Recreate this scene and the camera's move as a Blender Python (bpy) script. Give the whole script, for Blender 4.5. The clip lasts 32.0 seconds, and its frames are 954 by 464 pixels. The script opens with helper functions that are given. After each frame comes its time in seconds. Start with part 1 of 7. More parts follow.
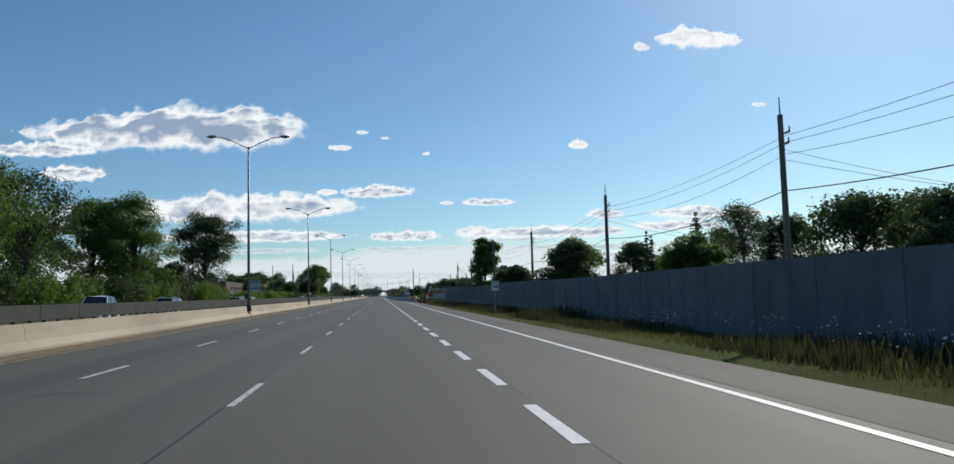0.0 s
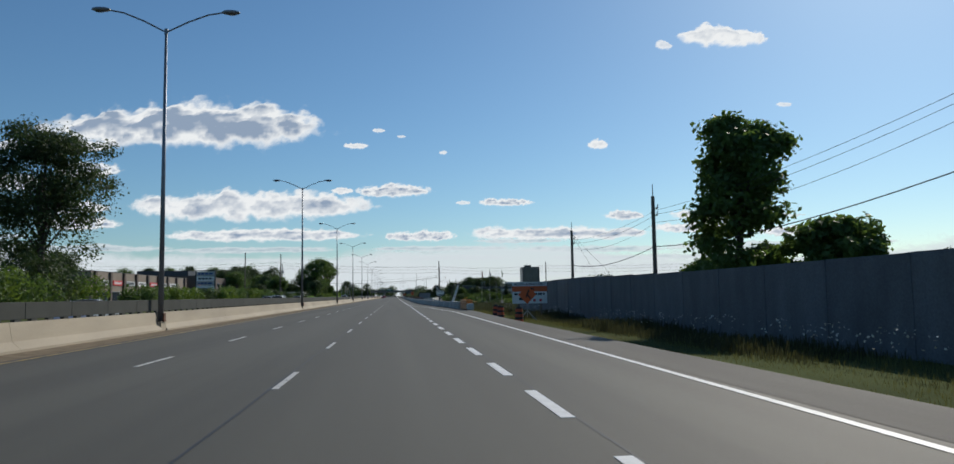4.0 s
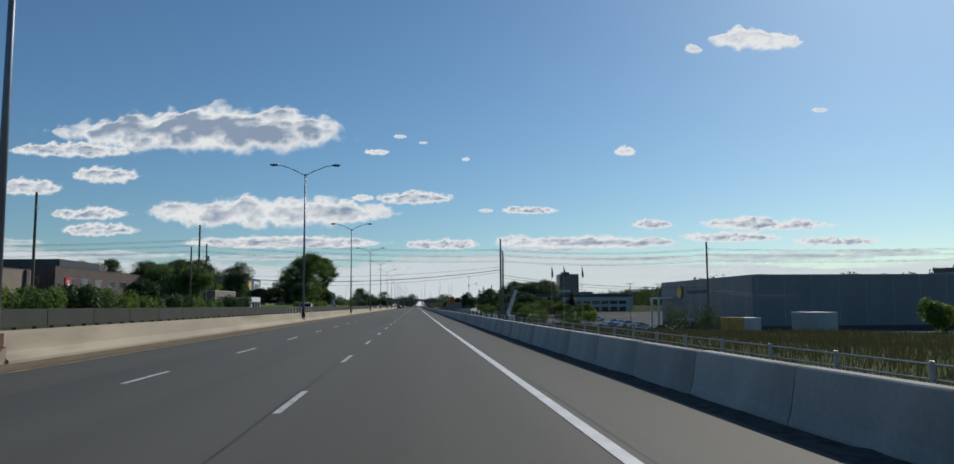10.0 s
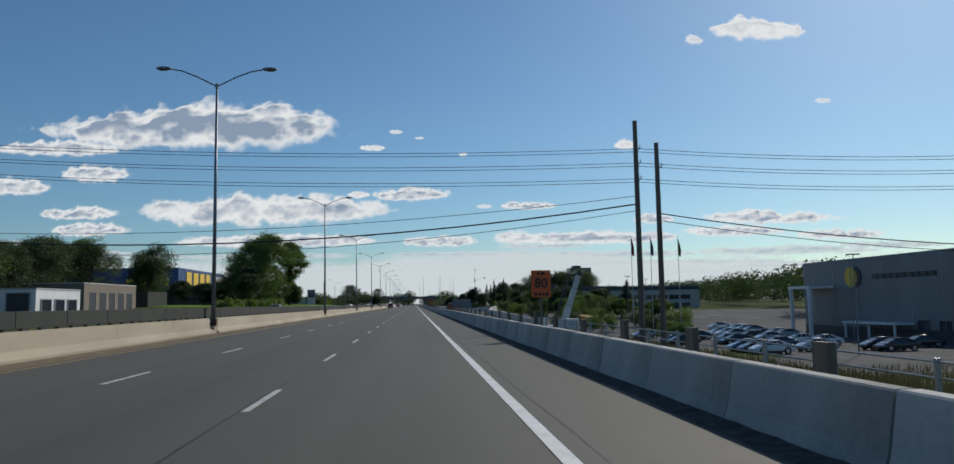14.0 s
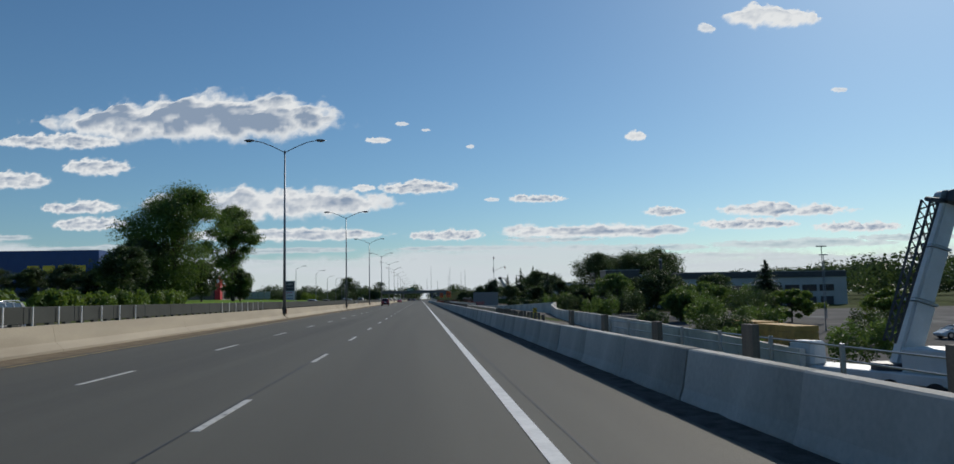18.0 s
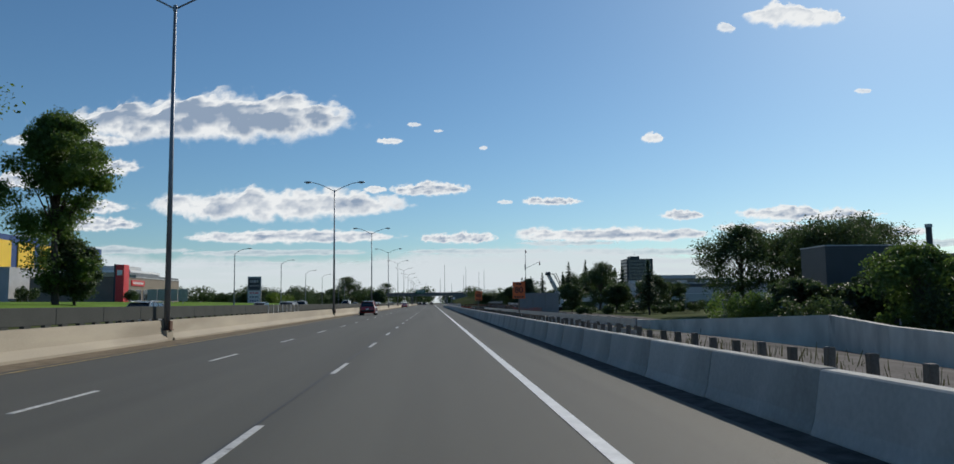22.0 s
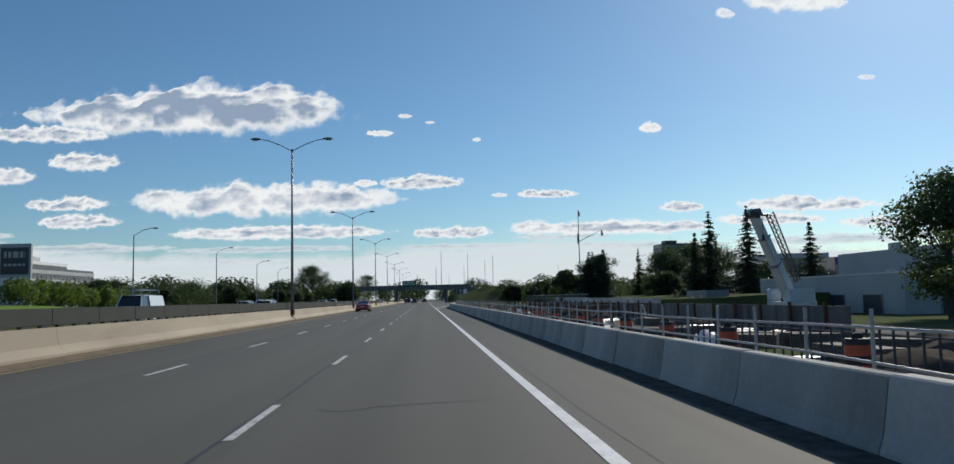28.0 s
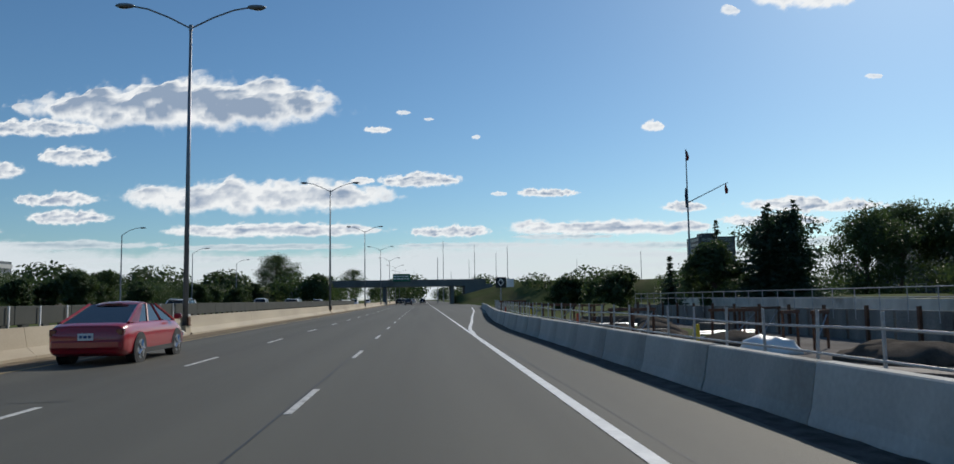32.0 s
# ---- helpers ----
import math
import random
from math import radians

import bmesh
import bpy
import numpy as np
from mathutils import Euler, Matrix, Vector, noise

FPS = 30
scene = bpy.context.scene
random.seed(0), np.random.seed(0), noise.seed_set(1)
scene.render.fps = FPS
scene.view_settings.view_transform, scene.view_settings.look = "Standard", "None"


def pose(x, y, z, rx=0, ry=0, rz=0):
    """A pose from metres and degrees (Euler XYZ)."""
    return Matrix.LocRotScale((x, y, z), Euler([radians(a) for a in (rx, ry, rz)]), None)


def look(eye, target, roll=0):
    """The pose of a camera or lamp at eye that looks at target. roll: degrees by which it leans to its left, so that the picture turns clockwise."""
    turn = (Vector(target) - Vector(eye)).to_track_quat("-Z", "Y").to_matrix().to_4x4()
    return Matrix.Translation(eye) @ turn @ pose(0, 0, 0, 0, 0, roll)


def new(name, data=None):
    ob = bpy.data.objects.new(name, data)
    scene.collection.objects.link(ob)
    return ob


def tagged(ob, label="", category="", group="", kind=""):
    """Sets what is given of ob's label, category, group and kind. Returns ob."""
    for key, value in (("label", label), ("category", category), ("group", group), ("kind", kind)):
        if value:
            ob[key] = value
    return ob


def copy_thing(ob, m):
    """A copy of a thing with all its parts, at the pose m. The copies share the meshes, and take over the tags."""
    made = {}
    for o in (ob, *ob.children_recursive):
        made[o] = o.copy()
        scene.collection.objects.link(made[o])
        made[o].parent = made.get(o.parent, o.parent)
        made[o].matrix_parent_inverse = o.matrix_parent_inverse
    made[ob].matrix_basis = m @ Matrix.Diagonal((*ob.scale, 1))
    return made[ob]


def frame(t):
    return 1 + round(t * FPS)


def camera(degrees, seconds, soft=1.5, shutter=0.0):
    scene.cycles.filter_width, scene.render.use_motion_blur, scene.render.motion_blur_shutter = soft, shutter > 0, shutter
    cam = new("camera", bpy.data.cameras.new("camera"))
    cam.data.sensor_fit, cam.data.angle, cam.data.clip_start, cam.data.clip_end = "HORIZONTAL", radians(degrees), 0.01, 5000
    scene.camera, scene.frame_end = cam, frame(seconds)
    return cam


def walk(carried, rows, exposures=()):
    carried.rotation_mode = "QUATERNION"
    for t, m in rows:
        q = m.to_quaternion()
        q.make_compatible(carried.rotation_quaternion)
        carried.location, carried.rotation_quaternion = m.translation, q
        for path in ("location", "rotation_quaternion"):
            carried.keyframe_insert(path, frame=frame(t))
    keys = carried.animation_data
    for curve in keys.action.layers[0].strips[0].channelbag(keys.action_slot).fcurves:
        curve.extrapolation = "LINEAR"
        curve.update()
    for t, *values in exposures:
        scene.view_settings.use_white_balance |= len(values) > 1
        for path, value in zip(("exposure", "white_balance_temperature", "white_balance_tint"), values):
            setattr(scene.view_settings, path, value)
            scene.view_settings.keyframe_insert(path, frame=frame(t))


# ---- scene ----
# camera: t, x, y, yaw, pitch, roll; eye 1.40 m over the lane
cam = camera(64.92, 32.0)
PATH = [
    (0.0, 0.10, -0.02, -7.32, 4.63, 1.53),
    (0.5, 0.07, 9.75, -6.37, 4.77, 1.38),
    (1.0, 0.05, 19.52, -6.11, 4.92, 1.22),
    (2.0, 0.01, 39.25, -6.22, 4.83, 0.90),
    (3.0, -0.01, 59.28, -6.17, 4.60, 0.92),
    (6.0, -0.08, 119.24, -6.24, 5.41, 0.70),
    (7.0, -0.10, 139.07, -5.68, 5.49, 0.54),
    (8.0, -0.11, 159.15, -5.29, 5.40, 0.55),
    (9.0, -0.10, 179.29, -5.26, 5.53, 0.73),
    (10.0, -0.05, 198.08, -4.65, 5.57, 0.41),
    (11.0, 0.03, 217.85, -4.51, 5.72, 0.80),
    (12.0, 0.26, 238.43, -4.23, 5.79, 1.21),
    (13.0, 0.33, 258.87, -4.27, 5.90, 1.63),
    (14.0, 0.39, 278.84, -4.80, 5.39, 1.01),
    (17.0, 0.57, 340.90, -4.59, 5.26, 0.82),
    (18.0, 0.60, 361.71, -4.29, 5.01, 1.10),
    (19.0, 0.47, 382.96, -4.15, 4.87, 1.31),
    (20.0, 0.35, 404.01, -4.09, 5.06, 0.91),
    (21.0, 0.25, 424.36, -3.08, 5.23, 0.91),
    (21.5, 0.18, 434.62, -2.41, 5.29, 0.79),
    (22.0, 0.12, 444.87, -3.44, 5.34, 0.67),
    (23.0, 0.12, 466.05, -3.64, 5.20, 1.11),
    (24.0, 0.08, 486.91, -3.56, 5.19, 1.20),
    (25.0, 0.12, 508.06, -3.43, 5.19, 1.14),
    (28.0, 0.17, 569.27, -3.95, 5.04, 1.28),
    (29.0, 0.13, 589.62, -4.10, 4.95, 0.94),
    (30.0, 0.07, 609.97, -4.21, 5.03, 1.28),
    (31.0, -0.05, 629.33, -4.25, 4.92, 1.14),
    (32.0, -0.19, 648.63, -4.16, 5.07, 0.87),
]
walk(cam, [(t, pose(x, y, 1.40, 90 + pitch, roll, yaw)) for t, x, y, yaw, pitch, roll in PATH],
     [(0, 0.2), (2, 0.13), (4, 0.08), (6, 0.0), (8, -0.08), (18, -0.08), (20, -0.03), (22, 0.06), (25, 0.09), (32, 0.11)])

# ---- light ----
SUN_AZ, SUN_EL = radians(38), radians(33)      # right of straight ahead, above the horizon
to_sun = Vector((math.sin(SUN_AZ) * math.cos(SUN_EL), math.cos(SUN_AZ) * math.cos(SUN_EL), math.sin(SUN_EL)))
world = bpy.data.worlds.new("sky")
scene.world = world
world.use_nodes = True
wn = world.node_tree
sky = wn.nodes.new("ShaderNodeTexSky")
sky.sky_type, sky.sun_disc = "NISHITA", False
sky.sun_elevation, sky.sun_rotation = SUN_EL, SUN_AZ
sky.altitude, sky.air_density, sky.dust_density, sky.ozone_density = 100, 1.0, 0.45, 4.8
tone = wn.nodes.new("ShaderNodeHueSaturation")
tone.inputs["Saturation"].default_value = 1.05
wn.links.new(sky.outputs["Color"], tone.inputs["Color"])
tint = wn.nodes.new("ShaderNodeMixRGB")
tint.blend_type = "MULTIPLY"
tint.inputs["Fac"].default_value, tint.inputs["Color2"].default_value = 1.0, (0.85, 1.0, 1.0, 1)
wn.links.new(tone.outputs["Color"], tint.inputs["Color1"])
wn.links.new(tint.outputs["Color"], wn.nodes["Background"].inputs["Color"])
wn.nodes["Background"].inputs["Strength"].default_value = 0.080
sun_data = bpy.data.lights.new("sun", "SUN")
sun_data.energy, sun_data.angle, sun_data.color = 3.1, radians(0.5), (1.0, 0.93, 0.82)
new("sun", sun_data).matrix_world = look((0, 0, 60), Vector((0, 0, 60)) - to_sun)

# ---- materials ----
def mat(name, colour, rough=0.7, metal=0.0, vary=0.15, scale=2.0, fine=30.0, bump=0.15, per_object=0.0,
        streak=None, coat=0.0, spec=0.5, second=None, second_at=0.6, grit=0.35):
    """A surface with broad stains, fine grain and relief; streak stretches the stains along an axis."""
    m = bpy.data.materials.new(name)
    m.use_nodes = True
    t = m.node_tree
    n, l = t.nodes, t.links
    b = n["Principled BSDF"]
    geo = n.new("ShaderNodeTexCoord")
    mp = n.new("ShaderNodeMapping")
    if streak:
        mp.inputs["Scale"].default_value = streak
    info = n.new("ShaderNodeObjectInfo")
    l.new(geo.outputs["Object"], mp.inputs["Vector"])
    big = n.new("ShaderNodeTexNoise")
    big.inputs["Scale"].default_value, big.inputs["Detail"].default_value = scale, 5
    small = n.new("ShaderNodeTexNoise")
    small.inputs["Scale"].default_value, small.inputs["Detail"].default_value = fine, 4
    l.new(mp.outputs["Vector"], big.inputs["Vector"])
    l.new(geo.outputs["Object"], small.inputs["Vector"])
    ramp = n.new("ShaderNodeValToRGB")
    ramp.color_ramp.elements[0].position, ramp.color_ramp.elements[1].position = 0.3, 0.72
    lo = [c * (1 - vary) for c in colour]
    hi = [min(1, c * (1 + vary)) for c in colour]
    ramp.color_ramp.elements[0].color, ramp.color_ramp.elements[1].color = (*lo, 1), (*hi, 1)
    l.new(big.outputs["Fac"], ramp.inputs["Fac"])
    col = ramp.outputs["Color"]
    if second:
        r2 = n.new("ShaderNodeValToRGB")
        r2.color_ramp.elements[0].position, r2.color_ramp.elements[1].position = second_at, second_at + 0.12
        n2 = n.new("ShaderNodeTexNoise")
        n2.inputs["Scale"].default_value, n2.inputs["Detail"].default_value = scale * 0.6, 6
        l.new(mp.outputs["Vector"], n2.inputs["Vector"])
        l.new(n2.outputs["Fac"], r2.inputs["Fac"])
        mx = n.new("ShaderNodeMixRGB")
        mx.inputs["Color2"].default_value = (*second, 1)
        l.new(r2.outputs["Color"], mx.inputs["Fac"])
        l.new(col, mx.inputs["Color1"])
        col = mx.outputs["Color"]
    grain = n.new("ShaderNodeMixRGB")
    grain.blend_type = "OVERLAY"
    grain.inputs["Fac"].default_value = grit
    l.new(col, grain.inputs["Color1"])
    l.new(small.outputs["Fac"], grain.inputs["Color2"])
    col = grain.outputs["Color"]
    if per_object:
        hsv = n.new("ShaderNodeHueSaturation")
        mr = n.new("ShaderNodeMapRange")
        mr.inputs["To Min"].default_value, mr.inputs["To Max"].default_value = 1 - per_object, 1 + per_object
        l.new(info.outputs["Random"], mr.inputs["Value"])
        l.new(mr.outputs["Result"], hsv.inputs["Value"])
        l.new(col, hsv.inputs["Color"])
        col = hsv.outputs["Color"]
    l.new(col, b.inputs["Base Color"])
    b.inputs["Roughness"].default_value, b.inputs["Metallic"].default_value = rough, metal
    b.inputs["Specular IOR Level"].default_value = spec
    b.inputs["Coat Weight"].default_value = coat
    if bump:
        bp = n.new("ShaderNodeBump")
        bp.inputs["Strength"].default_value, bp.inputs["Distance"].default_value = bump, 0.02
        l.new(small.outputs["Fac"], bp.inputs["Height"])
        l.new(bp.outputs["Normal"], b.inputs["Normal"])
    return m


def leaf_mat(name, colour, light):
    m = bpy.data.materials.new(name)
    m.use_nodes = True
    n, l = m.node_tree.nodes, m.node_tree.links
    b = n["Principled BSDF"]
    geo = n.new("ShaderNodeNewGeometry")
    tex = n.new("ShaderNodeTexCoord")
    nz = n.new("ShaderNodeTexNoise")
    nz.inputs["Scale"].default_value = 0.6
    l.new(tex.outputs["Object"], nz.inputs["Vector"])
    add = n.new("ShaderNodeMath")
    add.inputs[1].default_value = 0.5
    add.operation = "MULTIPLY_ADD"
    l.new(geo.outputs["Random Per Island"], add.inputs[0])
    half = n.new("ShaderNodeMath")
    half.operation, half.inputs[1].default_value = "MULTIPLY", 0.5
    l.new(nz.outputs["Fac"], half.inputs[0])
    l.new(half.outputs["Value"], add.inputs[2])
    ramp = n.new("ShaderNodeValToRGB")
    ramp.color_ramp.elements[0].position, ramp.color_ramp.elements[1].position = 0.2, 0.85
    ramp.color_ramp.elements[0].color, ramp.color_ramp.elements[1].color = (*[c * 0.6 for c in colour], 1), (*[c * 1.35 for c in colour], 1)
    l.new(add.outputs["Value"], ramp.inputs["Fac"])
    l.new(ramp.outputs["Color"], b.inputs["Base Color"])
    b.inputs["Roughness"].default_value = 0.55
    b.inputs["Specular IOR Level"].default_value = 0.3
    tr = n.new("ShaderNodeBsdfTranslucent")
    tr.inputs["Color"].default_value = (*light, 1)
    mix = n.new("ShaderNodeMixShader")
    mix.inputs["Fac"].default_value = 0.35
    l.new(b.outputs["BSDF"], mix.inputs[1])
    l.new(tr.outputs["BSDF"], mix.inputs[2])
    l.new(mix.outputs["Shader"], n["Material Output"].inputs["Surface"])
    return m


ASPHALT = mat("asphalt", (0.094, 0.091, 0.074), 0.74, grit=0.22, spec=0.32, vary=0.16, scale=0.5, fine=60, bump=0.3, streak=(1.3, 0.03, 1), second=(0.072, 0.070, 0.058), second_at=0.54)
ASPHALT_OLD = mat("asphalt_shoulder", (0.115, 0.108, 0.092), 0.82, spec=0.25, vary=0.2, scale=0.5, fine=50, bump=0.35, streak=(1.5, 0.15, 1))
SEALANT = mat("sealant", (0.022, 0.023, 0.025), 0.6, vary=0.2)
PAINT = mat("road_paint", (0.72, 0.72, 0.70), 0.6, vary=0.12, scale=3, fine=18, second=(0.35, 0.35, 0.35), second_at=0.66)
PAINT_WORN = mat("worn_road_paint", (0.50, 0.50, 0.48), 0.7, vary=0.2, scale=6, fine=25, second=(0.20, 0.20, 0.19), second_at=0.55)
PAINT_Y = mat("yellow_paint", (0.42, 0.30, 0.12), 0.7, vary=0.2, scale=3, fine=18, second=(0.16, 0.14, 0.11), second_at=0.5)
TAN = mat("tan_concrete", (0.385, 0.33, 0.245), 0.85, grit=0.15, bump=0.06, vary=0.16, scale=0.6, fine=25, streak=(1, 0.25, 1.6), second=(0.28, 0.235, 0.17), second_at=0.6)
GREY_CONC = mat("grey_concrete", (0.56, 0.535, 0.48), 0.9, grit=0.1, bump=0.04, spec=0.25, vary=0.20, scale=0.8, fine=22, per_object=0.10, streak=(1, 1.0, 0.6), second=(0.33, 0.315, 0.28), second_at=0.57)
BARRIER_CONC = mat("barrier_concrete", (0.49, 0.475, 0.435), 0.92, grit=0.18, bump=0.08, spec=0.2, vary=0.24, scale=0.55, fine=16, per_object=0.12, streak=(1, 0.8, 0.45), second=(0.31, 0.30, 0.27), second_at=0.50)
GRIT_SHADE = mat("dark_grit_and_shade", (0.095, 0.090, 0.082), 0.95, spec=0.05, vary=0.4, scale=4, fine=30, bump=0.6)
SCREEN = mat("glare_screen", (0.060, 0.064, 0.058), 0.85, spec=0.15, vary=0.12, scale=0.8, per_object=0.06)
DIRT = mat("road_dirt", (0.21, 0.17, 0.12), 1.0, spec=0.05, vary=0.3, scale=2.5, fine=40, bump=0.4)
STEEL = mat("galvanised_steel", (0.33, 0.35, 0.37), 0.45, 0.8, vary=0.12, scale=3)
POLE_STEEL = mat("lamp_pole_steel", (0.20, 0.22, 0.25), 0.5, 0.6, vary=0.12, scale=2)
WOOD_POLE = mat("weathered_pole_wood", (0.15, 0.125, 0.105), 0.85, vary=0.25, scale=1.5, streak=(4, 4, 0.3))
BLACK = mat("black_rubber", (0.02, 0.02, 0.021), 0.65, vary=0.2)
WIRE = mat("cable_sheath", (0.03, 0.03, 0.032), 0.6, vary=0.1, bump=0)
GRASS = mat("ground_grass", (0.075, 0.092, 0.036), 1.0, spec=0.02, vary=0.35, scale=0.12, fine=9, bump=0.4, second=(0.105, 0.10, 0.052), second_at=0.56)
LAWN = mat("mown_lawn", (0.14, 0.23, 0.045), 1.0, spec=0.02, vary=0.2, scale=0.2, fine=12, bump=0.4)
GRAVEL = mat("construction_gravel", (0.17, 0.155, 0.14), 1.0, spec=0.03, vary=0.3, scale=0.25, fine=8, bump=0.5, second=(0.11, 0.10, 0.09), second_at=0.55)
LOT = mat("parking_asphalt", (0.10, 0.10, 0.10), 0.95, spec=0.08, vary=0.2, scale=0.2, fine=20, second=(0.2, 0.2, 0.2), second_at=0.6)
NOISE_WALL = mat("noise_wall_panel", (0.125, 0.135, 0.15), 0.8, vary=0.16, scale=1.2, fine=14, per_object=0.08, streak=(1, 1, 0.35))
BARK = mat("bark", (0.07, 0.055, 0.045), 0.9, vary=0.3, scale=4, bump=0.5)
LEAF = leaf_mat("leaf_deciduous", (0.068, 0.12, 0.034), (0.17, 0.27, 0.05))
LEAF_LIGHT = leaf_mat("leaf_bright", (0.085, 0.14, 0.03), (0.20, 0.30, 0.04))
LEAF_DARK = leaf_mat("leaf_dark", (0.046, 0.074, 0.032), (0.08, 0.125, 0.036))
NEEDLE = leaf_mat("needles", (0.040, 0.066, 0.042), (0.05, 0.09, 0.04))
WEED = leaf_mat("weeds", (0.062, 0.064, 0.030), (0.07, 0.07, 0.028))
VERGE = leaf_mat("verge_grass", (0.115, 0.118, 0.046), (0.19, 0.19, 0.055))
FLOWER = mat("seed_heads", (0.62, 0.60, 0.52), 0.9, vary=0.2)
DARK_CLAD = mat("grey_metal_cladding", (0.20, 0.215, 0.23), 0.5, 0.2, vary=0.08, scale=0.3, fine=6, bump=0.05, streak=(1, 1, 0.2))
BROWN_CLAD = mat("brown_brick", (0.10, 0.078, 0.066), 0.85, vary=0.2, scale=0.5, fine=8)
BEIGE = mat("beige_stucco", (0.23, 0.19, 0.15), 0.85, vary=0.1, scale=0.4)
PALE = mat("pale_panel", (0.42, 0.43, 0.43), 0.6, vary=0.1, scale=0.4)
WHITE = mat("white_paint", (0.78, 0.78, 0.77), 0.5, vary=0.06, scale=0.8)
ROOF = mat("flat_roof_gravel", (0.13, 0.13, 0.135), 0.9, vary=0.2, scale=0.4)
CHARCOAL = mat("charcoal_cladding", (0.045, 0.05, 0.058), 0.5, vary=0.12, scale=0.4)
BLUE_CLAD = mat("blue_cladding", (0.016, 0.055, 0.20), 0.45, vary=0.08, scale=0.4, bump=0.04)
YELLOW_CLAD = mat("yellow_cladding", (0.85, 0.55, 0.03), 0.45, vary=0.06, scale=0.4, bump=0.04)
RED_SIGN = mat("red_sign", (0.60, 0.03, 0.035), 0.4, vary=0.06)
ORANGE_SIGN = mat("orange_sign", (0.64, 0.115, 0.025), 0.5, vary=0.05, scale=1.5)
ORANGE_PLASTIC = mat("orange_plastic", (0.62, 0.22, 0.035), 0.5, vary=0.15, scale=1.5, second=(0.45, 0.17, 0.05), second_at=0.62)
CONE_ORANGE = mat("barrel_orange", (0.50, 0.085, 0.03), 0.55, vary=0.15, scale=3)
BLACK_SIGN = mat("black_sign_film", (0.015, 0.015, 0.016), 0.5, vary=0.1)
WHITE_SIGN = mat("white_sign_film", (0.74, 0.74, 0.72), 0.45, vary=0.05)
YELLOW_SIGN = mat("yellow_sign_film", (0.75, 0.50, 0.03), 0.45, vary=0.08)
CAR_RED = mat("red_car_paint", (0.34, 0.012, 0.022), 0.3, 0.0, vary=0.04, coat=1.0, bump=0)
CAR_DARK = mat("dark_car_paint", (0.018, 0.02, 0.024), 0.25, 0.3, vary=0.05, coat=1.0, bump=0)
CAR_WHITE = mat("white_car_paint", (0.72, 0.72, 0.72), 0.3, vary=0.03, coat=1.0, bump=0)
CAR_SILVER = mat("silver_car_paint", (0.42, 0.43, 0.45), 0.3, 0.6, vary=0.04, coat=1.0, bump=0)
CAR_BLUE = mat("blue_car_paint", (0.03, 0.06, 0.14), 0.28, 0.3, vary=0.04, coat=1.0, bump=0)
GLASS = mat("tinted_window_glass", (0.02, 0.024, 0.028), 0.06, vary=0.03, bump=0, spec=0.9)
FACADE_GLASS = mat("facade_glass", (0.035, 0.045, 0.06), 0.08, vary=0.12, scale=0.3, bump=0, spec=0.9)
LAMP_RED = mat("red_lamp_lens", (0.10, 0.004, 0.006), 0.15, vary=0.05, coat=1.0, bump=0)
CHROME = mat("bright_alloy", (0.62, 0.63, 0.65), 0.22, 1.0, vary=0.05, bump=0)
CRANE_WHITE = mat("crane_boom_paint", (0.58, 0.60, 0.60), 0.45, vary=0.1, scale=1)


# ---- mesh helpers ----
def part(name, bm, material, parent=None, label="", smooth=False):
    me = bpy.data.meshes.new(name)
    bm.to_mesh(me)
    bm.free()
    me.materials.append(material)
    if smooth:
        for p in me.polygons:
            p.use_smooth = True
    ob = new(name, me)
    if parent:
        ob.parent = parent
    if label:
        ob["label"] = label
    return ob


def thing(name, x, y, z, label, category, group="", kind="", turn=0.0):
    e = new(name)
    e.matrix_world = pose(x, y, z, 0, 0, turn)
    return tagged(e, label, category, group, kind)


def box(bm, cx, cy, cz, sx, sy, sz, turn=0.0, bevel=0.0):
    m = pose(cx, cy, cz, 0, 0, turn) @ Matrix.Diagonal((sx, sy, sz, 1))
    r = bmesh.ops.create_cube(bm, size=1, matrix=m)
    if bevel:
        es = list({e for v in r["verts"] for e in v.link_edges})
        bmesh.ops.bevel(bm, geom=es, offset=bevel, segments=1, affect="EDGES")


def boxed(*a, **k):
    bm = bmesh.new()
    box(bm, *a, **k)
    return bm


def rod(bm, a, b, r0, r1=None, n=8, cap=True):
    a, b = Vector(a), Vector(b)
    d = b - a
    q = d.to_track_quat("Z", "Y").to_matrix().to_4x4()
    bmesh.ops.create_cone(bm, cap_ends=cap, segments=n, radius1=r0, radius2=r0 if r1 is None else r1, depth=d.length,
                          matrix=Matrix.Translation((a + b) / 2) @ q)


def rodded(*a, **k):
    bm = bmesh.new()
    rod(bm, *a, **k)
    return bm


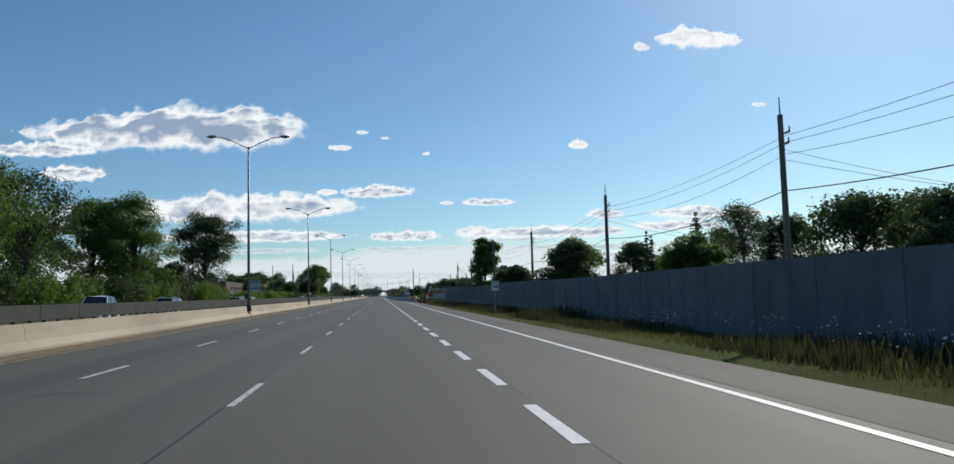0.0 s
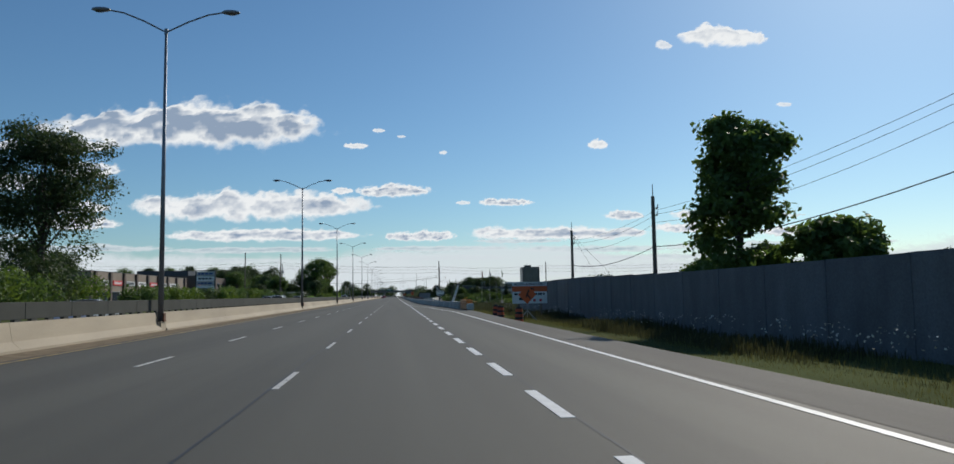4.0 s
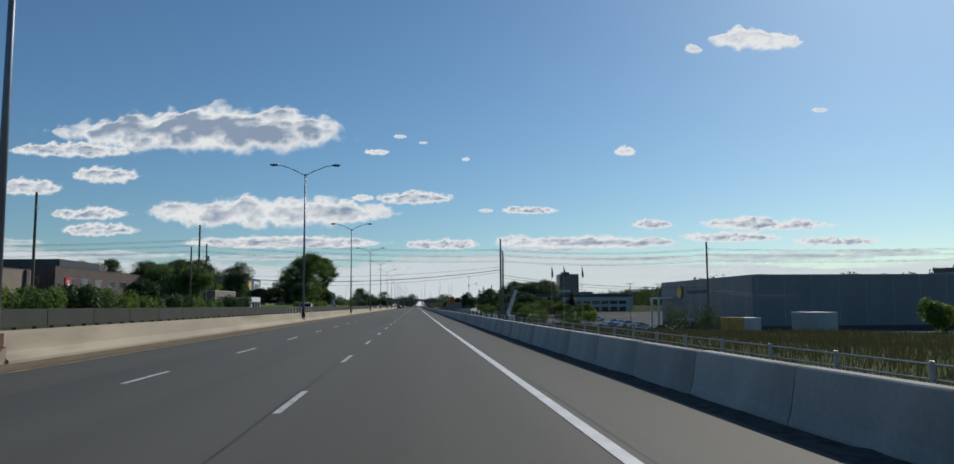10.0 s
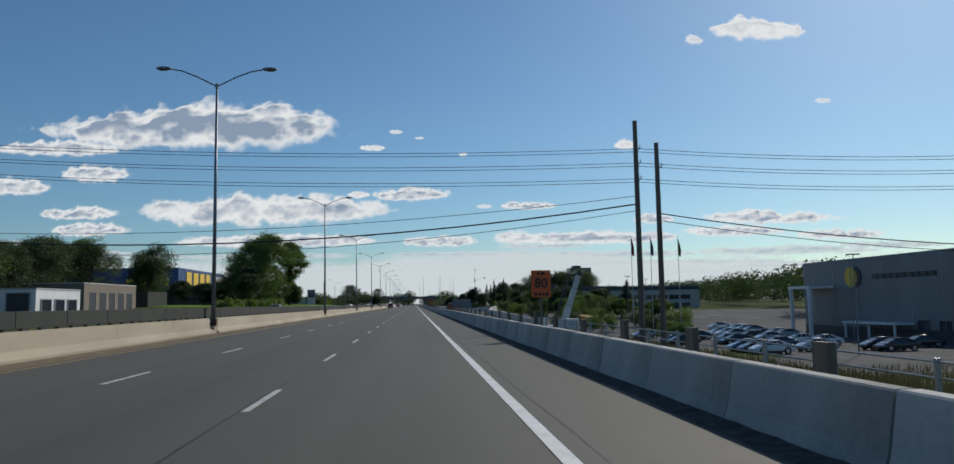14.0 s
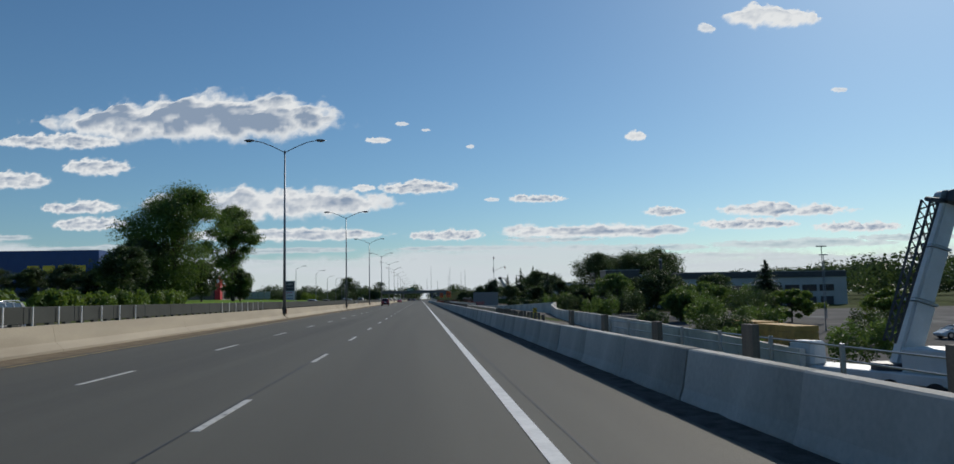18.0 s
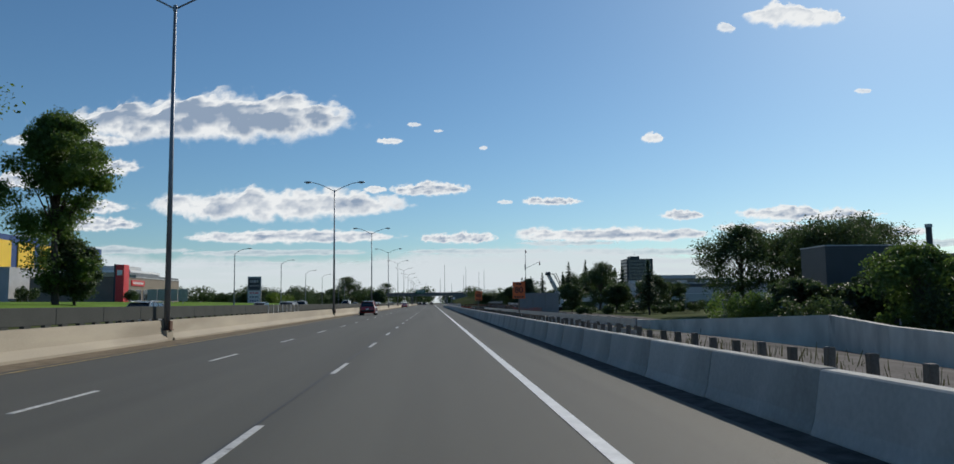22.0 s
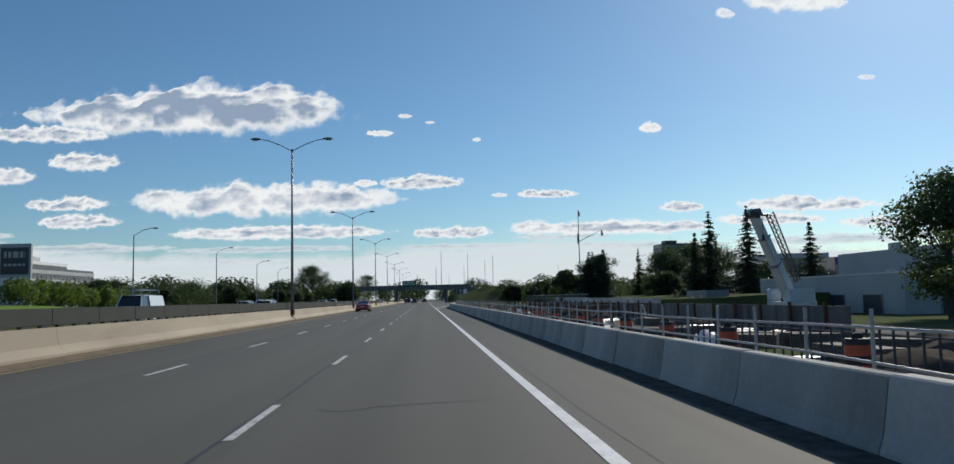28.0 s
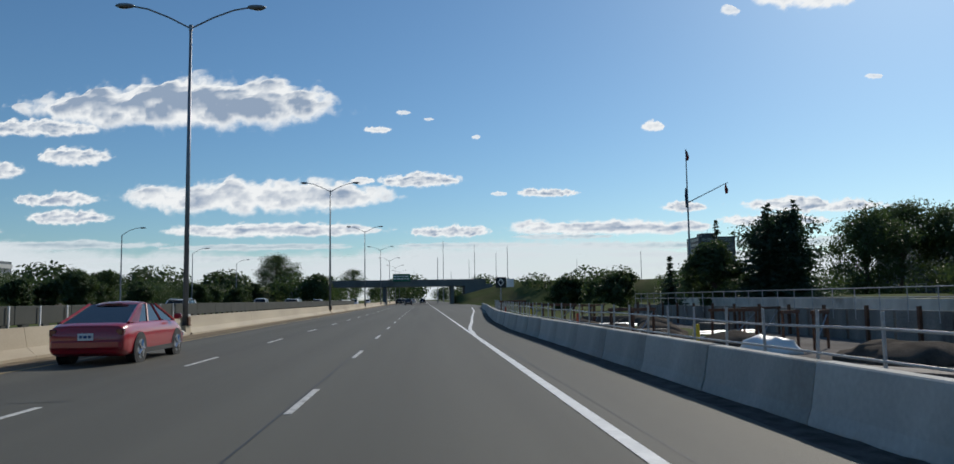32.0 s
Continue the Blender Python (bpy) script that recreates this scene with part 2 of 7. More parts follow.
def pipe(bm, pts, r, n=6):
    """One continuous tube through the points."""
    pts = [Vector(p) for p in pts]
    rings = []
    for i, p in enumerate(pts):
        d = (pts[min(i + 1, len(pts) - 1)] - pts[max(i - 1, 0)]).normalized()
        side = d.cross(Vector((0, 0, 1)))
        side = side.normalized() if side.length > 1e-4 else Vector((1, 0, 0))
        up = side.cross(d)
        rings.append([bm.verts.new(p + (side * math.cos(2 * math.pi * k / n) + up * math.sin(2 * math.pi * k / n)) * r) for k in range(n)])
    for a, b in zip(rings, rings[1:]):
        for k in range(n):
            bm.faces.new((a[k], a[(k + 1) % n], b[(k + 1) % n], b[k]))
    bm.faces.new(rings[0][::-1])
    bm.faces.new(rings[-1])


def sweep(profile, ys, xs=None, zs=None, close=True):
    """Extrudes an (x, z) outline along y, shifted sideways by xs and up by zs."""
    bm = bmesh.new()
    rings = []
    for i, y in enumerate(ys):
        dx = xs[i] if xs else 0
        dz = zs[i] if zs else 0
        rings.append([bm.verts.new((px + dx, y, pz + dz)) for px, pz in profile])
    k = len(profile)
    for a, b in zip(rings, rings[1:]):
        for j in range(k if close else k - 1):
            bm.faces.new((a[j], a[(j + 1) % k], b[(j + 1) % k], b[j]))
    if close:
        bm.faces.new(rings[0][::-1])
        bm.faces.new(rings[-1])
    bmesh.ops.recalc_face_normals(bm, faces=bm.faces)
    return bm


def words(text, size, material, parent, m, name="lettering", depth=0.004):
    c = bpy.data.curves.new(name, "FONT")
    c.body, c.size, c.extrude, c.align_x, c.align_y = text, size, depth, "CENTER", "CENTER"
    c.offset = size * 0.018
    tmp = bpy.data.objects.new("tmp", c)
    scene.collection.objects.link(tmp)
    dg = bpy.context.evaluated_depsgraph_get()
    me = bpy.data.meshes.new_from_object(tmp.evaluated_get(dg))
    bpy.data.objects.remove(tmp)
    me.materials.clear()
    me.materials.append(material)
    ob = new(name, me)
    ob.parent = parent
    ob.matrix_basis = m
    return ob


def bars(bm, x0, x1, z, height, y, gaps, seed):
    """A row of plain bars for writing that cannot be read."""
    rnd = random.Random(seed)
    x = x0
    while x < x1 - 0.05:
        w = min(rnd.uniform(0.5, 1.6) * gaps, x1 - x)
        box(bm, x + w / 2, y, z, w, 0.006, height)
        x += w + gaps * 0.35


# ---- sky: cumulus banks far off, each a soft relief whose outline and thickness come from noise; light and shade are painted into their glow ----
def cloud_mat(name, bright, core, strength):
    m = bpy.data.materials.new(name)
    m.use_nodes = True
    n, l = m.node_tree.nodes, m.node_tree.links
    n.remove(n["Principled BSDF"])
    at = n.new("ShaderNodeAttribute")
    at.attribute_name = "puff_depth"
    sep = n.new("ShaderNodeSeparateColor")
    l.new(at.outputs["Color"], sep.inputs["Color"])
    tc = n.new("ShaderNodeTexCoord")
    nz = n.new("ShaderNodeTexNoise")
    nz.inputs["Scale"].default_value, nz.inputs["Detail"].default_value, nz.inputs["Roughness"].default_value = 0.020, 8, 0.58
    l.new(tc.outputs["Object"], nz.inputs["Vector"])
    wisp = n.new("ShaderNodeMath")
    wisp.operation, wisp.inputs[1].default_value, wisp.inputs[2].default_value = "MULTIPLY_ADD", 0.50, -0.25
    l.new(nz.outputs["Fac"], wisp.inputs[0])
    den = n.new("ShaderNodeMath")
    den.operation = "ADD"
    l.new(sep.outputs["Red"], den.inputs[0])
    l.new(wisp.outputs["Value"], den.inputs[1])
    al = n.new("ShaderNodeMapRange")
    al.interpolation_type = "SMOOTHSTEP"
    al.inputs["From Min"].default_value, al.inputs["From Max"].default_value = 0.0, 0.56
    l.new(den.outputs["Value"], al.inputs["Value"])
    gain = n.new("ShaderNodeMath")
    gain.operation = "MULTIPLY"
    l.new(al.outputs["Result"], gain.inputs[0])
    l.new(sep.outputs["Blue"], gain.inputs[1])
    thick = n.new("ShaderNodeMath")
    thick.operation = "MULTIPLY_ADD"
    thick.inputs[1].default_value = 0.7
    l.new(wisp.outputs["Value"], thick.inputs[0])
    l.new(sep.outputs["Green"], thick.inputs[2])
    ramp = n.new("ShaderNodeValToRGB")
    e = ramp.color_ramp.elements
    e[0].position, e[1].position = 0.10, 0.92
    e[0].color, e[1].color = (*bright, 1), (*core, 1)
    l.new(thick.outputs["Value"], ramp.inputs["Fac"])
    em = n.new("ShaderNodeEmission")
    em.inputs["Strength"].default_value = strength
    l.new(ramp.outputs["Color"], em.inputs["Color"])
    tr = n.new("ShaderNodeBsdfTransparent")
    mx = n.new("ShaderNodeMixShader")
    l.new(gain.outputs["Value"], mx.inputs["Fac"])
    l.new(tr.outputs["BSDF"], mx.inputs[1])
    l.new(em.outputs["Emission"], mx.inputs[2])
    l.new(mx.outputs["Shader"], n["Material Output"].inputs["Surface"])
    return m


CLOUD = cloud_mat("cumulus", (0.80, 0.82, 0.83), (0.26, 0.335, 0.45), 1.0)
CLOUD_LOW = cloud_mat("cumulus_haze", (0.66, 0.72, 0.76), (0.36, 0.44, 0.52), 0.95)


def cloud(x, z, w, h, seed, y=4800, thick=1.0, opacity=1.0, material=None, label="white fair-weather cumulus cloud with a grey base", lean=0.0, calm=1.0):
    k = 1.0                                   # bring it nearer along its line of sight, inside the far limit
    while Vector((x * k, 413 + (y - 413) * k, z * k)).length + w * k * 0.3 > 4940:
        k -= 0.01
    x, y, z, w, h = x * k, 413 + (y - 413) * k, z * k, w * k, h * k
    step = max(5.0, w / 170)
    nx, nz_ = max(10, int(w * 1.2 / step)), max(8, int(h * 1.5 / step))
    bm = bmesh.new()
    lay = bm.verts.layers.float_color.new("puff_depth")
    asp = min(w / h, 7.0) * calm
    grid = {}
    for i in range(nx + 1):
        u = (i / nx * 2 - 1) * 1.2
        rim = math.sqrt(max(0.0, 1 - min(1.0, abs(u)) ** 2.2))
        lump = noise.fractal(Vector((u * asp * 0.5, seed * 5.7, 0)), 1.0, 2.0, 4)
        top = rim * (0.90 + 0.42 * lump + lean * u)
        low = -rim * (0.84 + 0.16 * noise.noise(Vector((u * asp * 0.8, seed * 2.9, 4))))
        for j in range(nz_ + 1):
            v = (j / nz_ * 2 - 1) * 1.4
            p = Vector((u * asp * 0.8 + seed * 7.3, v * 1.15 - u * asp * 0.10, seed * 3.1))
            puff = noise.fractal(p * 1.5, 0.75, 2.15, 7)
            streak = noise.fractal(Vector((p.x * 0.7, p.y * 2.2, seed)), 0.9, 2.0, 4)
            e = min((top - v) / 0.70, (v - low) / 0.55, (1.04 - abs(u)) * 2.4)
            d = e + puff * 0.40 + streak * 0.10
            # painted shading: grey in the thick middle, bright at the rims and towards the top
            core = (max(0.0, min(1.0, (e + puff * 0.22 - 0.22) / 0.80)) ** 1.2 * 0.60 + streak * 0.50 + puff * 0.50 + 0.02 - 0.22 * max(0.0, v - 0.1)) * thick
            core *= max(0.0, min(1.0, (d - 0.10) / 0.60))
            vert = bm.verts.new((u * w / 2, -max(d, 0) * h * 0.35, v * h / 2))
            vert[lay] = (max(0.0, min(1.0, d)), max(0.0, min(1.0, core)), opacity, 1)
            grid[i, j] = (vert, d)
    for i in range(nx):
        for j in range(nz_):
            q = [grid[i, j], grid[i + 1, j], grid[i + 1, j + 1], grid[i, j + 1]]
            if max(c[1] for c in q) > -0.15:
                bm.faces.new([c[0] for c in q])
    for vert in [v for v in bm.verts if not v.link_faces]:
        bm.verts.remove(vert)
    ob = part("cloud", bm, material or CLOUD, smooth=True)
    ob.location = (x, y, z)
    return tagged(ob, label, "cloud", "clouds in the sky", "structure")


# middle x, middle height, width, height
for i, (x, z, w, h) in enumerate([
        (-1300, 1062, 1660, 290), (-2059, 944, 690, 99), (-1860, 793, 371, 116), (-2301, 715, 382, 111), (-1941, 561, 429, 87),
        (-1876, 465, 452, 90), (-870, 568, 1390, 227), (-324, 661, 131, 50), (1, 662, 465, 97), (434, 585, 90, 29),
        (707, 588, 347, 58), (1323, 969, 139, 71), (310, 908, 50, 29), (-241, 948, 153, 43), (-98, 1047, 82, 29),
        (44, 1009, 57, 18), (2231, 1726, 615, 168), (1805, 1652, 115, 69), (2647, 1263, 110, 34), (1495, 502, 269, 73),
        (2254, 506, 874, 93), (2005, 421, 645, 81), (2714, 395, 582, 78), (1055, 388, 1168, 109), (156, 374, 458, 79),
        (-791, 386, 1180, 91)]):
    cloud(x, z, w * 1.06, h * 1.10, i + 1, thick=0.35 if w < 250 else (0.4 if i == 16 else (1.25 if i == 0 else 0.85)), opacity=0.85 if w < 120 else 1.0, lean=0.30 if i == 0 else 0.0)
for i, (x, z, w, h) in enumerate([
        (-2000, 320, 1300, 60), (-900, 300, 1100, 50), (300, 300, 900, 45), (1300, 290, 1000, 60), (2400, 300, 1300, 70),
        (-1300, 235, 1500, 45), (200, 240, 1300, 40), (1700, 235, 1500, 45), (-2600, 400, 800, 55), (3100, 330, 800, 60),
        (-500, 180, 1700, 40), (1500, 175, 1700, 40), (-2400, 190, 1500, 45), (800, 345, 600, 40), (2700, 210, 1500, 50), (600, 130, 1900, 36), (-1700, 140, 1500, 36)]):
    cloud(x, z, w, h, i + 51, y=4860, thick=0.8, opacity=0.8, material=CLOUD_LOW, label="thin pale cloud bank low over the horizon", calm=0.8)
for i, x in enumerate((-3300, -1100, 1100, 3300)):
    cloud(x, 130, 3600, 470, i + 81, y=4880, thick=0.0, opacity=0.85, material=CLOUD_LOW, label="pale haze bank lying along the horizon", calm=0.3)


# ---- ground ----
def lerp_keys(keys, v):
    for (a, fa), (b, fb) in zip(keys, keys[1:]):
        if v <= b:
            k = max(0.0, min(1.0, (v - a) / (b - a)))
            k = k * k * (3 - 2 * k)
            return fa + (fb - fa) * k
    return keys[-1][1]


RIGHT_NEAR = [(-100, -0.5), (165, -0.5), (240, -0.45), (300, -1.2), (420, -1.4), (470, -0.5), (560, -0.6), (600, -0.9), (760, -0.8), (900, 0), (1500, 0)]
RIGHT_FAR = [(-100, -0.9), (165, -0.6), (215, -0.7), (265, -1.6), (325, -4.2), (390, -5.0), (420, -4.6), (490, -2.0), (560, -1.0), (700, -1.0), (900, 0), (1500, 0)]


def ground_z(x, y):
    if x > 3.0:
        near, far = lerp_keys(RIGHT_NEAR, y), lerp_keys(RIGHT_FAR, y)
        z = lerp_keys([(3.0, -0.30), (6.0, -0.35), (11.0, near), (30.0, far), (400, far)], x)
        return z
    if x < -26:
        bank = lerp_keys([(-100, 0.2), (400, 0.3), (455, 1.6), (640, 1.7), (700, 0.5), (1500, 0.2)], y)
        return lerp_keys([(-60, bank * 1.3), (-40, bank), (-29, 0.2), (-26, -0.3)], x)
    return -0.30


def grid_lines(spec):
    out = [spec[0][0]]
    for stop, step in spec[1:]:
        while out[-1] < stop - 1e-6:
            out.append(min(stop, out[-1] + step))
    return out


gx = grid_lines([(-5000, 0), (-600, 1100), (-120, 80), (-50, 10), (-24, 2), (2, 13), (40, 2), (120, 10), (600, 80), (5000, 1100)])
gy = grid_lines([(-900, 0), (-100, 200), (1000, 10), (1600, 60), (5200, 600)])
bm = bmesh.new()
gv = [[bm.verts.new((x, y, ground_z(x, y) + (0.12 * noise.noise(Vector((x * 0.1, y * 0.1, 0))) if 8 < x < 300 or x < -30 else 0))) for y in gy] for x in gx]
for i in range(len(gx) - 1):
    for j in range(len(gy) - 1):
        bm.faces.new((gv[i][j], gv[i + 1][j], gv[i + 1][j + 1], gv[i][j + 1]))
tagged(part("ground", bm, GRASS, smooth=True), "dry green grass verge and open ground beside the highway", "ground", kind="structure")


def sheet(name, x0, x1, y0, y1, material, label, category, lift=0.03, nx=6, step=10):
    ys = np.arange(y0, y1 + 0.1, step)
    xs = np.linspace(x0, x1, nx)
    b = bmesh.new()
    vs = [[b.verts.new((x, y, ground_z(x, y) + lift)) for y in ys] for x in xs]
    for i in range(len(xs) - 1):
        for j in range(len(ys) - 1):
            b.faces.new((vs[i][j], vs[i + 1][j], vs[i + 1][j + 1], vs[i][j + 1]))
    return tagged(part(name, b, material, smooth=True), label, category, kind="structure")


# ---- carriageways ----
ROAD_RIGHT = [(-100, 6.35), (120, 6.4), (146, 6.8), (160, 6.8), (190, 5.0), (680, 4.8), (700, 6.4), (735, 9.0), (770, 11.5), (1600, 11.5)]
ROAD_YS = grid_lines([(-100, 0), (760, 10), (1600, 60)])


def slab(name, left, right, material, label, top=0.0, deep=0.4):
    b = bmesh.new()
    rows = []
    for y in ROAD_YS:
        l_, r_ = left(y), right(y)
        rows.append([b.verts.new(p) for p in ((l_, y, top), (r_, y, top), (r_, y, top - deep), (l_, y, top - deep))])
    for p, q in zip(rows, rows[1:]):
        for j in range(4):
            b.faces.new((p[j], p[(j + 1) % 4], q[(j + 1) % 4], q[j]))
    b.faces.new(rows[0][::-1])
    b.faces.new(rows[-1])
    bmesh.ops.recalc_face_normals(b, faces=b.faces)
    return tagged(part(name, b, material), label, "road", kind="structure")


slab("road", lambda y: -10.75, lambda y: lerp_keys(ROAD_RIGHT, y), ASPHALT, "grey worn asphalt highway lanes with faint tyre bands")
slab("road_opposite", lambda y: -26.0, lambda y: -10.85, ASPHALT, "grey asphalt of the opposite carriageway behind the median", top=-0.01)


def strip(b, x0, x1, y0, y1, z=0.005, jitter=0.0, seed=0):
    rnd = random.Random(seed)
    n = max(1, int((y1 - y0) / 3))
    prev = None
    for i in range(n + 1):
        y = y0 + (y1 - y0) * i / n
        f = (lambda v: v(y) if callable(v) else v)
        dx = rnd.uniform(-jitter, jitter)
        cur = (b.verts.new((f(x0) + dx, y, z)), b.verts.new((f(x1) + dx, y, z)))
        if prev:
            b.faces.new((prev[0], prev[1], cur[1], cur[0]))
        prev = cur


bm = bmesh.new()
strip(bm, -10.32, lambda y: -9.15 + 0.10 * noise.noise(Vector((0, y * 0.2, 3))), -60, 1000, 0.004)
tagged(part("shoulder_dirt", bm, DIRT), "brown windblown dirt along the foot of the median barrier", "road shoulder", kind="structure")
bm = bmesh.new()
strip(bm, lambda y: 4.95 + 0.06 * noise.noise(Vector((2, y * 0.3, 3))), lambda y: 6.36, -60, 122, 0.004)
tagged(part("shoulder_gravel", bm, ASPHALT_OLD), "worn brownish paved shoulder beside the grass", "road shoulder", kind="structure")
markings = thing("lane_marking", 0, 0, 0, "worn white and yellow painted lane lines on asphalt", "lane marking", kind="structure")


def dash_mesh(length, width, paint):
    b = bmesh.new()
    box(b, 0, 0, 0.004, width, length, 0.006)
    me = bpy.data.meshes.new("dash")
    b.to_mesh(me)
    b.free()
    me.materials.append(paint)
    return me


DASH, DASH_WIDE = dash_mesh(2.6, 0.10, PAINT_WORN), dash_mesh(2.45, 0.17, PAINT)


def dashes(me, x, phase, pitch, y0, y1):
    k = math.ceil((y0 - phase) / pitch)
    while phase + k * pitch < y1:
        d = new("dash", me)
        d.parent = markings
        d.location = (x, phase + k * pitch, 0)
        k += 1


dashes(DASH, -1.875, 2.56, 9.0, -20, 980)
dashes(DASH, -5.45, -1.75, 9.0, -20, 190)
dashes(DASH, -5.45, -2.1, 9.0, 190, 310)
dashes(DASH, -5.45, -1.1, 9.0, 310, 440)
dashes(DASH, -5.45, -2.4, 9.0, 440, 550)
dashes(DASH, -5.45, 1.2, 9.0, 550, 980)
dashes(DASH_WIDE, 1.90, -1.0, 4.5, -20, 178)
bm = bmesh.new()
strip(bm, lambda y: lerp_keys([(-100, 4.56), (60, 4.58), (140, 4.78), (162, 3.9), (186, 1.95), (200, 1.78)], y), lambda y: lerp_keys([(-100, 4.70), (60, 4.72), (140, 4.92), (162, 4.04), (186, 2.12), (200, 1.98)], y), -60, 200, 0.007)
LINE_X = [(200, 1.78), (260, 1.66), (640, 1.68), (676, 1.70)]
strip(bm, lambda y: lerp_keys(LINE_X, y) + 0.012 * noise.noise(Vector((0, y * 2, 0))), lambda y: lerp_keys(LINE_X, y) + 0.17, 200, 677, 0.007)
CURVE = [(677, 0.0), (684, 0.22), (693, 0.92), (708, 1.95), (735, 3.95), (769, 5.9)]


def curve_x(y):
    for (a, fa), (b, fb) in zip(CURVE, CURVE[1:]):
        if y <= b:
            return 1.70 + fa + (fb - fa) * max(0.0, (y - a) / (b - a))
    return 7.6


strip(bm, curve_x, lambda y: curve_x(y) + 0.17, 677, 768, 0.007)
strip(bm, 1.70, 1.82, 678, 1000, 0.008)
part("edge_line", bm, PAINT, markings, "solid white edge line")
bm = bmesh.new()
strip(bm, -8.95, -8.83, -60, 1000, 0.008)
part("yellow_line", bm, PAINT_Y, markings, "faded yellow edge line")

seams = thing("road_seam", 0, 0, 0, "dark sealed joints and cracks running along the lane lines", "road crack", kind="structure")
for k, (x, w, y0, y1) in enumerate([(-1.97, 0.05, -40, 720), (1.99, 0.05, -40, 190), (2.06, 0.035, 200, 420), (2.08, 0.03, 470, 690)]):
    bm = bmesh.new()
    strip(bm, lambda y, x=x, k=k: x + 0.05 * noise.noise(Vector((k, y * 0.35, 1))) , lambda y, x=x, w=w, k=k: x + w * (0.5 + abs(noise.noise(Vector((k, y * 0.6, 5))))) + 0.05 * noise.noise(Vector((k, y * 0.35, 1))), y0, y1, 0.0035)
    part("seam", bm, SEALANT, seams)
rnd = random.Random(4)
for k in range(26):
    y0, x0 = rnd.uniform(0, 690), rnd.uniform(-8, 1.5)
    bm = bmesh.new()
    pts = [(x0 + i * rnd.uniform(0.25, 0.5), y0 + rnd.uniform(-0.5, 0.5)) for i in range(rnd.randint(4, 8))]
    for (ax, ay), (bx, by) in zip(pts, pts[1:]):
        vs = [bm.verts.new(p) for p in ((ax, ay, 0.003), (bx, by, 0.003), (bx, by + 0.035, 0.003), (ax, ay + 0.03, 0.003))]
        bm.faces.new(vs)
    bmesh.ops.recalc_face_normals(bm, faces=bm.faces)
    part("crack", bm, SEALANT, seams)

# ---- median: lamps every 51.6 m stand in notches of the tan barrier ----
LAMP_YS = [62.9 + 51.62 * k for k in range(-2, 19)]
MEDIAN = [(-10.28, -0.02), (-10.28, 0.08), (-10.52, 0.30), (-10.62, 0.82), (-10.98, 0.82), (-11.08, 0.30), (-11.3, 0.08), (-11.3, -0.02)]
median = thing("median_barrier", 0, 0, 0, "tan cast-concrete median barrier lit by low sun", "barrier", kind="structure")
for a, b in zip(LAMP_YS, LAMP_YS[1:]):
    n = 4
    span = (b - a - 0.7) / n
    for i in range(n):
        y0 = a + 0.35 + i * span
        part("barrier_section", sweep(MEDIAN, [y0 + (0.008 if i else 0), y0 + span * 0.5, y0 + span - (0.008 if i < n - 1 else 0)]), TAN, median)
    part("pedestal", boxed(-10.68, a, 0.20, 0.66, 0.70, 0.44), TAN, median)
RUST = mat("rusty_steel", (0.12, 0.055, 0.03), 0.85, vary=0.35, scale=5)

screen_thing = thing("glare_screen", 0, 0, 0, "dark grey panel screen along the top of the median barrier", "screen", kind="structure")
sm = bpy.data.meshes.new("screen_panel")
b = bmesh.new()
box(b, 0, 0, 0.25, 0.06, 3.18, 0.5, bevel=0.012)
b.to_mesh(sm)
b.free()
sm.materials.append(SCREEN)
fm = bpy.data.meshes.new("screen_foot")
b = bmesh.new()
for k in range(3):
    box(b, 0, -1.1 + k * 1.1, 0, 0.12, 0.35, 0.07)
b.to_mesh(fm)
b.free()
fm.materials.append(SCREEN)
for k in range(250):
    y = -30 + 3.2 * k
    p = new("screen_panel", sm)
    p.parent, p.location = screen_thing, (-10.86, y, 0.885)
    f = new("screen_foot", fm)
    f.parent, f.location = screen_thing, (-10.86, y, 0.852)


def median_lamp():
    e = thing("street_lamp", 0, 0, 0.42, "tall grey steel double-arm highway lamp in the median barrier", "street lamp", "lamps along the median")
    part("pole", rodded((0, 0, 0), (0, 0, 13.4), 0.125, 0.06, n=12), POLE_STEEL, e, smooth=True)
    part("base_plate", boxed(0, 0, 0.012, 0.42, 0.42, 0.03), RUST, e)
    bm = bmesh.new()
    box(bm, 0.17, -0.05, 0.2, 0.06, 0.30, 0.34, bevel=0.01)
    part("hand_box", bm, RUST, e, "rusty brown service box")
    part("collar", rodded((0, 0, 13.2), (0, 0, 13.46), 0.085, n=12), POLE_STEEL, e)
    for s in (-1, 1):
        bm = bmesh.new()
        pipe(bm, [(0, 0, 13.3), (s * 1.0, 0, 13.82), (s * 1.9, 0, 14.18), (s * 2.55, 0, 14.30)], 0.038, 8)
        part("arm", bm, POLE_STEEL, e)
        bm = bmesh.new()
        bmesh.ops.create_uvsphere(bm, u_segments=12, v_segments=8, radius=1, matrix=pose(s * 2.9, 0, 14.32) @ Matrix.Diagonal((0.44, 0.19, 0.11, 1)))
        head = part("lamp_head", bm, POLE_STEEL, e, "flat oval luminaire", smooth=True)
        bm = bmesh.new()
        bmesh.ops.create_uvsphere(bm, u_segments=10, v_segments=6, radius=1, matrix=pose(s * 2.95, 0, 14.25) @ Matrix.Diagonal((0.26, 0.13, 0.07, 1)))
        part("lens", bm, GLASS, head, smooth=True)
    return e


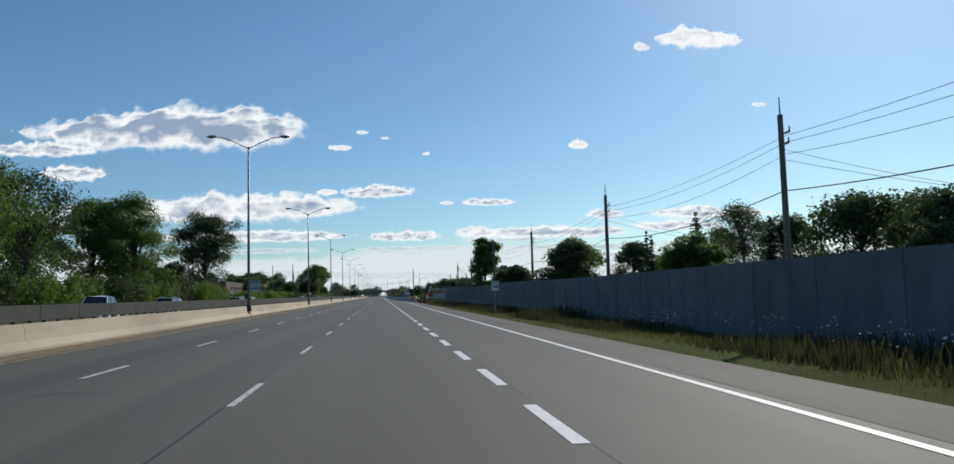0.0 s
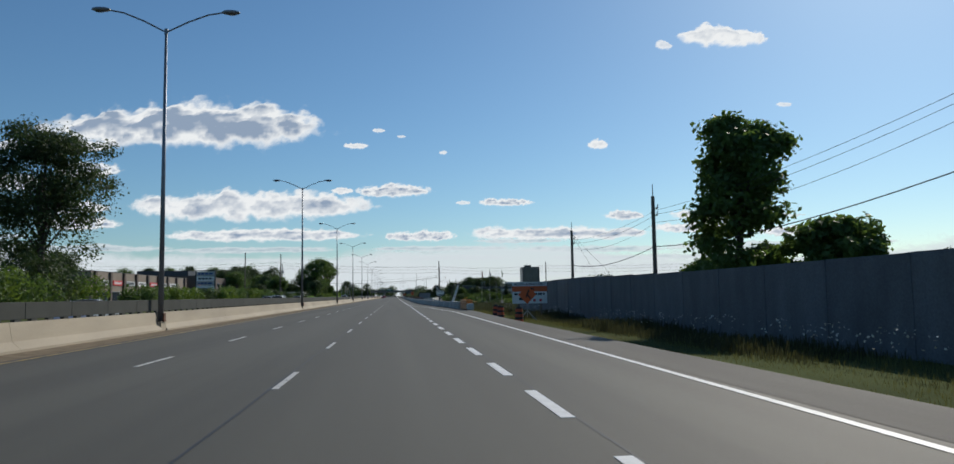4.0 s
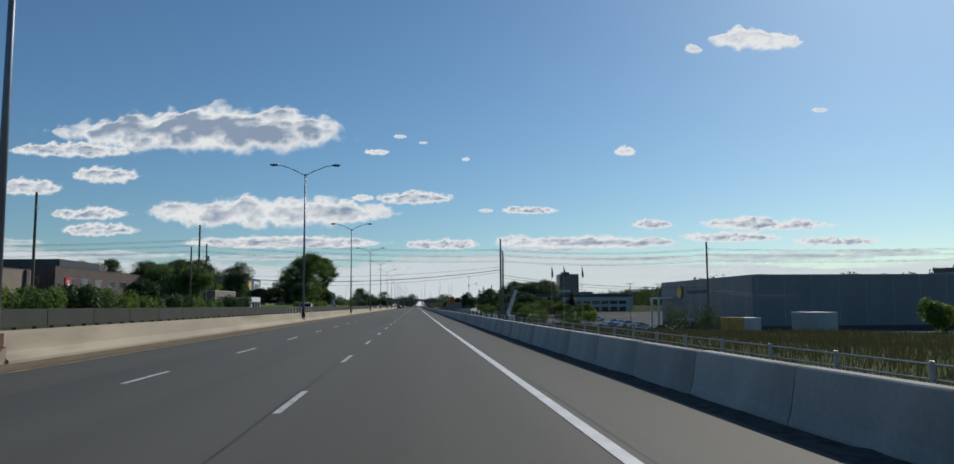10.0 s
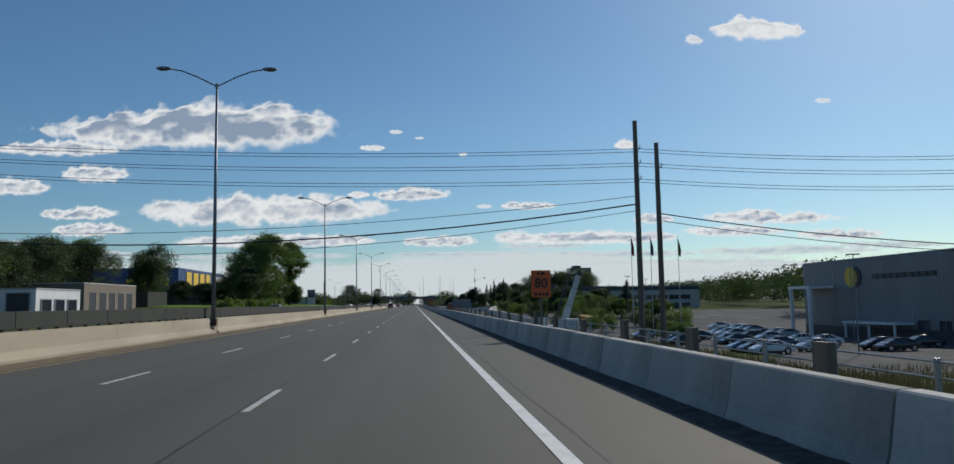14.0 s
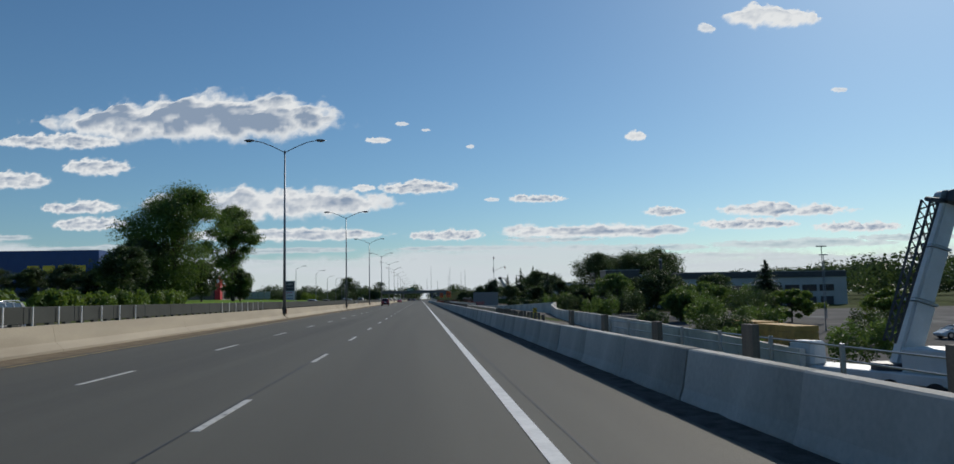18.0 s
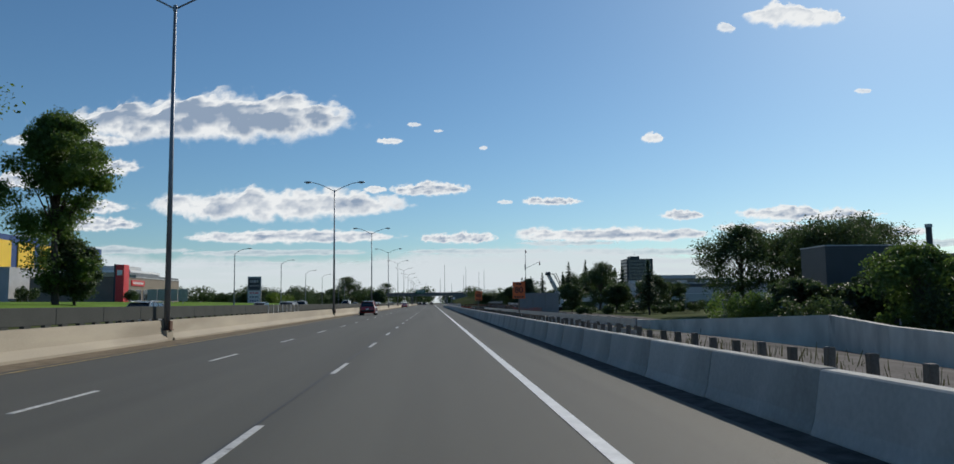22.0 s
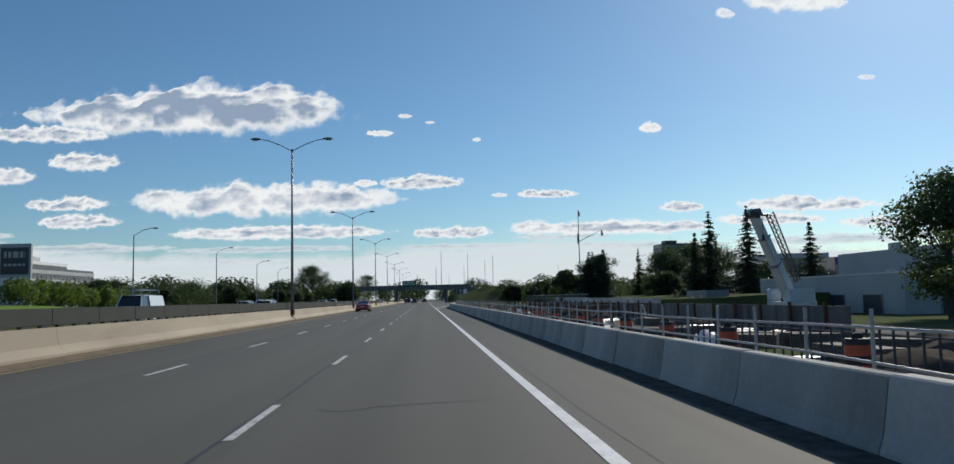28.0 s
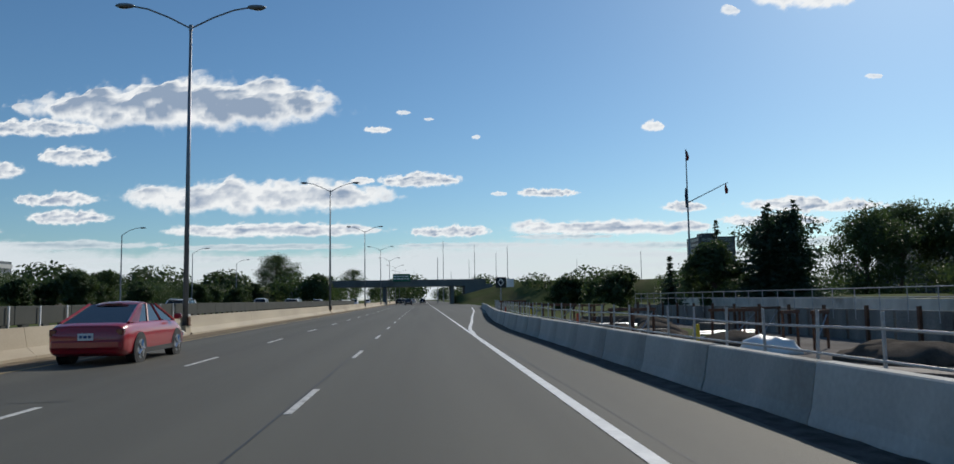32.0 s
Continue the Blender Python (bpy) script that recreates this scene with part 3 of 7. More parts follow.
lamp = median_lamp()
lamp.matrix_world = pose(-10.49, LAMP_YS[0], 0.42)
for y in LAMP_YS[1:]:
    copy_thing(lamp, pose(-10.49, y, 0.42))

# ---- right-hand concrete barrier, in precast units ----
RB_X = [(140, 6.8), (152, 6.75), (168, 5.95), (186, 4.95), (204, 4.42), (225, 4.22), (640, 4.18), (668, 4.05), (682, 3.95), (694, 4.35), (710, 5.4), (735, 7.3), (772, 9.6)]


def barrier_x(y):
    for (a, fa), (b, fb) in zip(RB_X, RB_X[1:]):
        if y <= b:
            return fa + (fb - fa) * max(0.0, (y - a) / (b - a))
    return 9.6


UNIT = [(-0.25, 0), (-0.235, 0.16), (-0.185, 0.30), (-0.10, 0.80), (0.10, 0.80), (0.185, 0.30), (0.235, 0.16), (0.25, 0)]
um = bpy.data.meshes.new("barrier_unit")
b = sweep(UNIT, [-1.488, 1.488])
bmesh.ops.bevel(b, geom=[e for e in b.edges if abs(e.verts[0].co.z - 0.80) < 1e-4 and abs(e.verts[1].co.z - 0.80) < 1e-4], offset=0.018, segments=1, affect="EDGES")
b.to_mesh(um)
b.free()
um.materials.append(BARRIER_CONC)
right_barrier = thing("concrete_barrier", 0, 0, 0, "long row of grey precast concrete barrier units beside the shoulder", "barrier", kind="structure")
y = 155.45
rnd = random.Random(7)
while y < 766:
    x0, x1 = barrier_x(y), barrier_x(y + 3)
    u = new("barrier_unit", um)
    u.parent = right_barrier
    u.matrix_basis = pose((x0 + x1) / 2, y + 1.5, -0.115, 0, 0, -math.degrees(math.atan2(x1 - x0, 3)) + rnd.uniform(-0.15, 0.15)) @ Matrix.Translation((rnd.uniform(-0.012, 0.012), 0, rnd.uniform(-0.012, 0.0)))
    y += 3.0
# lumpy grit at the foot; the flat dark outer strip paints in the barrier's shadow
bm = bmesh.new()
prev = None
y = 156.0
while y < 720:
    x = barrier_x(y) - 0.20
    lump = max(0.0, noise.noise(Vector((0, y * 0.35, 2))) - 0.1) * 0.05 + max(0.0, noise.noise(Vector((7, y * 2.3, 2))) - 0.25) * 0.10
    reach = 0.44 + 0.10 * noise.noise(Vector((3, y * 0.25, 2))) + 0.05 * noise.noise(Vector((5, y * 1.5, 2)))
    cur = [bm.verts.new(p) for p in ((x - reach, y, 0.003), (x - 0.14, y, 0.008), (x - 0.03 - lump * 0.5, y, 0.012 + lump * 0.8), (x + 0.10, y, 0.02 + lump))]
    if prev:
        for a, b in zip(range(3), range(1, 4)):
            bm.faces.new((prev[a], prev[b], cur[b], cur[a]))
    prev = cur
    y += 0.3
tagged(part("shoulder_grit_and_shade", bm, GRIT_SHADE), "grit and soil along the foot of the concrete barrier, with its cast shadow darkened in colour", "road shoulder", kind="structure")


# ---- plants ----
def quads(name, centres, normals, sizes, material, parent=None, stretch=1.0, seed=0, label="", up=None):
    """One mesh of many small leaf blades, each a bent diamond."""
    r = np.random.default_rng(seed)
    c = np.asarray(centres, float)
    n = np.asarray(normals, float)
    n /= np.linalg.norm(n, axis=1, keepdims=True) + 1e-9
    a = r.normal(size=c.shape) if up is None else np.asarray(up, float) + r.normal(size=c.shape) * 0.25
    t = np.cross(n, a)
    t /= np.linalg.norm(t, axis=1, keepdims=True) + 1e-9
    b = np.cross(n, t)
    s = np.asarray(sizes, float)[:, None]
    v = np.empty((len(c), 4, 3))
    v[:, 0], v[:, 1], v[:, 2], v[:, 3] = c - b * s * stretch, c + t * s * 0.62 + n * s * 0.15, c + b * s * stretch, c - t * s * 0.62 + n * s * 0.15
    me = bpy.data.meshes.new(name)
    k = np.arange(len(c) * 4).reshape(-1, 4)
    me.from_pydata(v.reshape(-1, 3).tolist(), [], k.tolist())
    me.materials.append(material)
    ob = new(name, me)
    if parent:
        ob.parent = parent
    if label:
        ob["label"] = label
    return ob


def broadleaf(x, y, z, height, width, seed, material, label, bare=0.25, leaves=4200, group="", leaf=0.22, open_=0.0):
    """Trunk and forking limbs that carry leaf pads; the outline is lobed and lets sky through between the pads."""
    r = np.random.default_rng(seed)
    e = thing("tree", x, y, z, label, "tree", group)
    low = height * bare
    mid, hz = (height + low) / 2, (height - low) / 2
    sway = np.array([r.normal(), r.normal()]) * width * 0.03
    bm = bmesh.new()
    thick = height * 0.018 + 0.05
    rod(bm, (0, 0, -0.3), (sway[0], sway[1], low + hz * 0.5), thick, thick * 0.75, n=8)
    rod(bm, (sway[0], sway[1], low + hz * 0.5), (sway[0] * 2, sway[1] * 2, low + hz * 1.55), thick * 0.75, thick * 0.25, n=7)
    part("trunk", bm, BARK, e)
    lobes = r.uniform(0.64 - 0.06 * open_, 1.12, (5, 8))
    nb = int(40 + width * 3.6)
    cs, rs = [], []
    bm = bmesh.new()
    for i in range(nb):
        h = r.uniform(-0.95, 1.0) if i % 3 else r.uniform(0.1, 1.0)
        a = r.uniform(0, 2 * math.pi)
        lobe = lobes[min(4, int((h + 1) * 2.5)), int(a / (2 * math.pi) * 8) % 8]
        reach = math.sqrt(max(0.04, 1 - abs(h) ** 2.3)) * lobe * r.uniform(0.25, 1.0) ** (0.55 if i % 2 else 1.1)
        p = np.array([math.cos(a) * reach * width / 2 + sway[0] * (1 + h), math.sin(a) * reach * width / 2 + sway[1] * (1 + h), mid + h * hz * (0.78 + 0.16 * lobe)])
        cs.append(p)
        rs.append(r.uniform(0.11, 0.22) * min(width, hz * 2) * (1 - 0.16 * open_))
        if i % 3 == 0:
            zs = min(p[2] * 0.8, low + (p[2] - low) * 0.45 + 0.3)
            st = Vector((sway[0] * zs / height * 1.6, sway[1] * zs / height * 1.6, zs))
            m = (st + Vector(p)) / 2 + Vector((0, 0, 0.08 * hz))
            rod(bm, st, m, thick * 0.30, thick * 0.16, n=5)
            rod(bm, m, p, thick * 0.16, 0.01, n=5)
    part("branching", bm, BARK, e)
    per = max(50, int(leaves * 4.0) // nb)
    C, N, S = [], [], []
    for p, rad in zip(cs, rs):
        d = r.normal(size=(per, 3))
        d /= np.linalg.norm(d, axis=1, keepdims=True)
        q = rad * r.uniform(0.2, 1.0, size=(per, 1)) ** 0.6 * (1 + 0.30 * np.sin(d[:, :1] * 4 + seed) * np.cos(d[:, 1:2] * 5 + seed))
        C.append(p + d * q * np.array([1.1, 1.1, 0.72]))
        N.append(d * 0.6 + np.array([0, 0, 0.55]) + r.normal(size=d.shape) * 0.6)
        S.append(r.uniform(0.5, 1.25, per) * leaf * 0.84)
    quads("crown", np.vstack(C), np.vstack(N), np.hstack(S), material, e, seed=seed)
    return e


def conifer(x, y, z, height, width, seed, label, bare=0.12, material=None, group=""):
    r = np.random.default_rng(seed)
    e = thing("conifer_tree", x, y, z, label, "tree", group)
    part("trunk", rodded((0, 0, -0.3), (0, 0, height * 0.97), height * 0.016 + 0.04, 0.01, n=7), BARK, e)
    C, N, S, U = [], [], [], []
    tiers = int(height * 1.9) + 7
    for i in range(tiers):
        f = (i + r.uniform(-0.3, 0.3)) / tiers
        f = min(0.985, max(0.0, f))
        h = height * (bare + (1 - bare) * f)
        rad = width * 0.84 * (1 - f) ** 0.9 * (0.62 + 0.38 * (1 - f)) * r.uniform(0.72, 1.15) + 0.12
        for k in range(max(5, int(9 * (1 - f) + 5))):
            a = r.uniform(0, 2 * math.pi)
            rr = rad * r.uniform(0.55, 1.12)
            m = max(4, int(rr / 0.085))
            for q in range(m):
                g = (q + 0.6) / m
                C.append((math.cos(a) * rr * g + r.normal() * 0.05, math.sin(a) * rr * g + r.normal() * 0.05, h - 0.34 * rr * g + 0.16 * rr * g * g * g + r.normal() * 0.06 - 0.05 * r.random()))
                N.append((r.normal() * 0.6, r.normal() * 0.6, 1))
                S.append((0.15 + 0.12 * (1 - g) + 0.05 * r.random()) * (0.58 + 0.012 * height))
                U.append((-math.sin(a), math.cos(a), 0))
    quads("needles", C, N, S, material or NEEDLE, e, stretch=1.5, seed=seed, up=U)
    return e


def scatter(name, spots, material, label, category, seed, size=(0.12, 0.3), spread=0.25, blades=6, height=0.5):
    """Weeds and grass: tufts of upright blades."""
    r = np.random.default_rng(seed)
    C, N, S = [], [], []
    for x, y, k in spots:
        for i in range(blades):
            h = height * k * r.uniform(0.35, 1.0)
            C.append((x + r.normal() * spread, y + r.normal() * spread, ground_z(x, y) + h * 0.5))
            a = r.uniform(0, 6.3)
            N.append((math.cos(a), math.sin(a), r.normal() * 0.25))
            S.append(h * 0.5)
    c = np.array(C)
    n = np.array(N)
    s = np.array(S)
    t = np.stack([-n[:, 1], n[:, 0], np.zeros(len(n))], 1)
    w = np.minimum(0.022, s * 0.12)[:, None]
    lean = r.normal(size=c.shape) * np.array([0.3, 0.3, 0]) * s[:, None]
    v = np.empty((len(c), 4, 3))
    v[:, 0], v[:, 1] = c - t * w - [0, 0, 1] * s[:, None], c + t * w - [0, 0, 1] * s[:, None]
    v[:, 2], v[:, 3] = c + t * w * 0.35 + [0, 0, 1] * s[:, None] + lean, c - t * w * 0.5 + [0, 0, 0.9] * s[:, None] + lean
    me = bpy.data.meshes.new(name)
    me.from_pydata(v.reshape(-1, 3).tolist(), [], np.arange(len(c) * 4).reshape(-1, 4).tolist())
    me.materials.append(material)
    return tagged(new(name, me), label, category, kind="stuff")


def shrub(x, y, z, w, d, h, seed, material, label, leaves=900, name="shrub", turn=0.0, leaf=0.17):
    r = np.random.default_rng(seed)
    e = thing(name, x, y, z, label, "shrub", turn=turn)
    bm = bmesh.new()
    for i in range(6):
        rod(bm, (r.normal() * w * 0.08, r.normal() * d * 0.08, -0.2), (r.normal() * w * 0.2, r.normal() * d * 0.2, h * 0.7), 0.03, 0.01, n=5)
    part("stemwork", bm, BARK, e)
    n = max(4, int(w * d / 2.0))
    C, N = [], []
    per = leaves // n
    for i in range(n):
        c = np.array([r.uniform(-0.5, 0.5) * w * 0.85, r.uniform(-0.5, 0.5) * d * 0.85, h * r.uniform(0.4, 0.72)])
        dd = r.normal(size=(per, 3))
        dd /= np.linalg.norm(dd, axis=1, keepdims=True)
        C.append(c + dd * r.uniform(0.6, 1.1, (per, 1)) * np.array([min(w, 2.2) * 0.36, min(d, 2.2) * 0.36, h * 0.38]))
        N.append(dd + r.normal(size=dd.shape) * 0.6)
    C = np.vstack(C)
    C[:, 2] = np.maximum(C[:, 2], 0.02)
    quads("foliage", C, np.vstack(N), r.uniform(0.7, 1.3, len(C)) * leaf, material, e, seed=seed)
    return e


# ---- right side, first stretch: noise wall, verge, utility poles, signs ----
wall = thing("noise_wall", 0, 0, 0, "tall dark grey noise wall of flat panels behind the grass verge", "wall", kind="structure")
rnd = random.Random(2)
WALL_TOP = [(-100, 2.25), (16, 2.25), (44, 2.2), (76, 2.4), (107, 2.3), (136, 2.52), (162, 2.48)]
y = -54.0
while y < 160:
    t = lerp_keys(WALL_TOP, y) + 0.02
    bm = boxed(13.7, y + 2, (t - 1.6) / 2, 0.16, 3.86, t + 1.6)
    part("wall_panel", bm, NOISE_WALL, wall)
    bm = boxed(13.69, y, (t - 1.6) / 2 + 0.004, 0.19, 0.14, t + 1.61)
    part("wall_post", bm, NOISE_WALL, wall)
    y += 4.0
part("wall_post", boxed(13.69, 162, 0.45, 0.26, 0.2, 4.1), NOISE_WALL, wall)

rnd = random.Random(11)
spots = [(rnd.uniform(6.4, 13.4), rnd.uniform(-5, 168), 0.5 + 1.0 * rnd.random()) for _ in range(15000)]
clump = lambda x, y: 0.75 + 0.9 * max(-0.4, noise.noise(Vector((x * 0.5, y * 0.12, 7))))
scatter("grass_verge", [(x, y, k * clump(x, y) * (0.55 if x < 8.5 else 0.55 + 0.16 * (x - 8.5))) for x, y, k in spots], VERGE, "unmown green and straw-coloured verge grass", "grass", 3, height=0.20, blades=9, spread=0.3)
spots = [(rnd.uniform(9.8, 13.4), rnd.uniform(-5, 168), rnd.uniform(0.5, 1.2)) for _ in range(6000)]
scatter("verge_weeds", [(x, y, k * max(0.15, noise.noise(Vector((3, y * 0.09, 1))) + 0.55)) for x, y, k in spots], WEED, "tall dull green weeds growing against the noise wall", "weeds", 4, height=0.75, blades=8, spread=0.25)
spots = [(rnd.uniform(11.2, 13.3), rnd.uniform(-5, 166), 1.0) for _ in range(240)]
r = np.random.default_rng(5)
C = [(x + r.normal() * 0.15, y + r.normal() * 0.15, ground_z(x, y) + r.uniform(0.45, 0.95)) for x, y, k in spots for _ in range(5)]
tagged(quads("weed_flowers", C, r.normal(size=(len(C), 3)), r.uniform(0.03, 0.06, len(C)), FLOWER, seed=6), "pale seed heads and white flowers of roadside weeds", "weeds", kind="stuff")

POLE_TOPS = [(15.2, 0.5, 8.4), (15.2, 26.2, 8.5), (15.2, 48.5, 8.4), (14.9, 72.1, 7.9), (14.8, 96.3, 8.2), (14.8, 121.0, 7.6), (14.6, 140.3, 7.3)]


def utility_pole(x, y, top, radius=0.14, arms=((0.8, 0.6),), transformer=False, mast=True):
    z = ground_z(x, y)
    e = thing("utility_pole", x, y, z, "weathered wooden utility pole with insulators and cables", "utility pole", "utility poles")
    part("pole", rodded((0, 0, -0.2), (0, 0, top - z - (0.7 if mast else 0)), radius, radius * 0.72, n=10), WOOD_POLE, e)
    if mast:
        part("mast", rodded((0, 0, top - z - 0.75), (0, 0, top - z), 0.035, 0.02, n=6), STEEL, e)
    for down, half in arms:
        zz = top - z - 0.8 - down
        bm = bmesh.new()
        box(bm, 0.16, 0, zz, 0.05, half, 0.07)
        arm = part("bracket", bm, STEEL, e)
        for s in (-1, 1):
            part("insulator", rodded((0.16, s * half / 2.2, zz + 0.03), (0.16, s * half / 2.2, zz + 0.2), 0.035, 0.025, n=6), PALE, arm)
    if transformer:
        part("transformer", rodded((0.3, 0, top - z - 3.2), (0.3, 0, top - z - 2.2), 0.24, n=10), STEEL, e)
    return e


def wire(points, sag, radius=0.009, label="thin black overhead cable between poles"):
    pts = []
    for a, b in zip(points, points[1:]):
        a, b = Vector(a), Vector(b)
        n = 14
        for i in range(n + (b == Vector(points[-1]))):
            k = i / n
            pts.append(a.lerp(b, k) - Vector((0, 0, sag * 4 * k * (1 - k))))
    bm = bmesh.new()
    pipe(bm, pts, radius, 4)
    return tagged(part("overhead_cable", bm, WIRE), label, "cable", "overhead cables")


for x, y, t in POLE_TOPS:
    utility_pole(x, y, t, arms=((0.6, 0.7), (1.0, 0.5)))
for dz, sag in ((1.5, 0.35), (1.75, 0.45), (2.2, 0.6)):
    wire([(x + 0.16, y, t - dz) for x, y, t in POLE_TOPS], sag)
wire([(x, y, t - 3.6) for x, y, t in POLE_TOPS], 0.5, 0.02, "thicker black telecom cable slung between wooden poles")
for (x, y, t), (dx, dy, dz) in zip(POLE_TOPS[1:4], ((22, 4, -2.2), (20, 9, -2.4), (24, 6, -2.0))):
    wire([(x, y, t - 2.0), (x + dx, y + dy, t + dz - 1.4)], 0.6)
    wire([(x, y, t - 2.4), (x + dx, y + dy - 5, t + dz - 2.2)], 0.6)
x, y, t = POLE_TOPS[-1]
for dy in (0.0, 2.5):
    wire([(x, y, t - 1.0), (x + 3.2 + dy, y - 3, -0.6)], 0.02, 0.01, "taut steel guy wire anchoring a pole")

for i, (x, y, top, w, kind) in enumerate([
        (45.0, 101.7, 12.4, 7.5, "c"), (59.4, 116.6, 14.4, 11.5, "d"), (23.5, 88.0, 7.4, 7.5, "d"), (21.0, 84.0, 6.9, 5.5, "d"),
        (24.0, 92.5, 4.6, 3.6, "c"), (68.0, 142.0, 13.0, 10.0, "d"), (45.5, 123.5, 11.5, 3.2, "c"), (44.0, 127.0, 9.2, 8.0, "d"),
        (15.4, 112.5, 9.6, 5.2, "d"), (17.5, 96.0, 4.6, 5.5, "d"), (18.5, 109.0, 4.2, 4.5, "d"), (40.0, 58.0, 9.0, 9.0, "d"),
        (37.0, 36.0, 6.4, 8.0, "d"), (40.0, 48.0, 7.5, 8.0, "d"), (42.0, 76.0, 9.0, 4.5, "c"), (50.0, 88.0, 9.6, 9.0, "d"),
        (29.0, 66.0, 6.0, 6.0, "d"), (20.0, 118.0, 3.8, 4.0, "d"), (26.0, 140.0, 3.9, 5.0, "d"), (36.0, 96.0, 8.5, 4.0, "c"),
        (36.0, 26.0, 5.6, 7.0, "d"), (52.0, 66.0, 9.6, 9.0, "d"), (46.0, 112.0, 7.0, 8.0, "d")]):
    z = ground_z(x, y)
    if kind == "c":
        conifer(x, y, z, top - z, w, 100 + i, "dark pointed spruce behind the noise wall")
    else:
        broadleaf(x, y, z, top - z, w, 100 + i, (LEAF, LEAF_DARK)[i % 2], "leafy dark green tree behind the noise wall", bare=0.1 if w < 4 else 0.2, leaves=3200, leaf=0.2)


def post_sign(name, x, y, zc, w, h, plate, label, category="road sign", turn=0.0, posts=(0,), deep=1.4):
    e = thing(name, x, y, zc, label, category, turn=turn)
    face = part("panel", boxed(0, 0, 0, w, 0.025, h, bevel=0.004), plate, e)
    for px in posts:
        part("post", boxed(px, 0.06, -h / 2 - deep / 2 + 0.15, 0.07, 0.07, deep + h * 0.7), STEEL, e)
    return e


FRONT = lambda x, z, y=-0.016: pose(x, y, z, 90, 0, 0)

s = post_sign("speed_limit_sign", 9.3, 60, 1.92, 0.60, 0.76, WHITE_SIGN, "white speed limit sign reading 100 on a post", deep=2.0)
words("100", 0.36, BLACK_SIGN, s, FRONT(0, -0.06))
bm = bmesh.new()
bars(bm, -0.24, 0.24, 0.27, 0.09, -0.016, 0.1, 3)
part("lettering", bm, BLACK_SIGN, s)
part("border", boxed(0, -0.010, -0.33, 0.56, 0.012, 0.014), BLACK_SIGN, s)

# closure notice board on a skid, with barrels round it
b = thing("notice_board", 10.33, 136.8, 1.48, "large white and orange road closure notice board on timber legs", "notice board", turn=2)
part("panel", boxed(0, 0, 0, 2.74, 0.04, 1.66), WHITE_SIGN, b)
part("band", boxed(0, -0.012, 0.30, 2.74, 0.03, 0.42), ORANGE_SIGN, b, "orange band")
words("ACCES A PINECREST", 0.27, BLACK_SIGN, b, FRONT(0, 0.66, -0.024))
words("FERME", 0.26, BLACK_SIGN, b, FRONT(0.0, 0.30, -0.031))
bm = bmesh.new()
bars(bm, -1.22, 1.22, -0.10, 0.17, -0.023, 0.22, 5)
bars(bm, -0.85, 0.1, -0.46, 0.2, -0.023, 0.25, 6)
part("lettering", bm, BLACK_SIGN, b)
for px in (0.35, 0.85):
    part("red_mark", rodded((px, -0.03, -0.58), (px, -0.018, -0.58), 0.11, n=14), RED_SIGN, b)
for px in (-0.9, 0.9):
    part("leg", boxed(px, 0.06, -1.1, 0.10, 0.10, 1.6), WOOD_POLE, b)
    bm = bmesh.new()
    rod(bm, (px, 0.1, -0.6), (px + 0.1, 1.1, -1.95), 0.04, n=6)
    part("brace", bm, WOOD_POLE, b)
    part("skid", boxed(px, 0.1, -1.92, 0.16, 2.4, 0.12), STEEL, b)
part("sandbag", boxed(0.3, -0.5, -1.9, 0.7, 0.4, 0.14, bevel=0.05), PALE, b)

d = thing("diamond_sign", 8.5, 127.6, 0.0, "orange diamond roadworks sign on a folding stand", "road sign")
bm = bmesh.new()
bmesh.ops.create_cube(bm, size=1, matrix=pose(0, 0, 1.35, 0, 45, 0) @ Matrix.Diagonal((0.85, 0.02, 0.85, 1)))
part("panel", bm, ORANGE_SIGN, d)
bm = bmesh.new()
bmesh.ops.create_cube(bm, size=1, matrix=pose(0.02, -0.014, 1.42, 0, 20, 0) @ Matrix.Diagonal((0.1, 0.01, 0.5, 1)))
bmesh.ops.create_cube(bm, size=1, matrix=pose(0.1, -0.014, 1.22, 0, -35, 0) @ Matrix.Diagonal((0.09, 0.01, 0.38, 1)))
part("symbol", bm, BLACK_SIGN, d)
part("mast", boxed(0, 0.04, 0.6, 0.05, 0.05, 1.4), STEEL, d)
for px, py in ((-0.5, 0.4), (0.5, 0.4), (-0.5, -0.4), (0.5, -0.4)):
    part("leg", rodded((0, 0.04, 0.35), (px, py, -0.28), 0.02, n=6), STEEL, d)


def barrel():
    e = thing("traffic_barrel", 0, 0, 0, "orange and black banded construction barrel on a rubber base", "traffic barrel", "construction barrels")
    part("foot", rodded((0, 0, 0), (0, 0, 0.09), 0.36, 0.33, n=14), BLACK, e)
    zs = [0.09, 0.26, 0.40, 0.57, 0.71, 0.88, 0.98]
    rs = [0.27, 0.255, 0.24, 0.23, 0.215, 0.205, 0.19]
    for i in range(6):
        part("band", rodded((0, 0, zs[i]), (0, 0, zs[i + 1]), rs[i], rs[i + 1], n=16), (CONE_ORANGE, BLACK)[i % 2], e, "" if i % 2 == 0 else "black reflective band")
    part("handle", boxed(0, 0, 1.02, 0.16, 0.05, 0.09), BLACK, e)
    return e


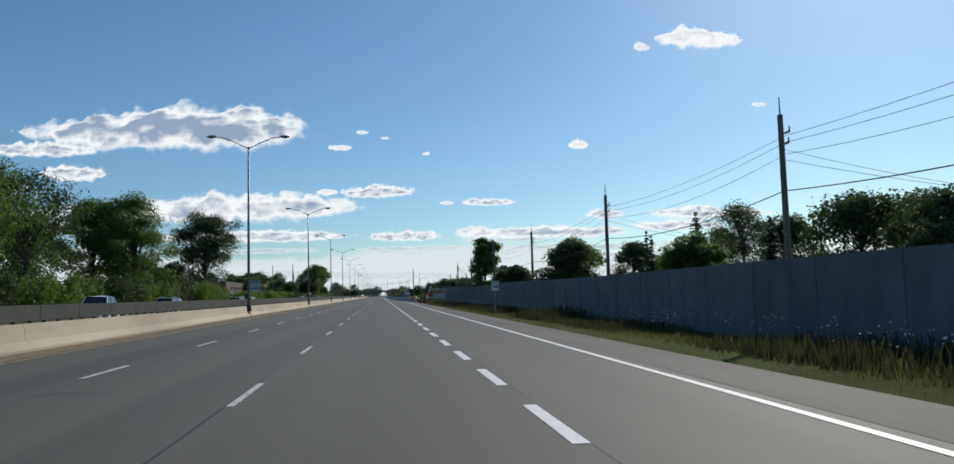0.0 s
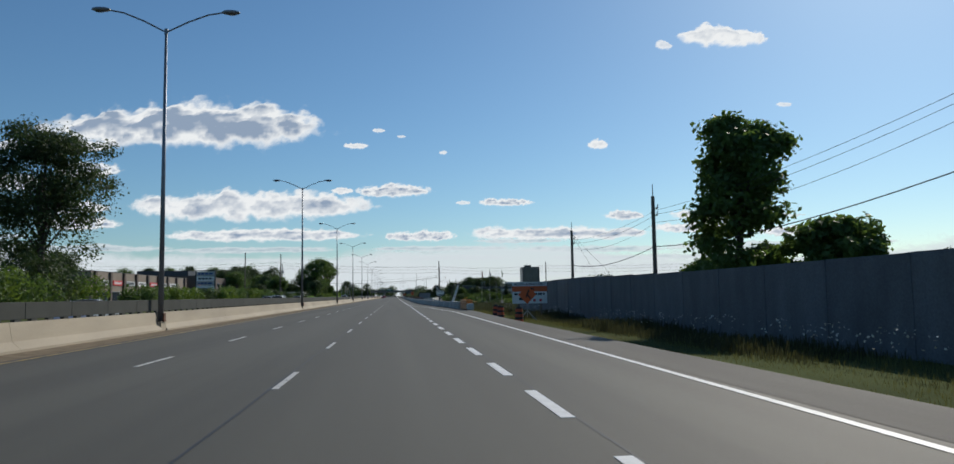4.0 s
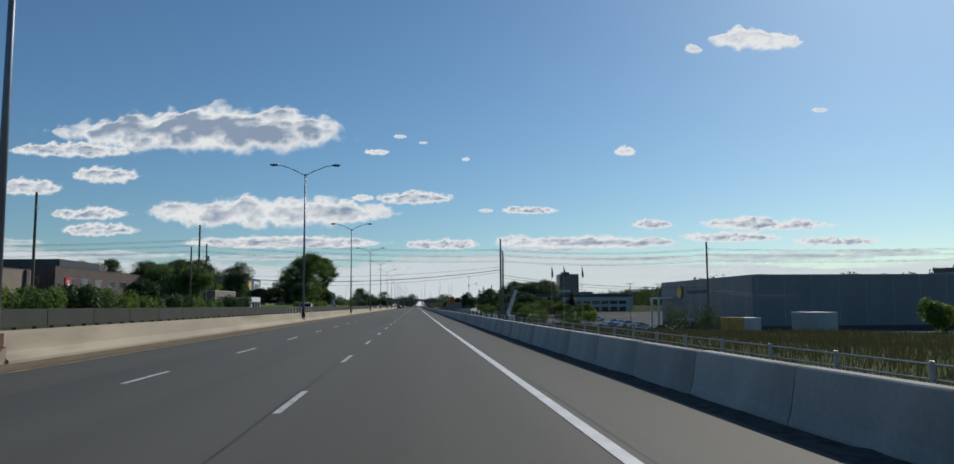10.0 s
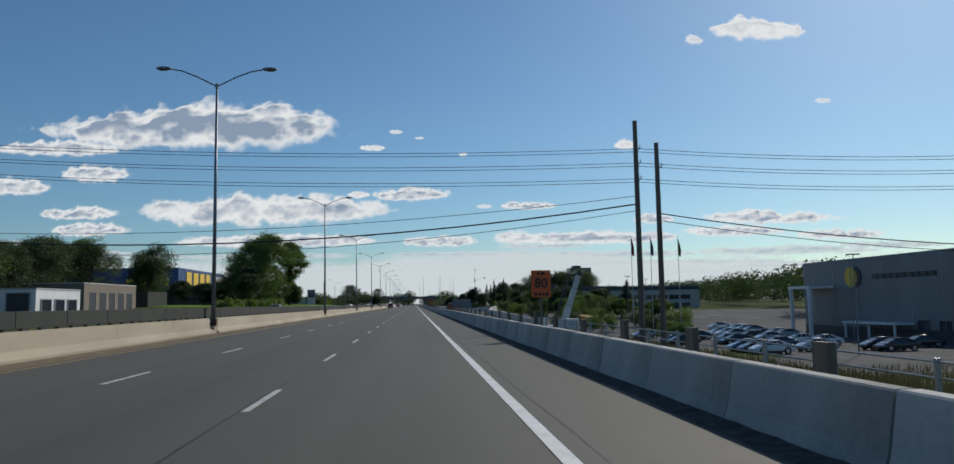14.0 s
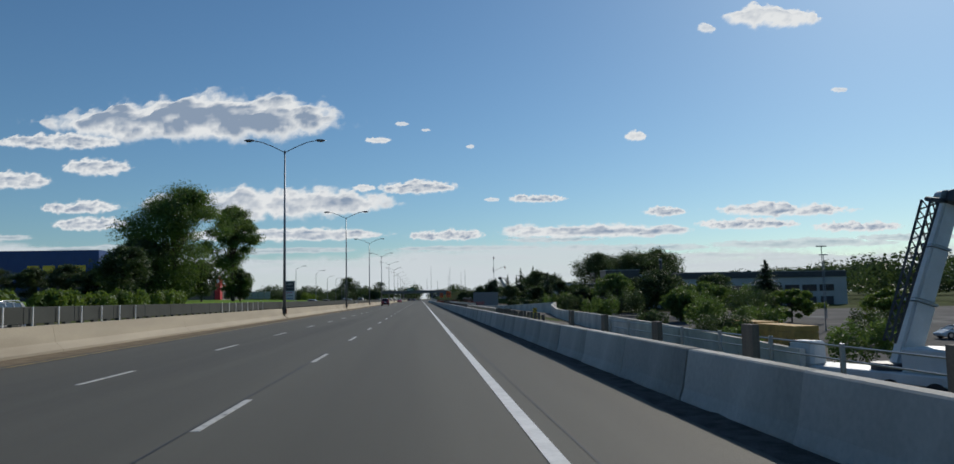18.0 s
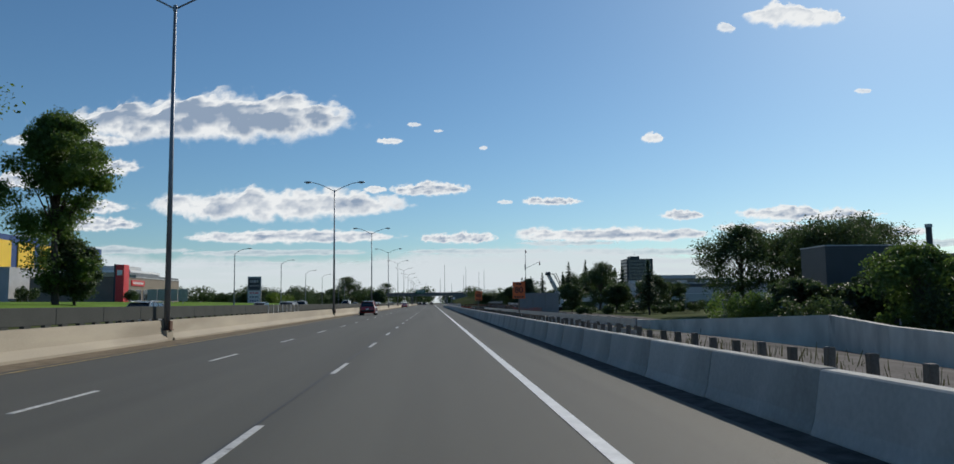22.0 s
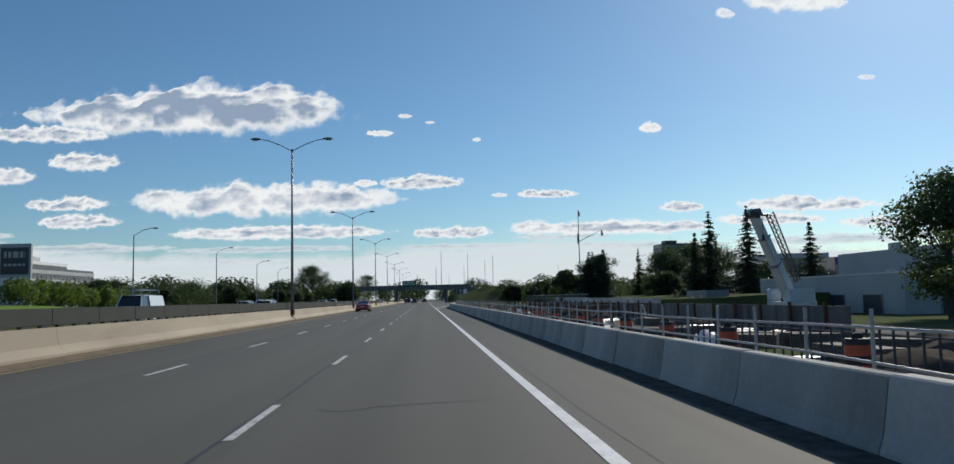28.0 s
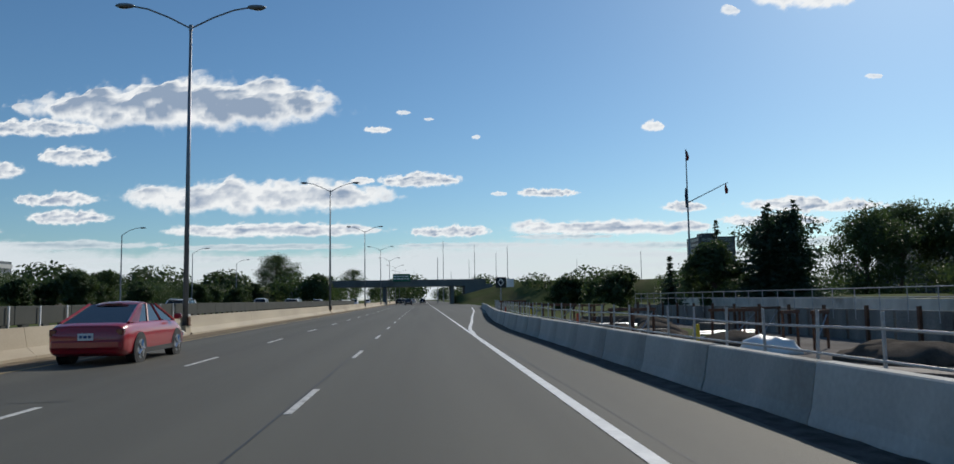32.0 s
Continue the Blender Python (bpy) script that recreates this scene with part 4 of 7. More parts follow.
first_barrel = barrel()
first_barrel.matrix_world = pose(7.35, 134.4, ground_z(7.35, 134.4))
for x, y, z in ((6.95, 129.1, ground_z(6.95, 129.1)), (7.4, 124.3, ground_z(7.4, 124.3)),
                *((7.1, y_, ground_z(7.1, y_) + 0.04) for y_ in (581.0, 586.2, 590.6, 595.0, 599.2, 602.8, 609.3, 614.0, 617.6, 621.2, 628.0, 640.5, 650.0))):
    copy_thing(first_barrel, pose(x, y, z))

c = thing("crash_cushion", 6.75, 151.7, 0, "orange ribbed plastic crash cushion at the barrier's end", "crash cushion")
for i in range(3):
    y0 = -2.6 + i * 2.05
    bm = bmesh.new()
    for k in range(4):
        box(bm, 0, y0, 0.14 + k * 0.225, 0.66 - 0.02 * (k % 2), 1.95 - 0.03 * (k % 2), 0.205, bevel=0.045)
    m = part("module", bm, ORANGE_PLASTIC, c)
    for k in range(5):
        part("lid", rodded((0, y0 - 0.75 + k * 0.37, 0.92), (0, y0 - 0.75 + k * 0.37, 0.98), 0.13, n=10), ORANGE_PLASTIC, m)
part("end_block", boxed(0, -4.15, 0.30, 0.6, 0.9, 0.6, bevel=0.05), GREY_CONC, c, "grey concrete end block")
h = thing("hazard_marker", 7.2, 156.4, 0.75, "black and yellow striped hazard marker", "road sign")
part("panel", boxed(0, 0, 0, 0.30, 0.02, 0.9), YELLOW_SIGN, h)
for k in range(4):
    bm = bmesh.new()
    bmesh.ops.create_cube(bm, size=1, matrix=pose(0, -0.014, -0.32 + k * 0.22, 0, 45, 0) @ Matrix.Diagonal((0.36, 0.008, 0.08, 1)))
    bmesh.ops.bisect_plane(bm, geom=bm.verts[:] + bm.edges[:] + bm.faces[:], plane_co=(0.15, 0, 0), plane_no=(1, 0, 0), clear_outer=True)
    bmesh.ops.bisect_plane(bm, geom=bm.verts[:] + bm.edges[:] + bm.faces[:], plane_co=(-0.15, 0, 0), plane_no=(-1, 0, 0), clear_outer=True)
    part("stripe", bm, BLACK_SIGN, h)
part("post", boxed(0, 0.05, -0.5, 0.06, 0.06, 1.3), STEEL, h)
copy_thing(h, pose(9.2, 418.2, 0.1))
copy_thing(h, pose(7.6, 438.0, 0.0))

e = thing("twin_direction_sign", 7.05, 198.2, 1.7, "pair of tilted white and black temporary signs on one post", "road sign")
for k, px in enumerate((-0.31, 0.31)):
    p = part("panel", boxed(px, 0, (0.05, -0.02)[k], 0.58, 0.02, 0.82), WHITE_SIGN, e)
    part("black_panel", boxed(px, -0.012, -0.28 + (0.05, -0.02)[k], 0.54, 0.012, 0.22), BLACK_SIGN, p)
    bm = bmesh.new()
    bars(bm, px - 0.22, px + 0.22, 0.27 + (0.05, -0.02)[k], 0.1, -0.013, 0.1, 20 + k)
    part("lettering", bm, BLACK_SIGN, p)
    bm = bmesh.new()
    bars(bm, px - 0.2, px + 0.2, -0.28 + (0.05, -0.02)[k], 0.09, -0.022, 0.12, 30 + k)
    part("lettering", bm, WHITE_SIGN, p)
part("post", boxed(0, 0.06, -1.2, 0.07, 0.07, 3.6), STEEL, e)


def speed_80(x, y, tilt):
    e = thing("temporary_speed_sign", x, y, 2.08, "orange temporary speed sign reading 80 above the barrier", "road sign", "orange 80 signs", turn=tilt)
    part("panel", boxed(0, 0, 0, 0.75, 0.02, 1.0), ORANGE_SIGN, e)
    words("80", 0.50, BLACK_SIGN, e, FRONT(0, 0.0, -0.013))
    bm = bmesh.new()
    bars(bm, -0.28, 0.28, -0.40, 0.10, -0.013, 0.12, 9)
    bars(bm, -0.15, 0.15, 0.38, 0.10, -0.013, 0.12, 8)
    part("lettering", bm, BLACK_SIGN, e)
    part("post", boxed(0, 0.05, -1.0, 0.08, 0.08, 2.8), WOOD_POLE, e)


speed_80(5.2, 307.0, 3)
speed_80(5.35, 489.8, -3)
speed_80(5.15, 525.6, 2)


# ---- buildings ----
def building(name, x0, x1, y0, y1, z0, z1, walls, label, roof=None, parapet=0.5, category="building", rim=None):
    e = thing(name, (x0 + x1) / 2, (y0 + y1) / 2, z0, label, category)
    w, d, h = x1 - x0, y1 - y0, z1 - z0
    for sx in (-1, 1):
        part("wall", boxed(sx * (w / 2 - 0.15), 0, h / 2, 0.3, d, h), walls, e)
    for sy in (-1, 1):
        part("wall", boxed(0, sy * (d / 2 - 0.15), h / 2, w - 0.602, 0.3, h), walls, e)
    part("roof", boxed(0, 0, h - parapet, w - 0.61, d - 0.61, 0.25), roof or ROOF, e)
    if rim:
        for sx in (-1, 1):
            part("coping", boxed(sx * (w / 2 - 0.14), 0, h + 0.06, 0.4, d + 0.1, 0.12), rim, e)
        for sy in (-1, 1):
            part("coping", boxed(0, sy * (d / 2 - 0.14), h + 0.06, w - 0.42, 0.4, 0.12), rim, e)
    e["size"] = (w, d, h)
    return e


def openings(e, side, n, z, hw, hh, lo=0.06, hi=0.94, pane=None, frame_mat=None, name="window", proud=0.05, sill=False):
    """A row of framed windows on one face: 'w' and 'e' face along x, 's' and 'n' along y."""
    w, d, h = e["size"]
    span = d if side in "we" else w
    fm_, gm_ = bpy.data.meshes.new("frame"), bpy.data.meshes.new("pane")
    b = bmesh.new()
    for sx in (-1, 1):
        box(b, sx * hw / 2, 0, 0, 0.09, 0.14, hh + 0.09)
    for sz in (-1, 1):
        box(b, 0, 0, sz * hh / 2, hw - 0.09, 0.14, 0.09)
    b.to_mesh(fm_)
    b.free()
    b = boxed(0, 0.02, 0, hw - 0.08, 0.05, hh - 0.08)
    b.to_mesh(gm_)
    b.free()
    fm_.materials.append(frame_mat or STEEL)
    gm_.materials.append(pane or FACADE_GLASS)
    for i in range(n):
        k = (lo + (hi - lo) * (i + 0.5) / n - 0.5) * span
        m = {"s": pose(k, -d / 2 - proud + 0.03, z), "n": pose(-k, d / 2 + proud - 0.03, z, 0, 0, 180),
             "w": pose(-w / 2 - proud + 0.03, -k, z, 0, 0, -90), "e": pose(w / 2 + proud - 0.03, k, z, 0, 0, 90)}[side]
        f = new(name, fm_)
        f.parent, f.matrix_basis = e, m
        g = new("pane", gm_)
        g.parent = f


def face_plate(e, side, name, k, z, w_, h_, material, thick=0.12, label=""):
    w, d, h = e["size"]
    if side == "w":
        return part(name, boxed(-w / 2 - thick / 2, k, z, thick, w_, h_), material, e, label)
    if side == "e":
        return part(name, boxed(w / 2 + thick / 2, k, z, thick, w_, h_), material, e, label)
    return part(name, boxed(k, -d / 2 - thick / 2, z, w_, thick, h_), material, e, label)


# ---- right side, second stretch: weeds, shops and parking below the road ----
sheet("parking_lot", 30, 112, 330, 500, LOT, "grey asphalt parking lot below the highway", "parking lot", nx=14)
sheet("access_lane", 14, 26, 240, 400, GRAVEL, "pale dusty gravel lane beside the work site", "lane", nx=6)
sheet("work_site", 6.0, 30, 425, 725, GRAVEL, "grey-brown gravel of the construction site", "construction ground", nx=10)
rnd = random.Random(21)
scatter("field_weeds", [(rnd.uniform(5.9, 46), rnd.uniform(160, 335), rnd.uniform(0.35, 1.15)) for _ in range(16000)], WEED, "tall rough weeds and grass on the slope", "weeds", 22, height=0.55, blades=7, spread=0.45)
scatter("ditch_weeds", [(rnd.uniform(5.9, 13), rnd.uniform(335, 590), rnd.uniform(0.4, 1.0)) for _ in range(1500)], WEED, "sparse straw-coloured weeds behind the barrier", "weeds", 23, height=0.6, blades=5, spread=0.3)

shop = building("retail_hall", 70, 132, 350, 408, -5.2, 7.25, DARK_CLAD, "large grey metal-clad retail hall with round yellow emblem", rim=PALE)
for k in range(9):
    face_plate(shop, "w", "cladding_seam", -26 + k * 6.5, 6.2, 0.06, 12.0, PALE, 0.04)
for k in range(11):
    face_plate(shop, "s", "cladding_seam", -30 + k * 6, 6.2, 0.06, 12.0, PALE, 0.04)
face_plate(shop, "w", "plinth", 0, 0.9, 57.5, 1.8, CHARCOAL, 0.14)
face_plate(shop, "s", "plinth", 0, 0.9, 61.5, 1.8, CHARCOAL, 0.14)
bm = bmesh.new()
rod(bm, (-31.0, 14.0, 9.6), (-31.32, 14.0, 9.6), 1.6, n=28)
part("emblem", bm, YELLOW_SIGN, shop, "round yellow-green emblem")
bm = bmesh.new()
rod(bm, (-31.0, 13.1, 9.6), (-31.22, 13.1, 9.6), 1.6, n=28)
part("emblem_shade", bm, CHARCOAL, shop, "dark crescent behind the emblem")
bm = bmesh.new()
for k in range(9):
    box(bm, -31.08, 8.0 - k * 1.6, 9.5, 0.16, 1.25, 0.7)
part("lettering", bm, CHARCOAL, shop, "row of dark sign letters as plain bars")
for k, (xx, hh) in enumerate(((-22, 1.2), (-10, 0.9), (2, 1.1), (12, 0.8), (24, 1.0))):
    part("roof_unit", boxed(xx, -14 + 5 * k, 12.5 + hh / 2 - 0.5, 2.2, 2.4, hh), STEEL, shop)
for sy in (20, 26):
    part("canopy_column", boxed(-35.0, sy, 4.0, 0.5, 0.5, 8.0), WHITE, shop)
part("canopy_beam", boxed(-33.2, 23, 8.2, 4.2, 7.0, 0.45), WHITE, shop)
part("low_canopy", boxed(-32.6, 6, 2.6, 3.0, 13, 0.3), WHITE, shop)
for sy in (0, 6, 12):
    part("low_canopy_post", boxed(-33.8, sy, 1.2, 0.25, 0.25, 2.5), WHITE, shop)
openings(shop, "w", 4, 1.9, 2.6, 2.6, lo=0.50, hi=0.80)
annex = building("retail_annex", 133, 176, 352, 402, -4.6, 8.6, DARK_CLAD, "grey stepped retail annex with flat roofs", rim=PALE)
part("upper_block", boxed(2, -4, 14.4, 26, 30, 2.8), DARK_CLAD, annex)
part("stair_block", boxed(-14, 4, 13.8, 8, 10, 1.8), CHARCOAL, annex)
part("roof_mast", rodded((-12, 0, 13), (-12, 0, 17), 0.12, n=6), STEEL, annex)
openings(annex, "w", 8, 7.0, 2.2, 1.5)
openings(annex, "s", 8, 9.4, 3.4, 1.6)
openings(annex, "s", 8, 5.4, 3.4, 1.6)

long_hall = building("long_commercial_building", 50, 95, 522, 531, -2.4, 5.9, PALE, "long pale commercial building with dark flat roof edge", rim=CHARCOAL)
face_plate(long_hall, "s", "roof_band", 0, 7.6, 44.6, 1.2, CHARCOAL, 0.3)
openings(long_hall, "s", 10, 4.6, 3.4, 1.5)
openings(long_hall, "s", 10, 1.6, 3.0, 2.2, pane=CHARCOAL)
dark_hall = building("dark_plant_hall", 39.7, 47.0, 518, 523, -2.0, 6.6, CHARCOAL, "black-clad plant hall with a bright roof edge", rim=STEEL)
openings(dark_hall, "w", 1, 4.0, 2.2, 1.4)
ch = thing("chimney_stack", 52.5, 520.6, -2.0, "slim dark steel chimney stack", "chimney")
part("stack", rodded((0, 0, 0), (0, 0, 11.0), 0.32, 0.30, n=12), CHARCOAL, ch)
part("cap", rodded((0, 0, 10.7), (0, 0, 11.05), 0.36, n=12), STEEL, ch)
tower = building("apartment_tower", 178, 202, 1119, 1141, 0, 39.0, CHARCOAL, "dark high-rise apartment tower seen far off", category="tower block")
part("lift_house", boxed(-3, 0, 40.2, 9, 9, 3.0), CHARCOAL, tower)
part("mast", rodded((-2, 0, 41), (-2, 0, 45), 0.12, n=6), STEEL, tower)
for f in range(12):
    openings(tower, "s", 6, 3.0 + f * 3.1, 2.6, 1.6)
    openings(tower, "w", 6, 3.0 + f * 3.1, 2.6, 1.6)

# flag poles in front of the shops
CLOTH = [mat("flag_red", (0.16, 0.03, 0.035), 0.8, vary=0.1), mat("flag_blue", (0.04, 0.05, 0.11), 0.8, vary=0.1), mat("flag_green", (0.06, 0.12, 0.05), 0.8, vary=0.1)]


def flag_pole(x, y, z, top, k):
    e = thing("flag_pole", x, y, z, ("white flag pole with a limp red flag", "white flag pole with a limp blue flag", "white flag pole with a limp green flag")[k], "flag pole", "flag poles")
    part("pole", rodded((0, 0, 0), (0, 0, top - z), 0.07, 0.035, n=8), PALE, e)
    part("finial", rodded((0, 0, top - z), (0, 0, top - z + 0.15), 0.06, 0.01, n=8), STEEL, e)
    bm = bmesh.new()
    n = 8
    rows = []
    for i in range(n + 1):
        f = i / n
        zz = top - z - 0.3 - 2.9 * f
        wid = 0.14 + 0.30 * math.sin(f * 2.4)
        rows.append([bm.verts.new((0.05 + wid * j / 4, 0.10 * math.sin(j * 2.2 + f * 3), zz - 0.35 * j / 4)) for j in range(5)])
    for a, b in zip(rows, rows[1:]):
        for j in range(4):
            bm.faces.new((a[j], a[j + 1], b[j + 1], b[j]))
    bmesh.ops.solidify(bm, geom=bm.faces[:], thickness=0.02)
    part("flag", bm, CLOTH[k], e, smooth=True)


for k, (x, y) in enumerate(((37.5, 404.0), (41.0, 404.4), (46.6, 406.5))):
    flag_pole(x, y, ground_z(x, y), 12.3, k)


def lot_lamp(x, y, top):
    z = ground_z(x, y)
    e = thing("parking_lamp", x, y, z, "slim steel parking lot lamp with flat head", "street lamp", "parking lot lamps")
    part("pole", rodded((0, 0, 0), (0, 0, top - z), 0.08, 0.05, n=8), POLE_STEEL, e)
    part("head", boxed(0, 0, top - z + 0.05, 1.3, 0.3, 0.12, bevel=0.03), POLE_STEEL, e)


for p in ((50.3, 451.2, 6.9), (60.1, 470.6 - 2.2, 6.7), (57.0, 372.0, 6.0), (44.0, 350.0, 5.5)):
    lot_lamp(*p)

for i, (x, y, top, w, m, dark) in enumerate([
        (47.5, 557, 12.4, 12.5, LEAF_DARK, 0.14), (57.0, 561, 12.0, 12.0, LEAF_DARK, 0.2), (52.5, 541, 11.8, 14.0, LEAF_DARK, 0.12), (61.0, 546, 12.4, 14.0, LEAF_DARK, 0.12), (37.5, 500, 5.2, 8.5, LEAF, 0.1), (44.0, 499, 5.6, 9.0, LEAF_DARK, 0.1), (66.0, 565, 12.5, 13.0, LEAF_DARK, 0.15), (50.6, 512, 4.6, 9, LEAF_DARK, 0.15), (49.5, 490, 3.2, 9, LEAF, 0.15), (44.0, 505, 4.4, 8, LEAF_DARK, 0.15), (39.0, 509, 3.6, 8, LEAF_DARK, 0.08), (33.5, 512, 3.0, 7, LEAF_DARK, 0.08), (36.0, 590, 4.6, 7, LEAF_DARK, 0.1), (30.0, 604, 5.0, 6, LEAF_DARK, 0.1), (43.0, 588, 6.0, 8, LEAF_DARK, 0.12), (50.0, 600, 5.0, 8, LEAF_DARK, 0.12),
        (57.0, 500, 4.8, 8, LEAF_DARK, 0.15), (38.0, 468, 1.8, 6, LEAF, 0.1), (52.0, 463, 1.6, 8, LEAF_LIGHT, 0.15), (56.0, 448, 1.2, 7, LEAF_LIGHT, 0.15),
        (40.8, 625, 10.4, 9, LEAF_DARK, 0.15)]):
    z = ground_z(x, y)
    broadleaf(x, y, z, top - z, w, 300 + i, m, ("broad leafy green tree beside the parking lot", "small bright green tree in front of shops")[m is LEAF_LIGHT], bare=dark, leaves=5000 if w > 10 else 2800, leaf=0.21)
conifer(60.9, 489, ground_z(60.9, 489), 9.2, 5.5, 330, "open-crowned pine standing behind the shrubs", bare=0.35)
for i, (x, y, w, h, m) in enumerate([(46.3, 322, 9, 5.4, LEAF_DARK), (52.6, 423, 7, 4.4, LEAF_LIGHT), (40.0, 390, 5, 3.0, LEAF), (44, 410, 5, 3.2, LEAF_DARK), (36, 420, 6, 3.4, LEAF),
                                     (47, 435, 6, 3.6, LEAF_DARK), (30, 430, 5, 2.6, LEAF), (34, 442, 6, 3.0, LEAF_DARK), (42, 452, 6, 3.2, LEAF), (30, 455, 5, 2.6, LEAF_DARK),
                                     (52, 268, 4, 3.2, LEAF_LIGHT), (56, 274, 4, 2.8, LEAF), (27, 470, 5, 3.4, LEAF), (34, 484, 6, 4.0, LEAF_DARK), (44, 478, 6, 4.5, LEAF), (29, 500, 6, 3.4, LEAF_DARK), (38, 496, 7, 4.6, LEAF_DARK), (28, 512, 6, 3.6, LEAF), (52, 505, 7, 5, LEAF_DARK), (46, 462, 7, 4.6, LEAF_DARK), (37, 457, 6, 4.0, LEAF), (56, 486, 7, 4.6, LEAF)]):
    shrub(x, y, ground_z(x, y), w, w * 0.8, h, 350 + i, m, "rounded leafy shrub below the highway slope", leaves=3400, leaf=0.13)

for i in range(8):
    shrub(27 + i * 4.4, 572 + 2.5 * (i % 3), ground_z(27 + i * 4.4, 574), 5.0, 3.0, 1.5 + 0.4 * (i % 3), 470 + i, LEAF_DARK, "low dark hedge shrub in front of shops", leaves=1800, leaf=0.13)

bm = bmesh.new()
box(bm, 5.75, 620, -0.24, 1.5, 84, 0.32, bevel=0.1)
tagged(part("gravel_berm", bm, GRAVEL), "low gravel berm heaped behind the concrete barrier", "berm", kind="structure")
# posts, low wall and fence just behind the barrier
fence = thing("roadside_post_row", 0, 0, 0, "row of short weathered timber posts behind the barrier", "post row", kind="structure")
pmesh = bpy.data.meshes.new("timber_post")
b = boxed(0, 0, 0.0, 0.13, 0.14, 1.30, bevel=0.012)
b.to_mesh(pmesh)
b.free()
pmesh.materials.append(mat("weathered_timber", (0.13, 0.11, 0.095), 0.9, vary=0.3, scale=3, per_object=0.25, streak=(3, 3, 0.5)))
rnd = random.Random(31)
y = 396.0
while y < 545:
    if not 417.6 < y < 452.6:
        p = new("timber_post", pmesh)
        p.parent = fence
        p.matrix_basis = pose(6.2, y, -0.03 + rnd.uniform(-0.05, 0.04), rnd.uniform(-2, 2), rnd.uniform(-2, 2), 0)
    y += 1.18
low_wall = thing("low_wall", 6.3, 435.0, -0.4, "low brown-grey concrete wall behind the barrier", "wall", kind="structure")
part("wall_body", boxed(0, 0, 0.44, 0.28, 34, 1.00), TAN, low_wall)
part("wall_cap", boxed(0, 0, 0.97, 0.34, 34, 0.06), GREY_CONC, low_wall)
wf = thing("wire_fence", 0, 0, 0, "dark wire fence with posts and rails along the slope", "fence", kind="structure")
pm2 = bpy.data.meshes.new("fence_post")
b = rodded((0, 0, -1.0), (0, 0, 1.0), 0.045, n=6)
b.to_mesh(pm2)
b.free()
pm2.materials.append(STEEL)
ys = [206 + 2.5 * k for k in range(74)]
for y in ys:
    p = new("fence_post", pm2)
    p.parent, p.location = wf, (7.4, y, -0.45)
for zz in (0.0, 0.28, 0.5):
    part("rail", rodded((7.4, ys[0], zz), (7.4, ys[-1], zz), 0.018, n=5), STEEL, wf)
fp = thing("timber_barricade_row", 0, 0, 0, "short brown timber boards fixed behind the barrier", "barricade", kind="structure")
for k in range(30):
    y = 244 + k * 5.0
    part("board", boxed(6.1, y, 0.42, 0.12, 0.42, 0.7 + 0.1 * (k % 3)), WOOD_POLE, fp)

# ramp parapet rising and falling beyond the posts
RAMP = [(20.5, 400, -1.6), (19.5, 420, -0.9), (18.6, 440, -0.45), (18.6, 460, -0.3), (21.0, 478, 0.1), (23.3, 487.5, 0.42), (20.0, 494, 0.15), (17.0, 502, -0.12), (13.0, 522, -0.2), (11.0, 545, -0.25), (10.7, 562, -0.3)]
ramp_wall = thing("ramp_parapet", 0, 0, 0, "pale concrete parapet of a curving ramp under construction", "wall", kind="structure")
for (ax, ay, az), (bx, by, bz) in zip(RAMP, RAMP[1:]):
    bm = bmesh.new()
    d = Vector((bx - ax, by - ay, 0)).normalized()
    n = Vector((d.y, -d.x, 0)) * 0.17
    lo_a, lo_b = ground_z(ax, ay) - 0.3, ground_z(bx, by) - 0.3
    P = [Vector((ax, ay, az)), Vector((bx, by, bz))]
    vs = [bm.verts.new(p) for p in (P[0] - n, P[0] + n, P[1] + n, P[1] - n)]
    ws = [bm.verts.new((p.x, p.y, z)) for p, z in ((P[0] - n, lo_a), (P[0] + n, lo_a), (P[1] + n, lo_b), (P[1] - n, lo_b))]
    bm.faces.new(vs)
    bm.faces.new(ws[::-1])
    for j in range(4):
        bm.faces.new((vs[j], ws[j], ws[(j + 1) % 4], vs[(j + 1) % 4]))
    bmesh.ops.recalc_face_normals(bm, faces=bm.faces)
    part("parapet_section", bm, GREY_CONC, ramp_wall)


